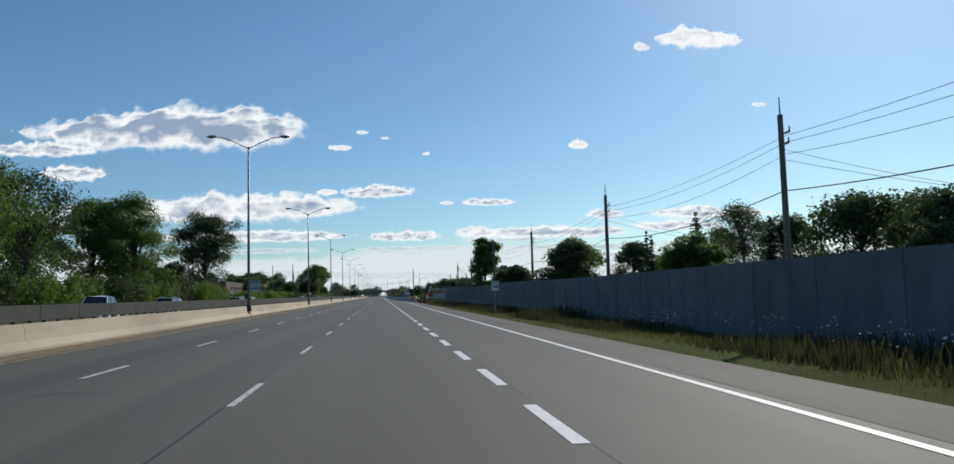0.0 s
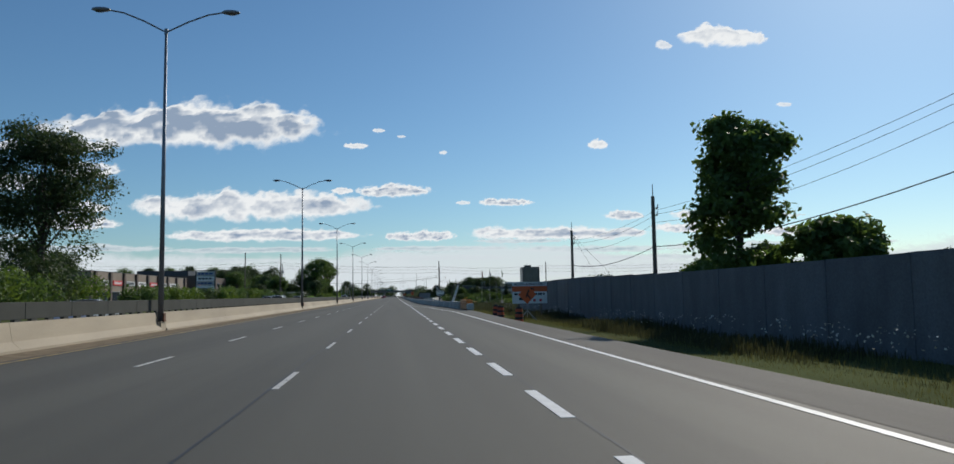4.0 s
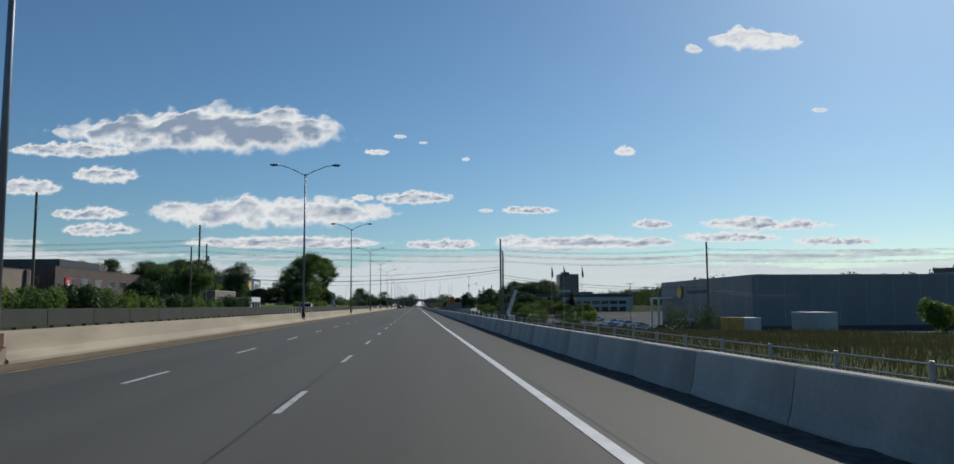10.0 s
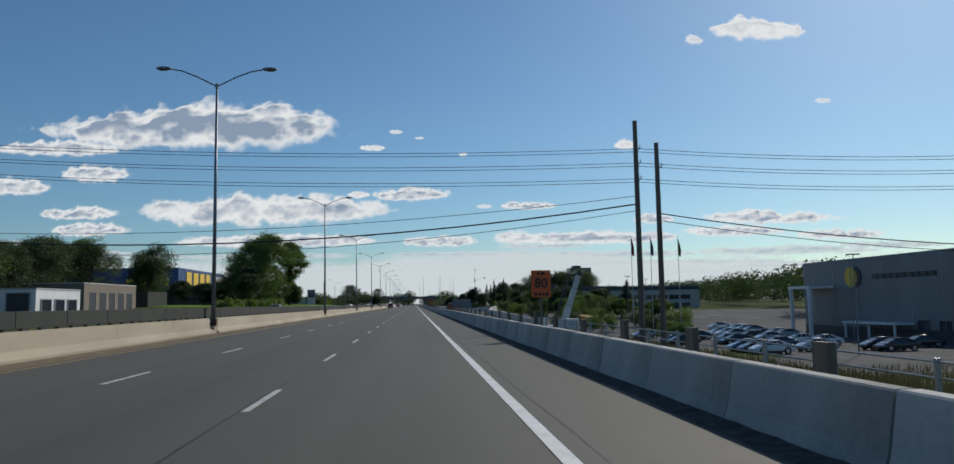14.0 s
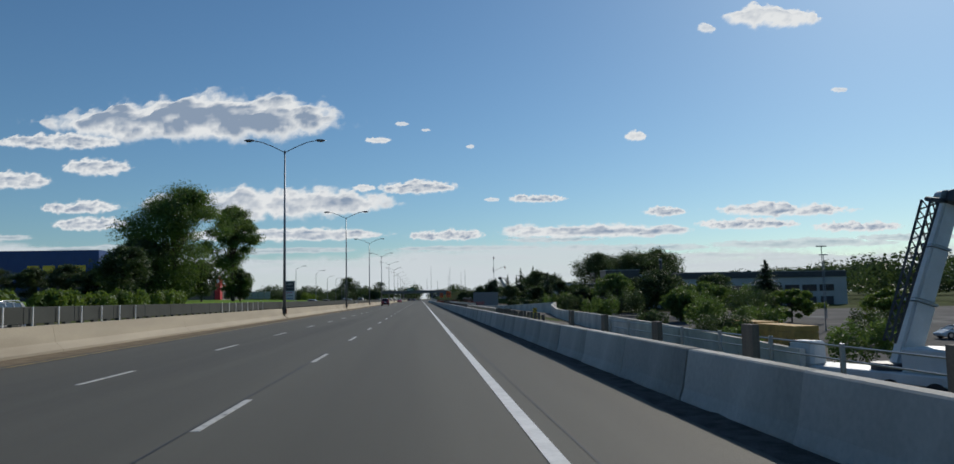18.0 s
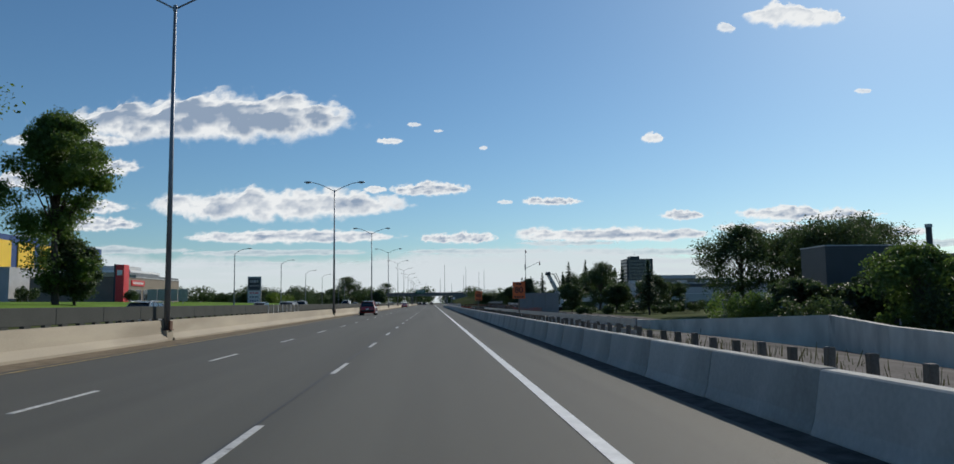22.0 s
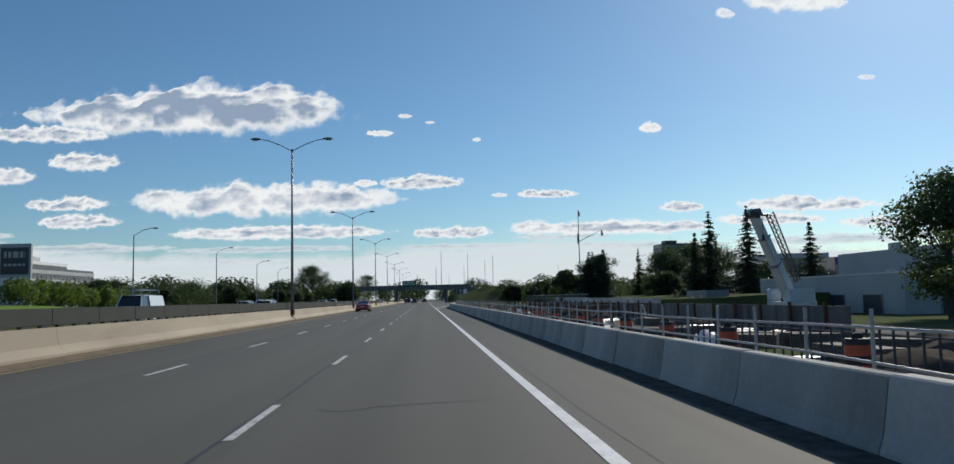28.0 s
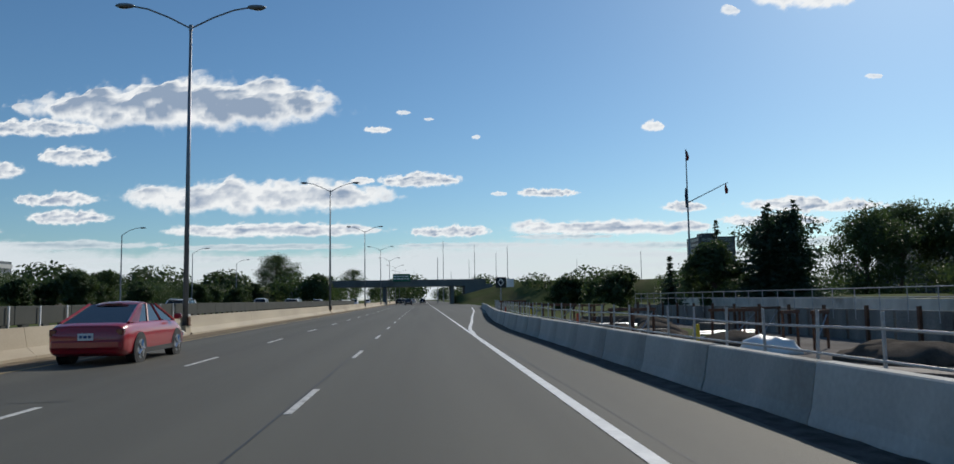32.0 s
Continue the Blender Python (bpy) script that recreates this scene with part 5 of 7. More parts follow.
def crane(foot, tip, jib_top, jib_foot, label, width=0.85):
    """A telescopic boom with sections and a folded lattice jib."""
    e = thing("mobile_crane_boom", foot[0], foot[1], foot[2], label, "crane")
    f, t = Vector((0, 0, 0)), Vector(tip) - Vector(foot)
    L = t.length
    q = t.to_track_quat("Z", "Y").to_matrix().to_4x4()
    for i, (a, b, k) in enumerate(((0, 0.45, 1.0), (0.45, 0.75, 0.86), (0.75, 1.0, 0.74))):
        bm = bmesh.new()
        w = width * k
        bmesh.ops.create_cube(bm, size=1, matrix=q @ Matrix.Translation((0, 0, L * (a + b) / 2)) @ Matrix.Diagonal((w, w * 1.1, L * (b - a), 1)))
        bmesh.ops.bevel(bm, geom=bm.edges[:], offset=w * 0.14, segments=2, affect="EDGES")
        part("boom_section", bm, CRANE_WHITE, e)
        bm = bmesh.new()
        bmesh.ops.create_cube(bm, size=1, matrix=q @ Matrix.Translation((0, 0, L * b)) @ Matrix.Diagonal((w * 1.08, w * 1.18, 0.12, 1)))
        part("boom_collar", bm, STEEL, e)
    bm = bmesh.new()
    bmesh.ops.create_cube(bm, size=1, matrix=q @ Matrix.Translation((0, 0, L + 0.2)) @ Matrix.Diagonal((width * 1.5, width * 0.8, 0.7, 1)))
    bmesh.ops.bevel(bm, geom=bm.edges[:], offset=0.1, segments=1, affect="EDGES")
    part("boom_head", bm, CHARCOAL, e)
    for s in (-0.3, 0.3):
        part("sheave", rodded(t + Vector((s, -0.25, 0.3)), t + Vector((s, 0.25, 0.3)), 0.32, n=14), STEEL, e)
    a, b = Vector(jib_top) - Vector(foot), Vector(jib_foot) - Vector(foot)
    part("jib_link", rodded(t + Vector((0, 0, 0.1)), a, 0.12, n=6), CHARCOAL, e)
    ax = (b - a).normalized()
    side = Vector((0, 1, 0))
    up = ax.cross(side).normalized()
    n = 14
    chords = []
    for k in range(3):
        o = (side * 0.35, side * -0.35, up * 0.6)[k]
        chords.append((a + o, b + o * 0.7))
        part("jib_chord", rodded(a + o, b + o * 0.7, 0.065, n=5), CHARCOAL, e)
    bm = bmesh.new()
    for i in range(n):
        for k in range(3):
            p0 = chords[k][0].lerp(chords[k][1], i / n)
            p1 = chords[(k + 1) % 3][0].lerp(chords[(k + 1) % 3][1], (i + 1) / n)
            rod(bm, p0, p1, 0.035, n=4)
    part("jib_lacing", bm, CHARCOAL, e)
    bm = bmesh.new()
    hx = t + Vector((0.6, -0.3, 0.2))
    rod(bm, hx, hx - Vector((0, 0, 2.0)), 0.02, n=4)
    part("hoist_rope", bm, WIRE, e)
    bm = bmesh.new()
    box(bm, hx.x, hx.y, hx.z - 2.2, 0.25, 0.18, 0.5, bevel=0.05)
    part("hook_block", bm, CHARCOAL, e)
    return e


def crane_carrier(x, y, z, turn, label):
    e = thing("crane_carrier", x, y, z, label, "crane", turn=turn)
    part("deck", boxed(0, 0, 1.15, 2.5, 9.5, 0.5, bevel=0.06), CRANE_WHITE, e)
    part("cab", boxed(-0.7, 4.0, 2.0, 1.1, 1.6, 1.3, bevel=0.15), CRANE_WHITE, e)
    part("cab_window", boxed(-0.7, 4.82, 2.2, 0.95, 0.04, 0.65), GLASS, e)
    part("engine_house", boxed(0.2, -2.8, 1.95, 2.2, 2.6, 1.2, bevel=0.1), CRANE_WHITE, e)
    part("turntable", rodded((0, -0.4, 1.4), (0, -0.4, 1.75), 0.95, n=18), CHARCOAL, e)
    for k in range(4):
        for s in (-1, 1):
            w = part("wheel", rodded((s * 1.0, -3.4 + k * 2.2, 0.55), (s * 1.32, -3.4 + k * 2.2, 0.55), 0.55, n=16), BLACK, e)
            part("hub", rodded((s * 1.33, -3.4 + k * 2.2, 0.55), (s * 1.36, -3.4 + k * 2.2, 0.55), 0.24, n=10), STEEL, w)


crane_carrier(23.2, 397.2, ground_z(23.2, 397.2) + 0.05, 20, "white mobile crane carrier parked on the work site")
crane((23.6, 396.9, -3.2), (26.6, 396.5, 5.6), (24.8, 395.6, 5.7), (22.6, 396.0, -1.0), "white telescopic crane boom with folded black lattice jib", 0.95)
crane_carrier(34.6, 638.2, ground_z(34.6, 638.2) + 0.05, -15, "white mobile crane carrier on the gravel site")
crane((34.2, 637.0, 0.3), (29.7, 634.2, 8.2), (31.2, 634.7, 8.3), (34.6, 636.8, 2.2), "white telescopic crane boom leaning over the site", 0.95)

STACK = mat("ochre_formwork", (0.50, 0.30, 0.08), 0.8, vary=0.25, scale=1.2)
for k, (x, y, w, d, h) in enumerate(((37.8, 444.8, 2.4, 8.6, 2.1), (37.3, 435.6, 2.4, 8.6, 2.4), (37.0, 284.0, 2.0, 2.0, 2.0))):
    e = thing("formwork_stack", x, y, ground_z(x, y), "stack of ochre concrete formwork panels", "building material", "formwork stacks")
    for i in range(4):
        part("panel", boxed(0.03 * (i % 2), 0, h * (i + 0.5) / 4, w, d, h / 4 - 0.03), STACK, e)
for k, (x, y) in enumerate(((47.0, 284.0), (44.0, 297.0))):
    e = thing("site_container", x, y, ground_z(x, y), "pale grey ribbed site container", "container")
    part("body", boxed(0, 0, 1.25, 2.4, 6.0, 2.4), PALE, e)
    part("roof", boxed(0, 0, 2.48, 2.46, 6.06, 0.07), WHITE, e)
    for i in range(14):
        part("rib", boxed(-1.23, -2.7 + i * 0.42, 1.25, 0.06, 0.16, 2.2), PALE, e)
# reinforcement and pipes by the parapet
e = thing("pipe_bundle", 10.5, 428.0, ground_z(10.5, 428.0), "white plastic pipes lying on the ground", "building material")
for k in range(7):
    part("pipe", rodded((k * 0.16, -3, 0.12 + 0.1 * (k % 2)), (k * 0.16 + 0.4, 3, 0.12 + 0.1 * (k % 2)), 0.07, n=8), WHITE, e)

# ---- right side, third stretch: guard rail, hoarding, site railing, pit ----
rail = thing("guard_rail", 0, 0, 0, "galvanised double guard rail curving beyond the posts", "guard rail", kind="structure")
GR = [(9.2, 478), (9.1, 497), (8.9, 520), (8.7, 545), (8.5, 564)]
WB = [(-0.03, 0.0), (0.03, 0.04), (-0.02, 0.14), (0.03, 0.24), (-0.03, 0.30), (-0.045, 0.30), (-0.045, 0.0)]
for zz in (0.28, -0.22):
    part("beam", sweep(WB, [p[1] for p in GR], [p[0] for p in GR], [zz] * 5), STEEL, rail)
for k in range(34):
    y = 478.5 + k * 2.5
    part("post", boxed(lerp_keys([(a[1], a[0]) for a in GR], y) + 0.1, y, 0.0, 0.14, 0.14, 1.2), WOOD_POLE, rail)
hd = thing("site_hoarding", 19.6, 581.0, ground_z(19.6, 581.0), "grey site hoarding panels standing in a row", "hoarding")
for k in range(6):
    part("panel", boxed(-3.0 + k * 1.21, 0.05 * (k % 2), 1.85, 1.18, 0.08, 3.9), DARK_CLAD, hd)
    part("stay", boxed(-3.5 + k * 1.21, 0.5, 1.2, 0.08, 0.08, 2.6), WOOD_POLE, hd)
mesh_f = thing("orange_mesh_fence", 15.5, 566.0, ground_z(15.5, 566.0), "sagging orange plastic mesh fence between stakes", "fence")
bm = bmesh.new()
for i in range(9):
    rod(bm, (-2.4, 0, 0.1 + i * 0.13), (0, 0.1, 0.02 + i * 0.11), 0.014, n=4)
    rod(bm, (0, 0.1, 0.02 + i * 0.11), (2.4, 0.2, 0.1 + i * 0.13), 0.014, n=4)
for i in range(37):
    x = -2.4 + i * 0.133
    rod(bm, (x, 0.1 + x * 0.04, 0.05), (x, 0.1 + x * 0.04, 1.08), 0.012, n=4)
part("mesh", bm, CONE_ORANGE, mesh_f)
for x in (-2.4, 0, 2.4):
    part("stake", boxed(x, 0.1 + x * 0.04, 0.6, 0.05, 0.05, 1.3), WOOD_POLE, mesh_f)

white_b = building("white_low_building", 44.5, 92, 636, 666, -2.4, 2.9, PALE, "white low commercial building with dark bay openings", rim=WHITE)
openings(white_b, "s", 9, 2.0, 3.4, 2.8, pane=CHARCOAL, name="bay_window")
openings(white_b, "w", 4, 2.0, 3.2, 2.6, pane=CHARCOAL, name="bay_window")
part("upper_block", boxed(4, 2, 6.8, 36, 22, 3.2), PALE, white_b)
part("dark_band", boxed(4, -9.1, 7.6, 30, 0.12, 0.9), CHARCOAL, white_b)
part("red_panel", boxed(-11.5, -9.1, 6.4, 3.4, 0.14, 1.7), RED_SIGN, white_b)
for k in range(6):
    part("roof_unit", boxed(-18 + k * 7, 4 if k else -6, 8.8 if k else 5.4, 2.4, 2.0, 1.0), STEEL, white_b)
glass_b = building("blue_glass_showroom", 51, 76, 684, 708, -2.2, 2.9, PALE, "pale low showroom with a raised block of blue glass", rim=PALE)
openings(glass_b, "s", 5, 1.9, 3.8, 2.6, pane=CHARCOAL, name="bay_window")
part("upper_block", boxed(9.5, -6, 6.7, 4.4, 11, 3.6), PALE, glass_b)
gb = part("glass_block", boxed(4.6, -7, 6.9, 5.4, 9, 4.0), FACADE_GLASS, glass_b, "blue glass block")
for k in range(6):
    part("mullion", boxed(2.1 + k * 1.0, -11.55, 6.9, 0.12, 0.12, 4.0), STEEL, gb)
part("fascia", boxed(4.6, -11.57, 8.2, 5.2, 0.1, 1.2), BLUE_CLAD, gb)
office_r = building("green_glass_office", 103, 140, 786, 812, 0, 11.2, FACADE_GLASS, "green-blue glass office block with a roof plant room", rim=PALE)
for f in range(3):
    openings(office_r, "w", 8, 2.0 + f * 3.4, 2.8, 2.2, lo=0.02, hi=0.98)
    openings(office_r, "s", 10, 2.0 + f * 3.4, 3.2, 2.2, lo=0.02, hi=0.98)
part("plant_room", boxed(-6, 0, 12.0, 18, 14, 2.0), PALE, office_r)

for i, (x, y, top, w) in enumerate([(35.3, 565, 8.1, 3.6), (40.5, 602, 8.8, 4.2), (41.8, 682.2, 11.0, 5.0), (43.4, 680.2, 14.0, 6.4), (48.4, 678, 14.5, 6.8), (57.5, 677, 12.0, 5.5),
                                    (53.0, 702, 11.5, 5.0), (36.6, 720, 10.9, 7.0), (33.2, 718.5, 10.3, 7.0), (35.0, 723, 10.6, 7.0), (48.0, 768, 14.0, 6.0), (56.0, 762, 13.5, 5.0), (22.5, 716, 5.2, 2.6)]):
    z = ground_z(x, y)
    conifer(x, y, z, top - z, w, 400 + i, "dark dense spruce tree beyond the work site" if i > 1 else "slender young spruce with open branches", bare=0.1 if i > 1 else 0.2)
for i, (x, y, top, w) in enumerate([(34.6, 721, 9.4, 8), (29.0, 722, 6.6, 5.5), (55, 739, 11.8, 11), (62, 743, 12.8, 12), (69, 740, 12.0, 11), (36, 742, 6.0, 8), (30, 762, 5.0, 8), (72, 722, 7.5, 9), (24, 774, 4.5, 7), (46, 692, 6.0, 6), (54, 716, 6.0, 7), (43, 700, 5, 7)]):
    z = ground_z(x, y)
    broadleaf(x, y, z, top - z, w, 430 + i, NEEDLE if i == 0 else LEAF_DARK, "dark green tree in a clump beyond the site", bare=0.06, leaves=3600, leaf=0.22)

site_rail = thing("site_railing", 0, 0, 0, "white tubular site railing behind the concrete barrier", "railing", kind="structure")
tube = mat("white_tube_paint", (0.36, 0.36, 0.36), 0.45, vary=0.15, scale=4)
pm3 = bpy.data.meshes.new("railing_post")
b = rodded((0, 0, -0.4), (0, 0, 1.18), 0.024, n=7)
b.to_mesh(pm3)
b.free()
pm3.materials.append(tube)
rnd = random.Random(41)
for k in range(110):
    p = new("railing_post", pm3)
    p.parent = site_rail
    y = 576 + 1.5 * k
    p.matrix_basis = pose(barrier_x(y) + 1.02, y, 0, rnd.uniform(-1.5, 1.5), rnd.uniform(-1.5, 1.5), 0)
for zz in (0.95, 0.58, 0.22):
    ys = [576 + 3 * k for k in range(55)]
    bm = bmesh.new()
    pipe(bm, [(barrier_x(y) + 1.02, y, zz + rnd.uniform(-0.04, 0.03)) for y in ys], 0.020, 6)
    part("rail", bm, tube, site_rail)
for k in range(9):
    y = 604 + k * 12
    part("yellow_post", boxed(5.5, y, 0.35, 0.1, 0.1, 0.9), YELLOW_SIGN if k % 2 else CONE_ORANGE, site_rail)

SOIL = mat("dark_soil", (0.085, 0.072, 0.06), 1.0, spec=0.03, vary=0.35, scale=1.5, fine=14, bump=0.6)
PIT_WALL = mat("stained_pit_concrete", (0.21, 0.205, 0.19), 0.9, spec=0.1, vary=0.3, scale=0.7, fine=12, per_object=0.15, streak=(1, 1, 0.3), second=(0.12, 0.115, 0.105), second_at=0.55)
pit = thing("retaining_wall", 0, 0, 0, "grey panelled retaining wall of the excavation", "wall", kind="structure")
for k in range(62):
    y = 606 + k * 1.9
    part("wall_panel", boxed(21.0 + 0.08 * (k % 2), y, -0.55, 0.2, 1.82, 2.3), PIT_WALL, pit)
    if k % 2 == 0:
        part("soldier_post", boxed(20.82, y + 0.95, -0.5, 0.14, 0.16, 2.6), RUST, pit)
rail2 = thing("far_site_railing", 0, 0, 0, "white tubular railing along the far side of the excavation", "railing", kind="structure")
for k in range(30):
    p = new("railing_post", pm3)
    p.parent, p.location = rail2, (20.9, 664 + k * 2.0, 0.50)
for zz in (1.62, 1.18):
    part("rail", rodded((20.9, 664, zz), (20.9, 722, zz), 0.024, n=6), tube, rail2)
pickets = thing("picket_fence", 0, 0, 0, "dark steel picket fence on the site edge", "fence", kind="structure")
picket_mesh = bpy.data.meshes.new("picket")
b = boxed(0, 0, 0.05, 0.035, 0.035, 1.25)
b.to_mesh(picket_mesh)
b.free()
picket_mesh.materials.append(CHARCOAL)
for k in range(64):
    p = new("picket", picket_mesh)
    p.parent, p.location = pickets, (9.4 - 0.028 * k, 569.5 + 0.36 * k, 0.0)
for zz in (0.58, -0.05):
    part("rail", rodded((9.4, 569.5, zz), (9.4 - 0.028 * 63, 569.5 + 0.36 * 63, zz), 0.025, n=5), CHARCOAL, pickets)
terrace = thing("service_road_wall", 0, 0, 0, "long pale concrete edge wall of a raised service road", "wall", kind="structure")
for k in range(17):
    y = 652 + 5.5 * k
    x = 25.5 + 0.02 * k * k
    part("wall_unit", boxed(x, y, 0.02 + 0.012 * k, 0.35, 5.47, 1.9), GREY_CONC, terrace)
bm = bmesh.new()
rows = []
for i in range(18):
    y = 649 + 5.5 * i
    x0 = 25.4 + 0.02 * i * i
    rows.append([bm.verts.new((x0 + dx, y, z_ + 0.12 * noise.noise(Vector((dx * 0.1, y * 0.1, 5))))) for dx, z_ in ((0.25, 0.80), (7, 0.85), (13, 1.15), (24, 1.2), (44, 0.9), (60, -1.2))])
for a, b in zip(rows, rows[1:]):
    for j in range(5):
        bm.faces.new((a[j], a[j + 1], b[j + 1], b[j]))
bm.faces.new(rows[0][:1] + rows[0][1:] + [bm.verts.new((85, 648, -1.4)), bm.verts.new((25.6, 648, -1.4))])
bmesh.ops.recalc_face_normals(bm, faces=bm.faces)
tagged(part("grass_terrace", bm, GRASS), "raised green grass terrace behind the service road", "lawn", kind="structure")
rnd = random.Random(47)
for k in range(5):
    x, y = rnd.uniform(9, 17), 600 + k * 19 + rnd.uniform(-3, 3)
    e = thing("plastic_sheeting", x, y, ground_z(x, y), "crumpled white plastic sheeting over a material pile", "building material", "covered piles", turn=rnd.uniform(0, 180))
    bm = bmesh.new()
    bmesh.ops.create_icosphere(bm, subdivisions=3, radius=1)
    for v in bm.verts:
        n_ = 1 + 0.35 * noise.noise(v.co * 2.3 + Vector((x, y, 0))) + 0.12 * noise.noise(v.co * 7)
        v.co = Vector((v.co.x * 1.1 * n_, v.co.y * 0.7 * n_, max(v.co.z, -0.04) * 0.7 * n_))
    part("cover", bm, WHITE, e, smooth=True)
rnd = random.Random(51)
for k in range(72):
    x, y = rnd.uniform(7, 19.5), rnd.uniform(580, 715)
    z = ground_z(x, y) + 0.03
    kind = k % 4
    if kind == 0:
        e = thing("timber_pile", x, y, z, "stack of site timber planks", "building material", "site timber", turn=rnd.uniform(0, 90))
        for i in range(5):
            part("plank", boxed(0.05 * i, 0, 0.06 + i * 0.11, 0.9, 3.2, 0.09), WOOD_POLE, e)
    elif kind == 1:
        e = thing("steel_frame_bundle", x, y, z, "pile of grey scaffold tubes", "building material", "scaffold tubes", turn=rnd.uniform(0, 180))
        for i in range(7):
            part("tube", rodded((i * 0.13, -2, 0.06 + 0.1 * (i % 2)), (i * 0.13, 2, 0.06 + 0.1 * (i % 2)), 0.05, n=6), STEEL, e)
    elif kind == 2:
        e = thing("shoring_frame", x, y, z, "dark steel shoring frame standing on the site", "scaffold", "shoring frames", turn=rnd.uniform(0, 90))
        for px in (-0.8, 0.8):
            for py in (-0.6, 0.6):
                part("leg", boxed(px, py, 0.75, 0.09, 0.09, 1.5), RUST, e)
        part("top_beam", boxed(0, 0.6, 1.5, 1.9, 0.12, 0.14), RUST, e)
        part("top_beam", boxed(0, -0.6, 1.5, 1.9, 0.12, 0.14), RUST, e)
        part("brace", rodded((-0.8, -0.6, 0.1), (0.8, -0.6, 1.4), 0.03, n=5), STEEL, e)
    else:
        e = thing("gravel_heap", x, y, z - 0.05, "small heap of dark soil and gravel", "soil heap", "soil heaps")
        bm = bmesh.new()
        bmesh.ops.create_icosphere(bm, subdivisions=3, radius=1)
        for v in bm.verts:
            k_ = 1 + 0.3 * noise.noise(v.co * 2 + Vector((x, y, 0)))
            v.co = Vector((v.co.x * 1.6 * k_, v.co.y * 1.4 * k_, max(v.co.z, -0.05) * 0.75 * k_))
        part("mound", bm, SOIL, e, smooth=True)
e = thing("site_cabin", 33.0, 655.0, ground_z(33, 655), "grey site cabin with dark window", "cabin")
part("body", boxed(0, 0, 1.4, 2.6, 6.5, 2.6, bevel=0.04), DARK_CLAD, e)
part("window", boxed(-1.32, 1.0, 1.7, 0.04, 1.4, 0.8), GLASS, e)
part("door", boxed(-1.32, -1.6, 1.2, 0.05, 0.9, 2.0), PALE, e)

# tall flag mast with a gaff
m_ = thing("flag_mast", 39.4, 757.0, ground_z(39.4, 757), "tall grey signal mast with gaff and limp flags", "flag pole")
zb = -ground_z(39.4, 757)
part("mast", rodded((0, 0, 0), (0, 0, 23.2 + zb), 0.20, 0.07, n=10), POLE_STEEL, m_)
part("gaff", rodded((0.1, 0, 15.2 + zb), (6.3, 0, 18.2 + zb), 0.09, 0.05, n=7), POLE_STEEL, m_)
for k, (px, pz, hh) in enumerate(((0.1, 23.0, 1.5), (-0.25, 17.4, 3.0), (5.9, 17.9, 1.4))):
    bm = bmesh.new()
    rows = []
    for i in range(7):
        f = i / 6
        rows.append([bm.verts.new((px + (0.1 + 0.45 * math.sin(f * 2.6)) * (j / 3 - 0.3), 0.08 * math.sin(j * 2 + i), pz + zb - hh * f)) for j in range(4)])
    for a, b in zip(rows, rows[1:]):
        for j in range(3):
            bm.faces.new((a[j], a[j + 1], b[j + 1], b[j]))
    bmesh.ops.solidify(bm, geom=bm.faces[:], thickness=0.02)
    part("flag", bm, CLOTH[k % 2], m_)

lane_sign = thing("diamond_lane_sign", 7.3, 720.0, 2.9, "black road sign with a white diamond outline", "road sign")
part("panel", boxed(0, 0, 0, 1.0, 0.03, 1.0), BLACK_SIGN, lane_sign)
bm = bmesh.new()
for k, (px, pz, rot) in enumerate(((-0.14, 0.16, -35), (0.14, 0.16, 35), (-0.14, -0.16, 35), (0.14, -0.16, -35))):
    bmesh.ops.create_cube(bm, size=1, matrix=pose(px, -0.02, pz, 0, -rot, 0) @ Matrix.Diagonal((0.09, 0.012, 0.44, 1)))
part("diamond", bm, WHITE_SIGN, lane_sign)
part("side_panel", boxed(0.9, 0, -0.05, 0.7, 0.03, 0.8), WHITE_SIGN, lane_sign)
part("post", boxed(0, 0.06, -1.6, 0.1, 0.1, 3.4), STEEL, lane_sign)


# ---- left side ----
sheet("lawn_bank", -58, -28.5, 440, 650, LAWN, "bright mown grass bank beside the opposite carriageway", "lawn", lift=0.04, nx=16)
sheet("side_street", -64, -46, 200, 430, LOT, "grey asphalt service street in front of shops", "street", lift=0.04, nx=8)

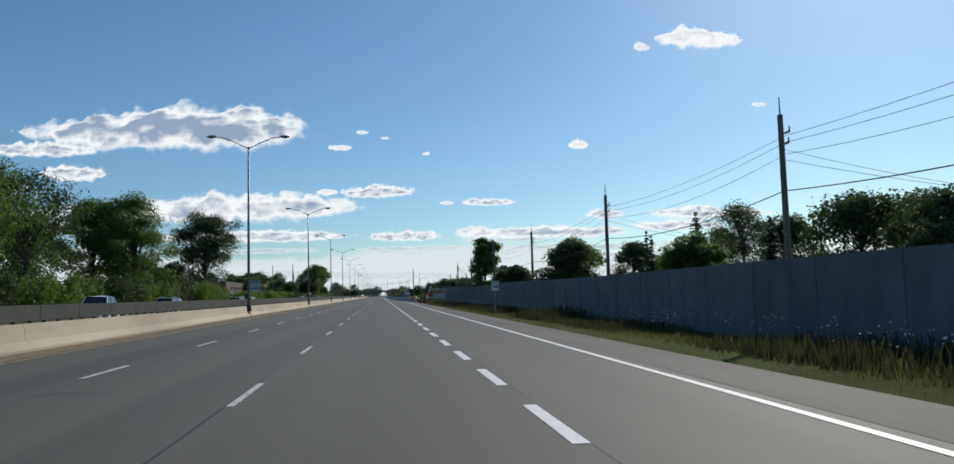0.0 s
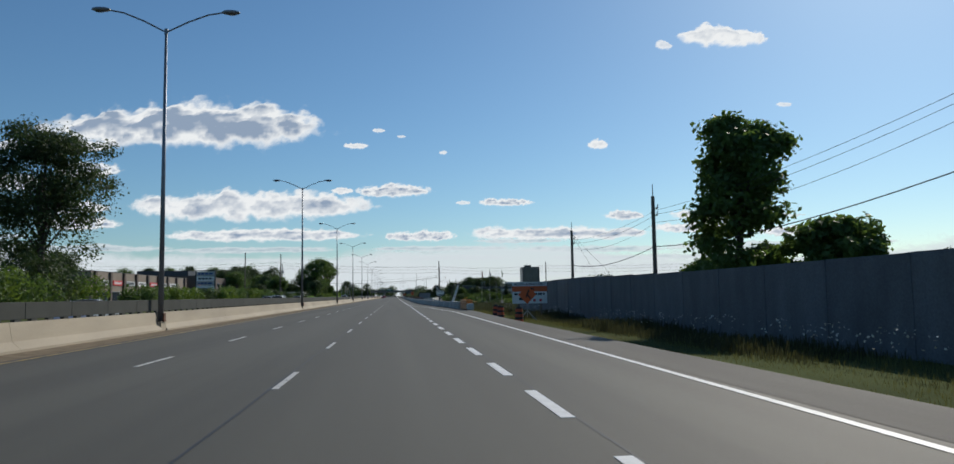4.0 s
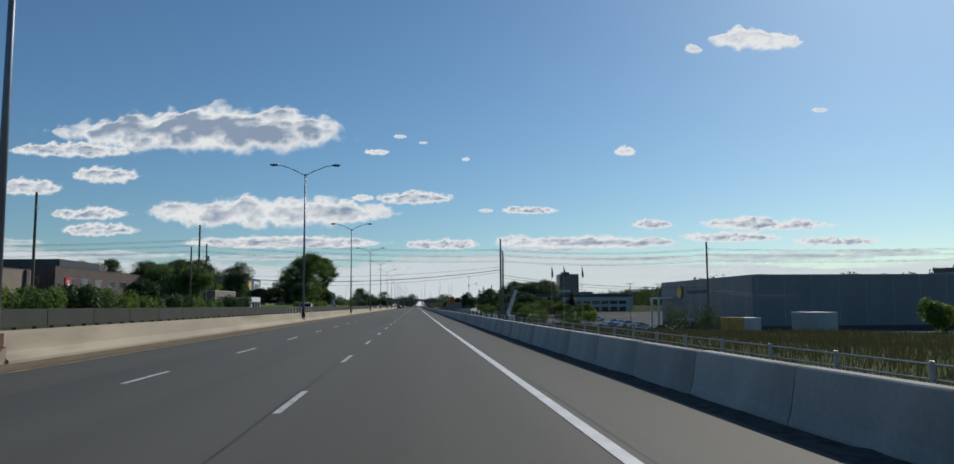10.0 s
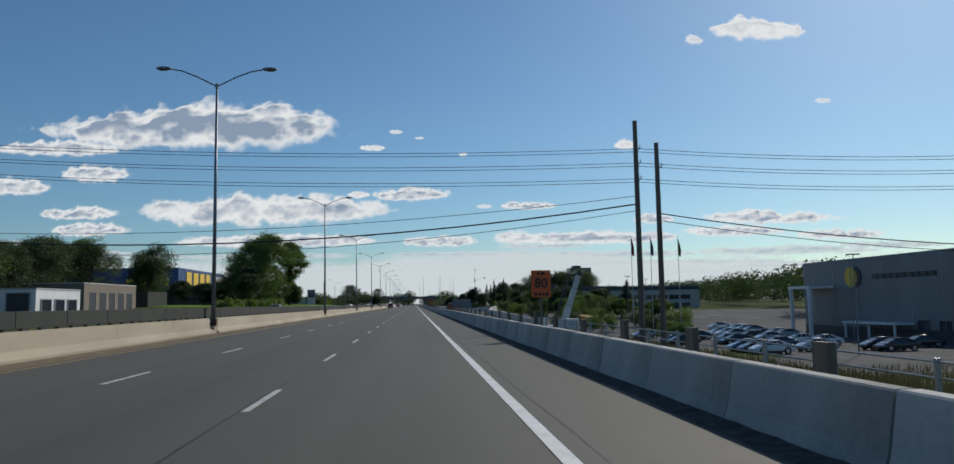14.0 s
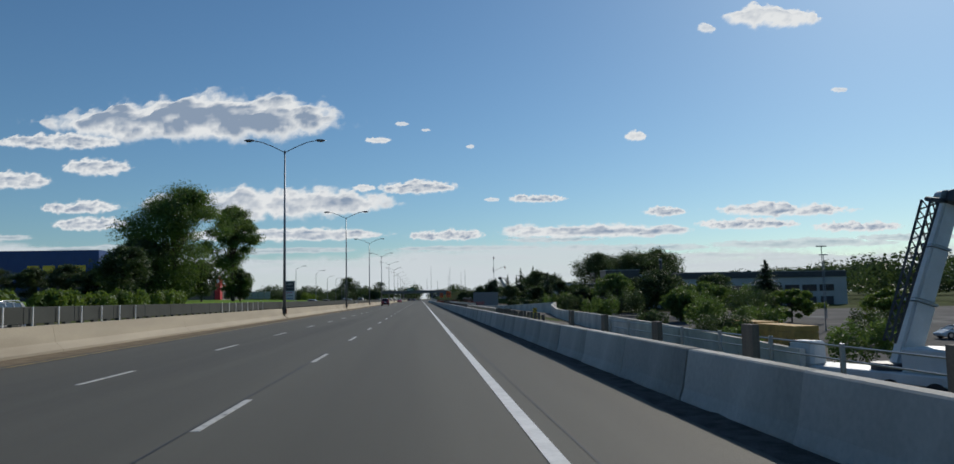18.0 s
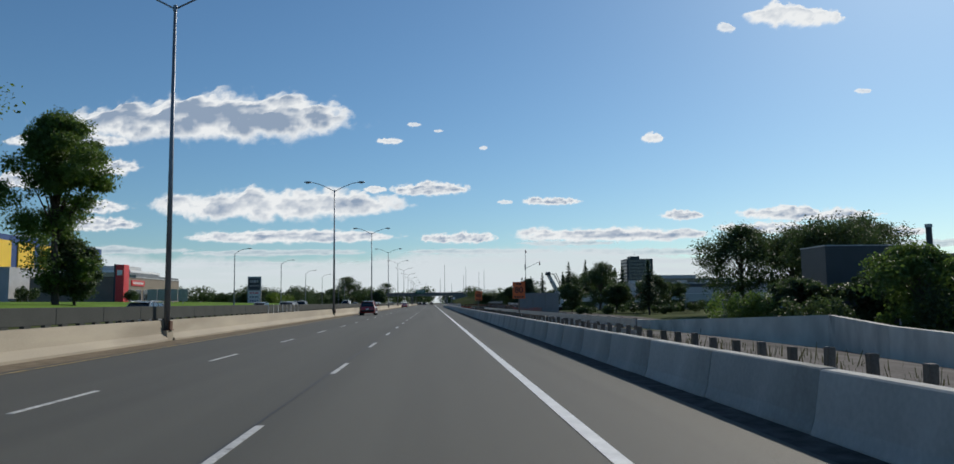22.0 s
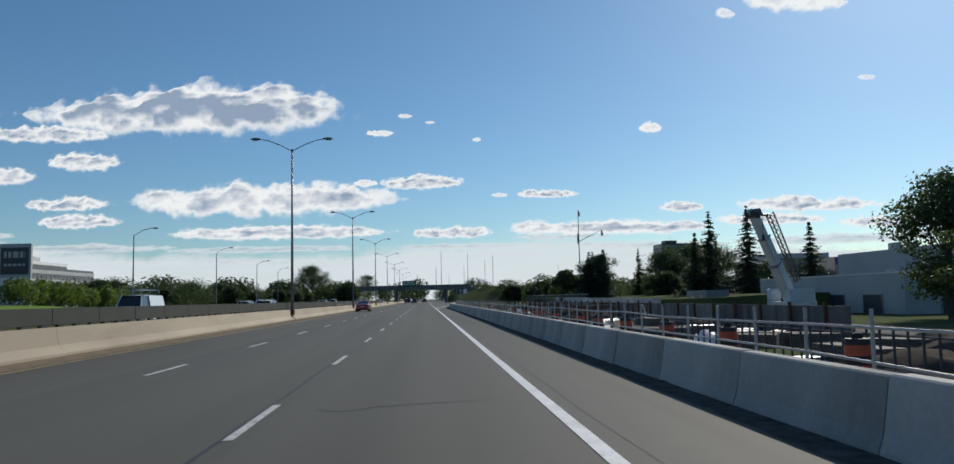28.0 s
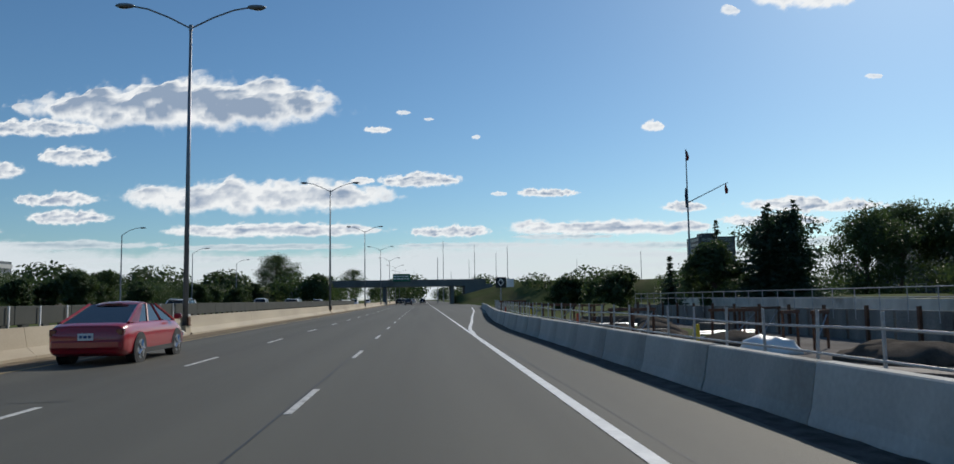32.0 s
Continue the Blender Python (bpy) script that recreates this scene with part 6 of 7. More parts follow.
for i, (x, y, top, w, m) in enumerate([
        (-35.4, 158.7, 19.2, 14.5, LEAF_DARK), (-38.0, 124.6, 18.6, 13.0, LEAF), (-46.0, 128.0, 18.0, 12.0, LEAF), (-40.0, 92.0, 16.5, 13.0, LEAF_DARK), (-38.0, 76.0, 15.5, 12.0, LEAF),
        (-50.0, 112.0, 14.0, 11.0, LEAF_DARK), (-47.0, 104.0, 12.0, 10.0, LEAF), (-43.0, 142.0, 9.0, 9.0, LEAF_DARK), (-37.0, 140.0, 8.0, 7.0, LEAF_DARK), (-44.0, 60.0, 15.0, 12.0, LEAF),
        (-43.5, 500.0, 21.7, 19.0, LEAF), (-39.6, 527.0, 22.2, 11.5, LEAF), (-74.0, 440, 16.0, 12.0, LEAF_DARK), (-84.0, 441, 15.6, 12.0, LEAF), (-94.0, 440, 16.2, 12.0, LEAF_DARK), (-104.0, 442, 15.8, 12.0, LEAF), (-114.0, 440, 16.0, 12.0, LEAF_DARK), (-124.0, 441, 16.0, 12.0, LEAF), (-60.0, 526, 9.6, 9.0, LEAF_DARK), (-67.0, 528, 9.0, 9.0, LEAF_DARK), (-74.0, 527, 9.8, 9.0, LEAF_DARK), (-82.0, 528, 9.2, 9.0, LEAF_DARK), (-90.0, 527, 9.6, 10.0, LEAF_DARK), (-46.0, 494.0, 12.0, 10.0, LEAF_DARK), (-40.0, 505.0, 9.0, 7.0, LEAF_DARK), (-52.0, 508.0, 14.0, 9.0, LEAF_DARK), (-49.0, 497.0, 10.0, 9.0, LEAF_DARK), (-45.0, 512.0, 9.0, 8.0, LEAF_DARK), (-57.0, 500.0, 7.5, 9.0, LEAF_DARK), (-62.0, 462.0, 16.5, 12.0, LEAF_DARK), (-59.5, 455.0, 13.5, 9.0, LEAF_DARK), (-38.5, 529.0, 8.5, 7.0, LEAF_DARK),
        (-69.0, 424.0, 15.0, 11.0, LEAF_DARK), (-66.0, 399.0, 12.5, 9.0, LEAF_DARK), (-71.0, 446.0, 17.0, 12.0, LEAF), (-73.0, 416.0, 13.5, 9.0, LEAF_DARK), (-71.0, 436.0, 15.0, 10.0, LEAF_DARK),
        (-39.0, 330.0, 8.2, 7.0, LEAF), (-44.0, 345.0, 9.0, 8.0, LEAF_DARK), (-48.0, 360.0, 9.5, 9.0, LEAF), (-42.0, 318.0, 5.5, 6.0, LEAF_DARK), (-66.0, 410.0, 12.5, 10.0, LEAF_DARK),
        (-51.7, 926.0, 18.2, 17.0, LEAF_DARK), (-34.4, 1034.0, 16.8, 16.0, LEAF_DARK), (-41.0, 470.0, 9.5, 7.0, LEAF_DARK), (-70.0, 245.0, 12.0, 9.0, LEAF_DARK), (-92.0, 255.0, 14.0, 9.0, LEAF_DARK), (-72.0, 406.0, 13.5, 11.0, LEAF_DARK), (-64.0, 394.0, 12.0, 10.0, LEAF), (-66.0, 440.0, 15.0, 12.0, LEAF_DARK), (-70.0, 428.0, 15.0, 12.0, LEAF_DARK), (-64.0, 220.0, 11.0, 10.0, LEAF_DARK), (-60.0, 190.0, 12.0, 11.0, LEAF), (-52.0, 170.0, 12.0, 10.0, LEAF_DARK)]):
    z = ground_z(x, y)
    broadleaf(x, y, z, top - z, w, 500 + i, m, ("tall leafy tree with bright backlit crown beside the opposite lanes" if m is LEAF else "dark spreading deciduous tree beside the opposite lanes"),
              bare=0.12 if top < 17 else 0.05, leaves=15000 if top > 20 else (9000 if top > 17 else 3200), leaf=0.20, open_=1.0 if top > 15 else 0.3)
conifer(-45.0, 352.0, 0.2, 10.5, 4.0, 540, "dark narrow spruce in a clump of trees")
conifer(-55.0, 384.0, 0.3, 9.0, 4.0, 541, "dark narrow spruce in a clump of trees")
conifer(-52.0, 366.0, 0.3, 10.0, 4.5, 542, "dark narrow spruce in a clump of trees")
rnd = random.Random(61)
for i in range(34):
    y = 60 + i * 9.6 + rnd.uniform(-2, 2)
    if 336 < y < 412:
        continue
    x = rnd.uniform(-34, -30.5)
    h = rnd.uniform(2.2, 3.6) + (1.2 if 60 < y < 170 else 0)
    shrub(x, y, ground_z(x, y), 4.5, 9.5, h, 560 + i, (LEAF, LEAF_DARK, LEAF_LIGHT)[i % 3], "overgrown leafy roadside shrub", leaves=3600, leaf=0.15)
hedge_y = [416 + 8 * k for k in range(7)]
for i, y in enumerate(hedge_y):
    shrub(-32.5, y, ground_z(-32.5, y) - 0.2, 2.6, 8.6, 2.6, 620 + i, LEAF_LIGHT, "bright vine-covered hedge beside the road", leaves=2200, name="hedge", leaf=0.2)
for i in range(5):
    y = 655 + 6 * i
    shrub(-44.0, y, ground_z(-44, y), 3.0, 6.5, 3.2, 640 + i, LEAF_LIGHT, "bright green clipped hedge by the pylon sign", leaves=1400, name="hedge")
rnd = random.Random(71)
for i in range(44):
    y = 705 + (i % 22) * 8
    x = (-31 - 0.09 * max(0, 850 - y) if i < 22 else -50) - 6 - rnd.uniform(0, 10 if i < 22 else 30)
    h = rnd.uniform(3.4, 5.9)
    broadleaf(x, y, ground_z(x, y), h, h * rnd.uniform(0.9, 1.4), 660 + i, LEAF_DARK, "dark green roadside tree in a continuous belt", bare=0.04, leaves=2600, leaf=0.18, group="trees in a roadside belt")
for i, (x, y) in enumerate(((-60, 560), (-56, 588), (-52, 640), (-58, 652), (-54, 628))):
    shrub(x, y, ground_z(x, y), 3.5, 3.5, 2.2, 700 + i, LEAF_DARK, "rounded dark shrub on the lawn", leaves=900)

# shopping strip
mall = building("strip_mall", -98, -70, 262, 342, 0.2, 8.3, BEIGE, "low brown and grey strip mall with sign bands", rim=CHARCOAL)
for k in range(9):
    face_plate(mall, "e", "pilaster", -38 + k * 9.4, 4.05, 1.1, 8.1, BROWN_CLAD, 0.5)
openings(mall, "e", 9, 1.9, 6.6, 2.8, lo=0.03, hi=0.97)
for k, (c, col) in enumerate(((-33, PALE), (-23.5, RED_SIGN), (-14, PALE), (-5, WHITE), (5, RED_SIGN), (14.5, PALE), (24, WHITE))):
    pl = face_plate(mall, "e", "sign_band", c, 5.5, 6.2, 1.2, col, 0.2, "shop sign band")
    bm = bmesh.new()
    for j in range(6):
        box(bm, 14.22, c - 2.2 + j * 0.85, 5.5, 0.03, 0.55, 0.6)
    part("lettering", bm, (WHITE, CHARCOAL)[col is not RED_SIGN], pl)
for k in range(4):
    part("roof_unit", boxed(2 * (k % 2), -30 + k * 20, 8.3, 2.4, 2.4, 1.0), STEEL, mall)
mall2 = building("brown_office_block", -96, -68, 346, 392, 0.2, 9.3, BROWN_CLAD, "brown flat-roofed office block with dark windows", rim=CHARCOAL)
openings(mall2, "e", 6, 6.3, 3.6, 1.5)
openings(mall2, "e", 6, 2.2, 3.6, 2.2)
openings(mall2, "s", 4, 6.3, 3.6, 1.5)
part("upper_storey", boxed(-2, 4, 10.4, 18, 20, 2.3), CHARCOAL, mall2)
face_plate(mall2, "e", "round_sign", -18, 5.6, 2.2, 3.0, RED_SIGN, 0.2, "red and white shop sign")
face_plate(mall2, "e", "round_sign", -18, 5.6, 1.0, 1.8, WHITE, 0.24)
hut = building("white_kiosk", -37.2, -31.5, 345.5, 354, 0.1, 3.2, WHITE, "small white flat-roofed kiosk with curved canopy", rim=PALE)
openings(hut, "s", 1, 1.5, 1.9, 2.6, lo=0.55, hi=0.95, pane=CHARCOAL, name="doorway")
openings(hut, "e", 3, 1.6, 1.8, 1.3)
arch = building("beige_shop", -66, -55.5, 412, 436, 0.3, 5.9, BEIGE, "beige shop with tall dark doorways", rim=WHITE)
openings(arch, "e", 5, 2.3, 2.4, 3.6, pane=CHARCOAL)
openings(arch, "s", 2, 2.3, 2.4, 3.4, pane=CHARCOAL)
grey_box = building("grey_store", -66, -54.5, 440, 452, 0.3, 4.9, SCREEN, "plain grey windowless storage building")

py = thing("pylon_sign", -38.4, 237.5, 0.2, "tall framed pylon sign with stacked shop panels", "sign")
for px in (-1.9, 1.9):
    part("post", boxed(px, 0, 3.5, 0.22, 0.22, 7.0), CHARCOAL, py)
for k, (zz, hh, m) in enumerate(((6.3, 0.9, PALE), (5.3, 0.9, WHITE), (4.35, 0.85, PALE), (3.1, 1.5, WHITE), (1.9, 0.7, PALE))):
    p = part("panel", boxed(0, 0, zz, 3.5, 0.25, hh), m, py)
    bm = bmesh.new()
    bars(bm, -1.4, 1.4, zz, hh * 0.4, -0.13, 0.5, 80 + k)
    part("lettering", bm, CHARCOAL if k % 2 else BLUE_CLAD, p)
part("header", boxed(0, 0, 6.95, 4.05, 0.3, 0.16), CHARCOAL, py)

# big blue and yellow store
blue = building("blue_store", -170, -94.5, 592, 666, 1.8, 17.6, BLUE_CLAD, "huge windowless navy blue store with yellow sign letters", rim=BLUE_CLAD)
for k in range(4):
    face_plate(blue, "s", "sign_block", 19.2 + k * 4.4, 9.8, 3.3, 3.3, YELLOW_CLAD, 0.3, "yellow sign block")
    face_plate(blue, "e", "sign_block", -23.0 + k * 9.8, 11.4, 6.8, 6.4, YELLOW_CLAD, 0.3, "yellow sign block")
for k in range(16):
    face_plate(blue, "s", "cladding_seam", -34 + k * 4.6, 7.9, 0.08, 15.4, BLUE_CLAD, 0.05)
for k in range(15):
    face_plate(blue, "e", "cladding_seam", -33.5 + k * 4.7, 7.9, 0.08, 15.4, BLUE_CLAD, 0.05)
face_plate(blue, "s", "dock_band", 0, 2.2, 60, 4.2, CHARCOAL, 0.12)
poster = face_plate(blue, "e", "poster", 25, 11.0, 15, 7, WHITE, 0.14, "pale wall poster")
part("poster_picture", boxed(37.92, 25, 10.6, 0.06, 11.5, 4.4), BEIGE, poster)
annex_l = building("pale_store_annex", -94.2, -84, 600, 626, 1.8, 9.4, PALE, "plain pale annex block against the blue store", rim=PALE)
openings(annex_l, "e", 3, 2.2, 3.0, 2.6, pane=CHARCOAL, name="bay_window")
bank = building("brown_bank_building", -80, -62, 600, 634, 1.8, 7.2, BEIGE, "low beige building with red bank signs", rim=BROWN_CLAD)
face_plate(bank, "e", "sign", -9, 4.4, 7, 1.2, RED_SIGN, 0.15, "red sign band")
bm = bmesh.new()
for j in range(6):
    box(bm, 9.17, -11.4 + j * 0.95, 4.4, 0.03, 0.6, 0.5)
part("lettering", bm, WHITE, bank)
openings(bank, "e", 7, 1.9, 3.0, 2.2)
rt = thing("red_sign_tower", -61.2, 598.0, 1.8, "slim bright red sign tower with dark edge", "sign")
part("tower", boxed(0, 0, 3.9, 1.6, 2.6, 7.8, bevel=0.05), RED_SIGN, rt)
part("edge", boxed(-0.95, 0, 3.9, 0.3, 2.7, 8.0), CHARCOAL, rt)
part("emblem", boxed(0, -1.32, 6.2, 1.0, 0.06, 1.0), WHITE, rt)
tan_b = building("tan_warehouse", -84, -66, 536, 560, 1.7, 8.6, BEIGE, "pale tan warehouse behind the tall trees", rim=BROWN_CLAD)
openings(tan_b, "e", 4, 2.4, 3.0, 2.6, pane=CHARCOAL)

office = building("stepped_white_office", -228, -180, 915, 992, 0, 20.5, FACADE_GLASS, "stepped office building with white and dark horizontal bands", category="office building")
for f in range(5):
    zz = 1.6 + f * 4.2
    part("white_band", boxed(0, 0, zz, 48.6, 77.6, 1.7), PALE, office)
part("upper_storey", boxed(-4, 6, 22.4, 34, 52, 3.8), FACADE_GLASS, office)
part("white_band", boxed(-4, 6, 23.6, 34.5, 52.5, 1.5), WHITE, office)
part("plant_room", boxed(-6, 8, 26.0, 20, 28, 3.4), PALE, office)
for f in range(4):
    openings(office, "s", 12, 3.8 + f * 4.2, 3.6, 1.8, lo=0.02, hi=0.98)
    openings(office, "e", 18, 3.8 + f * 4.2, 3.8, 1.8, lo=0.02, hi=0.98)
brick = building("low_brick_store", -98, -76, 790, 840, 0.2, 5.4, BROWN_CLAD, "low brown brick store behind trees", rim=CHARCOAL)
openings(brick, "e", 6, 2.4, 3.0, 2.0)

py2 = thing("pylon_sign", -51.6, 668.3, 0.9, "white framed pylon sign with a dark upper panel", "sign")
part("frame", boxed(0, 0, 4.5, 3.9, 0.5, 8.4, bevel=0.06), PALE, py2)
p = part("panel", boxed(0, -0.27, 6.5, 3.4, 0.06, 3.4), CHARCOAL, py2, "dark upper panel")
bm = bmesh.new()
bars(bm, -1.3, 1.3, 7.3, 0.8, -0.31, 0.55, 91)
bars(bm, -1.3, 1.3, 6.0, 0.3, -0.31, 0.4, 92)
part("lettering", bm, PALE, p)
for k in range(3):
    p = part("panel", boxed(0, -0.27, 3.9 - k * 1.15, 3.4, 0.06, 1.0), WHITE, py2)
    bm = bmesh.new()
    bars(bm, -1.3, 1.3, 3.9 - k * 1.15, 0.35, -0.31, 0.5, 95 + k)
    part("lettering", bm, (RED_SIGN, CHARCOAL, BLUE_CLAD)[k], p)
ts = thing("traffic_board", -44.0, 575.0, 1.6, "row of grey blank sign boards seen from behind", "road sign")
for k in range(4):
    part("board", boxed(-3 + k * 1.7, 0, 1.6, 1.6, 0.05, 2.0), STEEL, ts)
    part("post", boxed(-3 + k * 1.7, 0.05, 0.9, 0.1, 0.1, 2.2), STEEL, ts)


def single_lamp(x, y, top):
    z = ground_z(x, y)
    e = thing("street_lamp", x, y, z, "grey steel single-arm street lamp beside the opposite road", "street lamp", "single-arm lamps")
    h = top - z
    part("pole", rodded((0, 0, 0), (0, 0, h - 0.9), 0.11, 0.06, n=10), POLE_STEEL, e)
    bm = bmesh.new()
    pipe(bm, [(0, 0, h - 0.95), (0.9, 0, h - 0.35), (1.7, 0, h - 0.08), (2.3, 0, h)], 0.04, 7)
    part("arm", bm, POLE_STEEL, e)
    bm = bmesh.new()
    bmesh.ops.create_uvsphere(bm, u_segments=10, v_segments=6, radius=1, matrix=pose(2.65, 0, h) @ Matrix.Diagonal((0.42, 0.18, 0.10, 1)))
    part("lamp_head", bm, POLE_STEEL, e)


for x, y, top in ((-35.2, 582, 11.5), (-35.2, 624, 11.8), (-36.6, 667, 11.2), (-38.1, 710.6, 11.7), (-39.3, 749.5, 11.3), (-42.0, 789, 11.3), (-44, 830, 11.4), (-45, 905, 11.4), (-46, 950, 11.4)):
    single_lamp(x, y, top)

# high line across the road
utility_pole(-37.1, 330, 15.5, 0.2, arms=((0.3, 1.6), (1.6, 1.6), (3.2, 1.4), (5.0, 1.2)), mast=False)
utility_pole(-36.1, 322, 11.1, 0.16, mast=False)
utility_pole(-37.5, 336, 12.7, 0.17, arms=((0.5, 0.8),), transformer=True, mast=False)
utility_pole(14.2, 323.7, 12.5, 0.19, arms=((1.0, 0.8), (1.9, 0.8), (2.9, 0.8)), mast=False)
utility_pole(14.1, 319.5, 10.2, 0.17, arms=((0.6, 0.6),), mast=False)
utility_pole(49.1, 321.4, 11.8, 0.19, arms=((0.4, 0.9), (1.3, 0.9), (2.2, 0.9)), mast=False)
utility_pole(118.0, 318.0, 13.0, 0.19, mast=False)
utility_pole(-38.0, 236.0 + 40, 13.0, 0.16, mast=False)
utility_pole(-78.0, 420.0, 14.0, 0.16, mast=False)
for z in (10.75, 10.55, 9.85, 9.65, 8.85, 8.65):
    wire([(-120, 345, z + 2.6), (-37.1, 330, z + 2.2), (14.3, 323.7, z), (49.1, 321.4, z - 0.1), (118, 318, z + 0.8)], 0.7, 0.016, "high-voltage line crossing over the highway")
wire([(-37.5, 336, 7.0), (14.3, 323.7, 7.3)], 1.5, 0.045, "thick black cable bundle sagging across the highway")
wire([(-37.5, 336, 7.4), (14.3, 323.7, 7.8)], 1.1, 0.018)
wire([(-37.5, 336, 6.3), (14.3, 323.7, 6.9)], 1.6, 0.018)
wire([(14.1, 319.5, 6.2), (49.1, 321.4, 4.2), (70, 330, 3.0)], 0.8, 0.03)
wire([(14.1, 319.5, 5.8), (49.1, 321.4, 3.8), (70, 330, 2.6)], 0.8, 0.02)
wire([(-37.5, 336, 7.2), (-78, 420, 7.0)], 1.0, 0.03)

# white marker posts on the median
dm = bpy.data.meshes.new("delineator")
b = boxed(0, 0, 0.28, 0.03, 0.04, 0.56)
b.to_mesh(dm)
b.free()
dm.materials.append(WHITE)
dl = thing("delineator_row", 0, 0, 0, "white marker posts standing behind the median barrier", "marker post", kind="structure")
for y0, n in ((262, 10), (372, 14), (406, 8), (496, 8), (664, 12)):
    for k in range(n):
        d = new("marker_post", dm)
        d.parent, d.location = dl, (-10.77, y0 + k * 1.6, 0.825)

# ---- distance: overpass, far masts, woods ----
BRIDGE = mat("dark_weathered_concrete", (0.17, 0.17, 0.165), 0.9, vary=0.2, scale=0.3)
ov = thing("overpass", 0, 870, 0, "concrete road overpass spanning the highway far ahead", "bridge")
part("deck", boxed(-8, 0, 5.7, 52, 12, 1.2), BRIDGE, ov)
part("parapet", boxed(-8, -6.05, 6.6, 52, 0.3, 0.8), BRIDGE, ov)
part("parapet", boxed(-8, 6.05, 6.6, 52, 0.3, 0.8), BRIDGE, ov)
for px in (-11, 8.5):
    part("pier", boxed(px, 0, 2.7, 1.0, 9, 5.7), BRIDGE, ov)
for px in (-33, 16):
    part("abutment", boxed(px, 0, 2.7, 8, 14, 5.8), BRIDGE, ov)
gs = part("road_sign", boxed(-6.0, -6.4, 7.6, 5.0, 0.2, 2.2), mat("green_sign", (0.01, 0.12, 0.06), 0.5, vary=0.1), ov, "green direction sign on the bridge")
bm = bmesh.new()
bars(bm, -8.2, -3.9, 8.0, 0.35, -6.52, 0.7, 99)
bars(bm, -8.2, -3.9, 7.3, 0.35, -6.52, 0.7, 98)
part("lettering", bm, WHITE, gs)
for sx, x0, x1, y0 in ((1, 9.5, 95, 852), (-1, -34, -120, 858)):
    bm = bmesh.new()
    rows = []
    for i in range(25):
        x = x0 + (x1 - x0) * i / 24
        top = 5.9 * min(1.0, 0.35 + i * 0.16) + 0.5 * noise.noise(Vector((x * 0.07, 3, 0)))
        rows.append([bm.verts.new((x, y0 + dy, -0.3 + (top + 0.3) * k)) for dy, k in ((-13, 0), (-7, 0.5 + 0.1 * noise.noise(Vector((x * 0.2, 0, 0)))), (-1, 1.0), (24, 1.0), (36, 0.0))])
    for a, b in zip(rows, rows[1:]):
        for j in range(4):
            bm.faces.new((a[j], b[j], b[j + 1], a[j + 1]))
    bm.faces.new(rows[0])
    bm.faces.new(rows[-1])
    bmesh.ops.recalc_face_normals(bm, faces=bm.faces)
    tagged(part("embankment", bm, GRASS, smooth=True), "grassy earth embankment leading up to the overpass", "embankment", kind="structure")
rnd = random.Random(81)
for k in range(10):
    x, y = rnd.uniform(-40, 110), rnd.uniform(900, 1150)
    e = thing("distant_mast", x, y, 0, "thin mast rising over the distant trees", "mast", "distant masts")
    part("mast", rodded((0, 0, 0), (0, 0, rnd.uniform(16, 30)), 0.22, 0.1, n=6), POLE_STEEL, e)
r = np.random.default_rng(91)
C, N, S = [], [], []


def woods(x0, y0, x1, y1, hmin, hmax, dens, deep, fine=1.0):
    L = math.hypot(x1 - x0, y1 - y0)
    n = int(L / 7)
    for i in range(n):
        f = r.random()
        cx, cy = x0 + (x1 - x0) * f + r.normal() * deep, y0 + (y1 - y0) * f + r.normal() * deep
        h = r.uniform(hmin, hmax)
        w = h * r.uniform(0.45, 0.8)
        m = int(dens * h * 2.4 / fine ** 1.7)
        d = r.normal(size=(m, 3))
        d /= np.linalg.norm(d, axis=1, keepdims=True)
        p = np.array([cx, cy, h * 0.52]) + d * np.array([w, w, h * 0.5]) * r.uniform(0.6, 1.05, (m, 1))
        p[:, 2] = np.maximum(p[:, 2], 0.2)
        C.append(p)
        N.append(d + r.normal(size=d.shape) * 0.5)
        S.append(r.uniform(0.6, 1.3, m) * h * 0.052 * fine)


woods(-40, 1290, 40, 1300, 10, 14, 30, 6)
woods(-700, 1180, -20, 1080, 8, 15, 19, 25)
woods(20, 1060, 800, 1180, 8, 15, 19, 25)
woods(-230, 60, -240, 880, 9, 16, 17, 14)
woods(-120, 960, -60, 760, 6, 9, 22, 12, 0.45)
woods(190, 120, 230, 1000, 9, 15, 34, 14)
woods(45, 800, 170, 900, 5, 9, 22, 10)
woods(18, 856, 30, 850, 6.5, 8.5, 60, 0.8)
woods(26, 858, 70, 830, 6, 9, 35, 4)
woods(18, 885, 70, 990, 6, 9, 26, 4)
woods(-36, 900, -60, 1060, 7, 10, 26, 4)
woods(-30, 855, -60, 845, 8, 11, 52, 2)
woods(-25, 856, -36, 850, 7.5, 9.5, 132, 0.8)
woods(-50, 850, -160, 830, 8, 12, 26, 6)
woods(50, 850, 150, 830, 6, 10, 26, 6)
woods(-48, 700, -56, 850, 4.2, 6.5, 30, 5, 0.45)
woods(-170, 420, -175, 700, 8, 13, 19, 8)
woods(110, 450, 150, 780, 8, 12, 17, 10)
tagged(quads("distant_woods", np.vstack(C), np.vstack(N), np.hstack(S), LEAF_DARK, seed=92), "dark green woods along the horizon", "woods", kind="stuff")


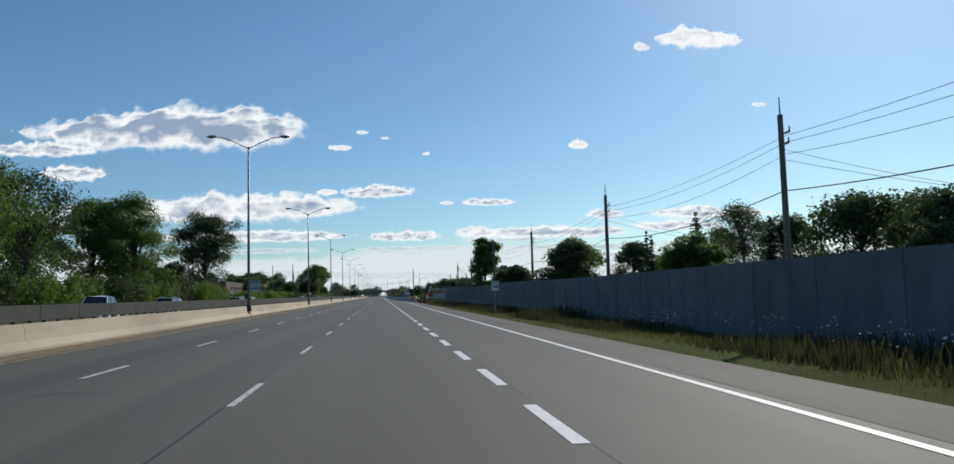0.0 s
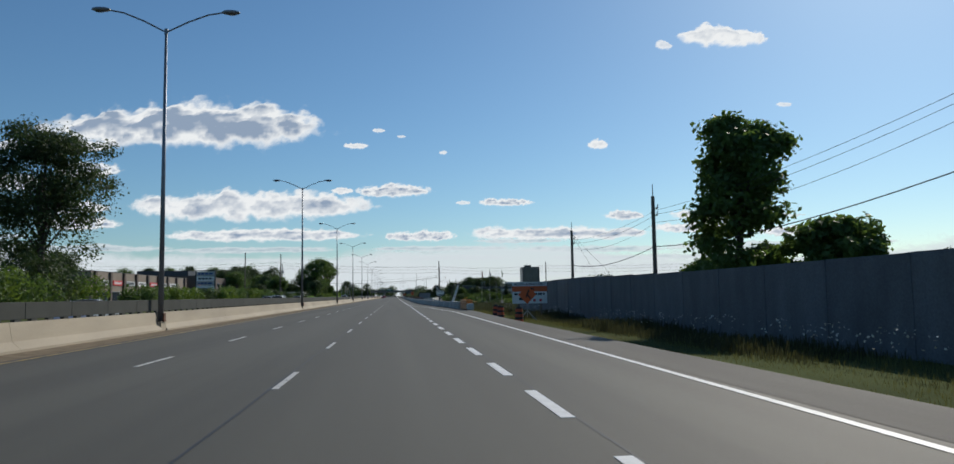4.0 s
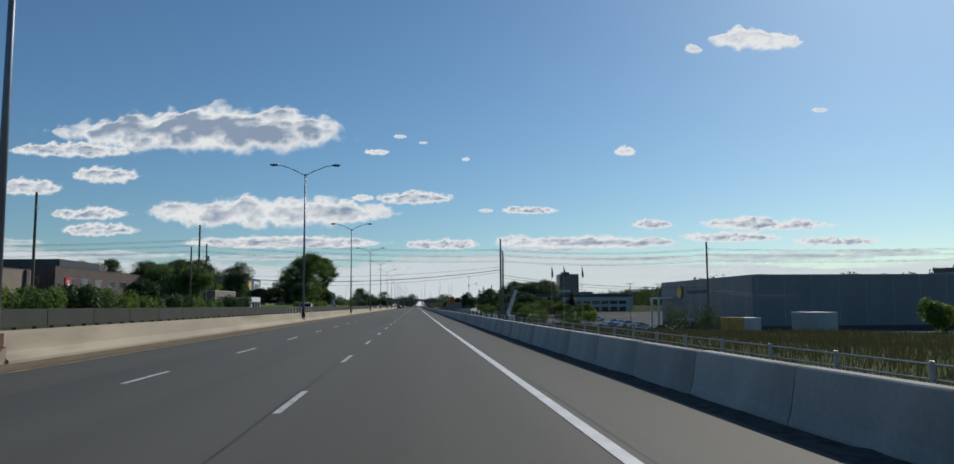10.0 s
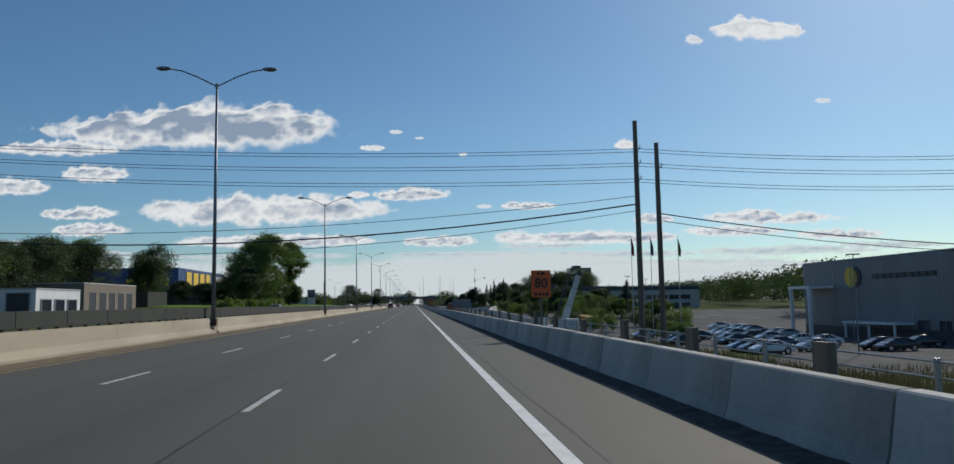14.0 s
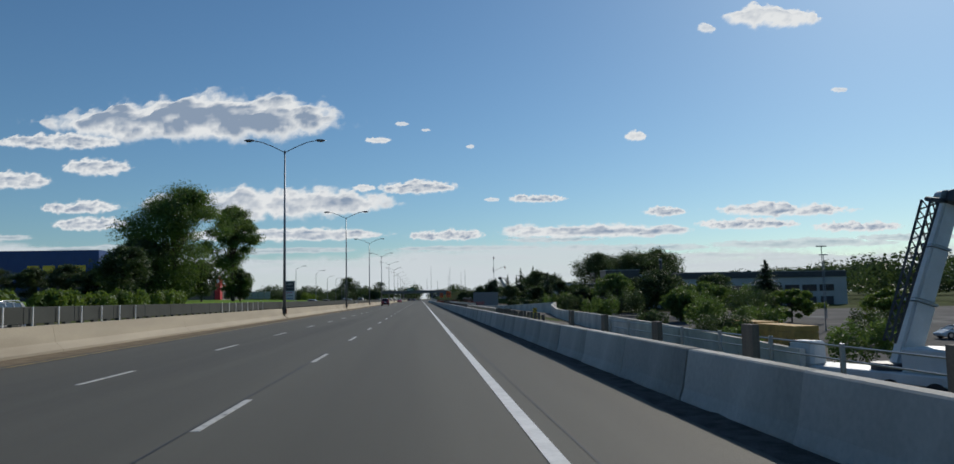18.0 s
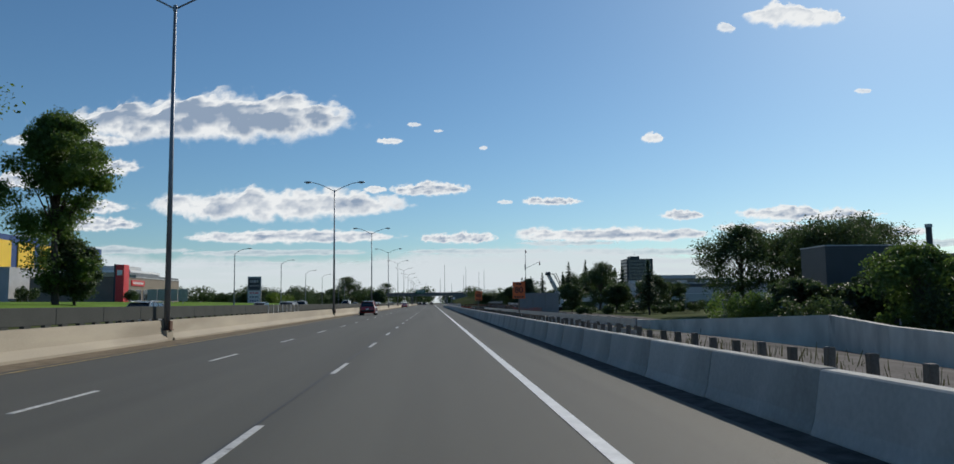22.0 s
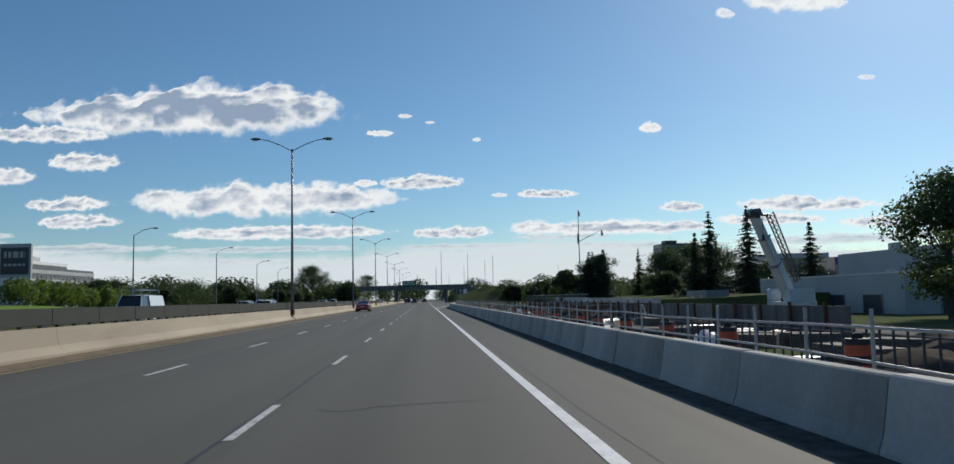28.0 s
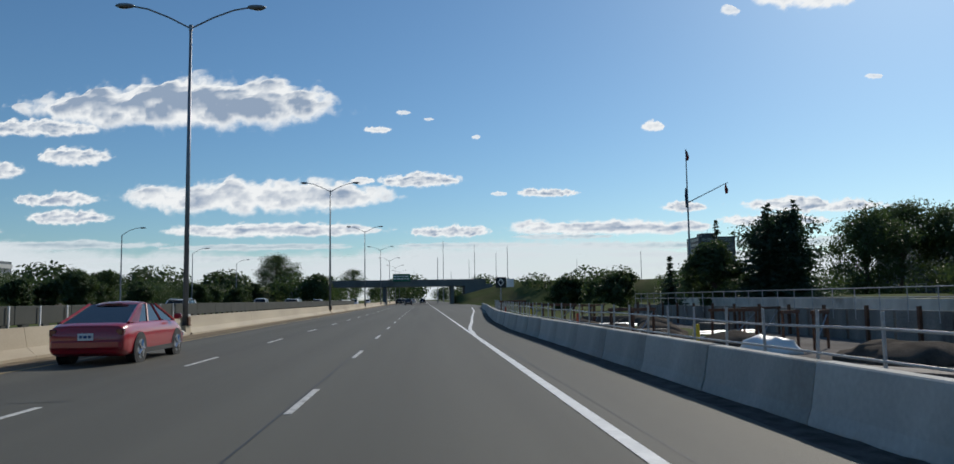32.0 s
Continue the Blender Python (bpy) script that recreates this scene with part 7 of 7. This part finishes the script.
# ---- vehicles ----
def loft(stations, ring):
    """Joins rings of points along y into a closed skin."""
    bm = bmesh.new()
    rows = [[bm.verts.new(p) for p in ring(*s)] for s in stations]
    k = len(rows[0])
    for a, b in zip(rows, rows[1:]):
        for j in range(k):
            bm.faces.new((a[j], a[(j + 1) % k], b[(j + 1) % k], b[j]))
    bm.faces.new(rows[0][::-1])
    bm.faces.new(rows[-1])
    bmesh.ops.recalc_face_normals(bm, faces=bm.faces)
    return bm


SHAPES = {  # length, width, ride, belt, roof, rear window foot/top, windscreen top/foot, bonnet height
    "suv": (4.6, 1.86, 0.26, 1.05, 1.66, -2.18, -1.72, 0.55, 1.22, 0.98),
    "sedan": (4.55, 1.78, 0.20, 0.98, 1.44, -1.82, -0.72, 0.38, 1.42, 0.86),
    "van": (5.6, 2.0, 0.30, 1.20, 2.15, -2.75, -2.65, 1.35, 1.95, 1.15),
    "pickup": (5.7, 2.0, 0.34, 1.12, 1.85, -0.75, -0.55, 0.75, 1.35, 1.10),
}


def car(kind, paint, label, detail=True):
    L, W, lo, belt, roof, ry0, ry1, wy1, wy0, bonnet = SHAPES[kind]
    e = thing("car", 0, 0, 0, label, {"suv": "car", "sedan": "car", "van": "van", "pickup": "pickup truck"}[kind], "vehicles")
    hw = W / 2
    bed = belt - 0.05 if kind == "pickup" else (belt - 0.02 if kind == "sedan" else belt)

    def ring(y, w, z0, z1):
        s = hw * w
        k = z1 - z0
        half = [(0.84, 0.0), (0.95, 0.05), (0.985, 0.18), (0.995, 0.42), (1.0, 0.58), (0.985, 0.74), (0.955, 0.86), (0.91, 0.95), (0.84, 0.99), (0.45, 1.01)]
        return [(-s * a, y, z0 + k * c) for a, c in half] + [(s * a, y, z0 + k * c) for a, c in half[::-1]]

    h = L / 2
    st = [(-h, 0.86, lo + 0.22, bed - 0.22), (-h + 0.06, 0.93, lo + 0.08, bed - 0.06), (-h + 0.30, 0.98, lo, bed), (-h + 1.1, 1.0, lo, belt), (0.0, 1.0, lo, belt), (wy0 - 0.1, 1.0, lo, belt - 0.02),
          (wy0 + 0.25, 0.99, lo, bonnet), (h - 0.5, 0.96, lo, bonnet - 0.08), (h - 0.12, 0.90, lo + 0.05, bonnet - 0.22), (h, 0.78, lo + 0.18, bonnet - 0.34)]
    fine = []
    for p, q in zip(st, st[1:]):
        for i in range(3):
            k = i / 3
            k = k * k * (3 - 2 * k)
            fine.append(tuple(u + (v - u) * (i / 3 if j == 0 else k) for j, (u, v) in enumerate(zip(p, q))))
    fine.append(st[-1])
    part("body", loft(fine, ring), paint, e, smooth=True)

    def cab(y, wb, zb, wt, zt):
        return [(-hw * wb, y, zb), (-hw * wt, y, zt), (hw * wt, y, zt), (hw * wb, y, zb)]

    lowp = [(-hw * 0.86, ry0, belt - 0.02), (hw * 0.86, ry0, belt - 0.02), (hw * 0.86, wy0, belt - 0.04), (-hw * 0.86, wy0, belt - 0.04)]
    topp = [(-hw * 0.67, ry1, roof - 0.05), (hw * 0.67, ry1, roof - 0.05), (hw * 0.67, wy1, roof - 0.05), (-hw * 0.67, wy1, roof - 0.05)]
    mid = Vector((0, (ry0 + wy0) / 2, (belt + roof) / 2))
    for j, nm in enumerate(("rear_window", "side_window", "windscreen", "side_window")):
        bm = bmesh.new()
        P = [Vector(p) for p in (lowp[j], lowp[(j + 1) % 4], topp[(j + 1) % 4], topp[j])]
        n = (P[1] - P[0]).cross(P[3] - P[0]).normalized()
        n = n if n.dot(P[0] - mid) > 0 else -n
        o, q = [bm.verts.new(p) for p in P], [bm.verts.new(p - n * 0.04) for p in P]
        bm.faces.new(o)
        bm.faces.new(q[::-1])
        for k in range(4):
            bm.faces.new((o[k], q[k], q[(k + 1) % 4], o[(k + 1) % 4]))
        bmesh.ops.recalc_face_normals(bm, faces=bm.faces)
        part(nm, bm, GLASS, e, "dark tinted glass")
    bm = boxed(0, (ry0 + wy0) / 2, belt + 0.12, W * 0.68, (wy0 - ry0) * 0.42, 0.2)
    part("cabin_interior", bm, BLACK, e)
    bm = bmesh.new()
    nu, nv = 8, 8
    skin = {}
    for i in range(nu + 1):
        for j in range(nv + 1):
            u, v = i / nu * 2 - 1, j / nv * 2 - 1
            skin[i, j] = bm.verts.new((hw * 0.69 * u, (ry1 + wy1) / 2 + v * ((wy1 - ry1) / 2 + 0.13), roof + 0.035 - 0.045 * u * u - (0.11 if v < 0 else 0.08) * v * v - 0.025 * u ** 6))
    for i in range(nu):
        for j in range(nv):
            bm.faces.new((skin[i, j], skin[i + 1, j], skin[i + 1, j + 1], skin[i, j + 1]))
    bmesh.ops.solidify(bm, geom=bm.faces[:], thickness=0.06)
    bmesh.ops.recalc_face_normals(bm, faces=bm.faces)
    part("roof", bm, paint, e, smooth=True)
    for s in (-1, 1):
        bm = bmesh.new()
        for p, q in ((lowp[0], topp[0]), (lowp[3], topp[3])):
            part("pillar", rodded((s * abs(p[0]), p[1], p[2]), (s * abs(q[0]), q[1], q[2]), 0.038, 0.034, n=6), paint, e)
        for k in [0.42, 0.75] if kind != "pickup" else [0.5]:
            y0, y1 = ry0 + (wy0 - ry0) * (k * 0.9), ry1 + (wy1 - ry1) * k
            part("pillar", rodded((s * hw * 0.862, y0, belt - 0.02), (s * hw * 0.672, y1, roof - 0.05), 0.03, n=6), paint, e)
        if kind in ("sedan", "suv"):
            bm = bmesh.new()
            back = 0.62 if kind == "sedan" else 0.30
            vs = [bm.verts.new(p) for p in ((s * (hw * 0.86 + 0.012), ry0, belt - 0.02), (s * (hw * 0.86 + 0.012), ry0 + back, belt - 0.02), (s * (hw * 0.67 + 0.012), ry1 + 0.22, roof - 0.04), (s * (hw * 0.67 + 0.012), ry1, roof - 0.04))]
            f = bm.faces.new(vs)
            bmesh.ops.solidify(bm, geom=[f], thickness=0.02)
            bmesh.ops.recalc_face_normals(bm, faces=bm.faces)
            part("quarter_panel", bm, paint, e)
        if kind == "van":
            bm = bmesh.new()
            vs = [bm.verts.new(p) for p in ((s * hw * 0.915, ry0, belt), (s * hw * 0.915, 0.2, belt), (s * hw * 0.72, 0.1, roof - 0.04), (s * hw * 0.72, ry1, roof - 0.04))]
            bm.faces.new(vs)
            part("side_panel", bm, paint, e)
        part("mirror", boxed(s * (hw + 0.09), wy0 - 0.35, belt + 0.07, 0.20, 0.10, 0.15, bevel=0.03), paint, e)
        part("tail_lamp", boxed(s * hw * 0.83, -h + 0.09, bed - 0.20, 0.17, 0.16, 0.16 if kind != "suv" else 0.22, bevel=0.02), LAMP_RED, e, "red tail lamp")
        part("headlamp", boxed(s * hw * 0.72, h - 0.14, bonnet - 0.32, 0.36, 0.14, 0.13, bevel=0.03), PALE, e)
        part("sill", boxed(s * hw * 0.96, 0, lo + 0.07, 0.07, L * 0.52, 0.12), BLACK, e)
        wr = 0.36 if kind != "sedan" else 0.325
        for y in (-h + 0.92, h - 0.95):
            part("wheel_arch", rodded((s * (hw - 0.02), y, wr), (s * (hw + 0.006), y, wr), wr + 0.075, n=20), BLACK, e)
            w = part("wheel", rodded((s * (hw - 0.24), y, wr), (s * (hw + 0.015), y, wr), wr, n=22), BLACK, e, "black tyre")
            if detail:
                bm = bmesh.new()
                for k in range(5):
                    an = k * 2 * math.pi / 5
                    rod(bm, (s * (hw + 0.025), y, wr), (s * (hw + 0.025), y + math.cos(an) * wr * 0.66, wr + math.sin(an) * wr * 0.66), 0.045, 0.03, n=5)
                rod(bm, (s * (hw + 0.01), y, wr), (s * (hw + 0.035), y, wr), 0.07, n=10)
                part("rim_spokes", bm, CHROME, w, "bright alloy spokes")
            part("rim", rodded((s * (hw + 0.0), y, wr), (s * (hw + 0.018), y, wr), wr * 0.70, n=18), STEEL if detail else CHROME, w)
    part("bumper", boxed(0, -h + 0.06, lo + 0.28, W * 0.88, 0.2, 0.22, bevel=0.05), BLACK if kind == "suv" else paint, e)
    part("bumper", boxed(0, h - 0.10, lo + 0.22, W * 0.82, 0.2, 0.22, bevel=0.05), BLACK if kind == "suv" else paint, e)
    pl = part("number_plate", boxed(0, -h - 0.012, bed - 0.30, 0.34, 0.03, 0.16), WHITE_SIGN, e)
    bm = bmesh.new()
    bars(bm, -0.13, 0.13, bed - 0.30, 0.06, -h - 0.030, 0.06, 17)
    part("plate_mark", bm, BLUE_CLAD, pl)
    if detail:
        part("chrome_strip", boxed(0, -h - 0.02, lo + 0.30, W * 0.6, 0.02, 0.035), CHROME, e)
        part("third_brake_lamp", boxed(0, ry1 - 0.02, roof - 0.04, 0.4, 0.04, 0.03), LAMP_RED, e)
    if kind == "suv":
        for s in (-1, 1):
            bm = bmesh.new()
            pipe(bm, [(s * hw * 0.64, ry1 + 0.1, roof), (s * hw * 0.64, ry1 + 0.3, roof + 0.06), (s * hw * 0.64, wy1 - 0.4, roof + 0.06), (s * hw * 0.64, wy1 - 0.15, roof)], 0.02, 6)
            part("roof_rail", bm, CHROME, e)
    if kind == "pickup":
        part("load_bed", boxed(0, -1.75, belt - 0.02, W * 0.78, 1.9, 0.06), BLACK, e)
    return e


red_suv = car("suv", CAR_RED, "red sport utility car with black rear bumper driving away")
red_suv.matrix_world = pose(-7.4, 535.6, 0)
red_sedan = car("sedan", CAR_RED, "dark red four-door sedan on the inner lane")
red_sedan.matrix_world = pose(-7.85, 668.75, 0)
dark_suv = car("suv", CAR_DARK, "black sport utility car far ahead in traffic")
dark_suv.matrix_world = pose(-3.7, 842, 0)
white_van = car("van", CAR_WHITE, "white work van with a ladder rack on its roof")
white_van.matrix_world = pose(-20.0, 624, 0, 0, 0, 180)
bm = bmesh.new()
for s in (-0.6, 0.6):
    rod(bm, (s, -2.3, 2.5), (s, 1.6, 2.5), 0.03, n=5)
    for y in (-2.2, -0.4, 1.4):
        rod(bm, (s, y, 2.1), (s, y, 2.5), 0.03, n=5)
for y in [-2.2 + 0.45 * k for k in range(9)]:
    rod(bm, (-0.6, y, 2.5), (0.6, y, 2.5), 0.025, n=5)
part("ladder_rack", bm, CHROME, white_van, "white ladder rack")
white_suv = car("suv", CAR_WHITE, "white sport utility car in passing traffic")
white_suv.matrix_world = pose(-18.0, 98, 0, 0, 0, 180)
silver_suv = car("suv", CAR_SILVER, "silver sport utility car in passing traffic")
silver_suv.matrix_world = pose(-18.2, 108, 0, 0, 0, 180)
silver_sedan = car("sedan", CAR_SILVER, "silver sedan standing beside other cars", detail=False)
silver_sedan.matrix_world = pose(-14.6, 117, 0, 0, 0, 180)
white_sedan = car("sedan", CAR_WHITE, "white sedan standing beside other cars", detail=False)
dark_sedan = car("sedan", CAR_DARK, "black sedan standing beside other cars", detail=False)
blue_sedan = car("sedan", CAR_BLUE, "dark blue sedan standing beside other cars", detail=False)
white_pickup = car("pickup", CAR_WHITE, "white pickup truck in the opposite lanes")
white_pickup.matrix_world = pose(-18.4, 53, 0, 0, 0, 180)
for k, y in enumerate((68, 177, 212, 223, 302, 403, 494, 524, 543, 552, 641, 663, 706, 735, 752, 780, 812, 850, 900)):
    src = (white_suv, silver_suv, white_suv, silver_suv, white_pickup)[k % 5]
    copy_thing(src, pose((-18.2, -14.8, -21.8)[k % 3], y, 0, 0, 0, 180))
for k, (x, y) in enumerate(((0.0, 905), (-3.7, 930), (-7.3, 918), (-3.7, 965), (0.0, 975), (-7.4, 960), (-7.3, 880))):
    copy_thing((dark_suv, silver_suv, dark_suv, white_suv)[k % 4], pose(x, y, 0))
SED = (white_sedan, dark_sedan, blue_sedan, silver_sedan)
rnd = random.Random(95)
k = 0
for row, x in enumerate((38.0, 44.5, 52.0, 59.0)):
    for y in [356 + 2.9 * i for i in range(18 if row < 3 else 34)]:
        if rnd.random() < (0.5 if row < 3 else 0.72) or any(abs(x - a) < 3.5 and abs(y - b) < 4 for a, b in ((37.5, 404), (41, 404), (46.6, 406), (40, 390), (44, 410), (57, 372), (44, 350))):
            continue
        z = max(ground_z(x + i_, y + j_) for i_ in (-2, 0, 2) for j_ in (-1, 1)) + 0.05
        m = pose(x, y, z, 0, 0, 90 + rnd.uniform(-3, 3))
        if k < 3:
            (white_sedan, dark_sedan, blue_sedan)[k].matrix_world = m
        else:
            copy_thing(SED[rnd.randrange(4)], m)
        k += 1
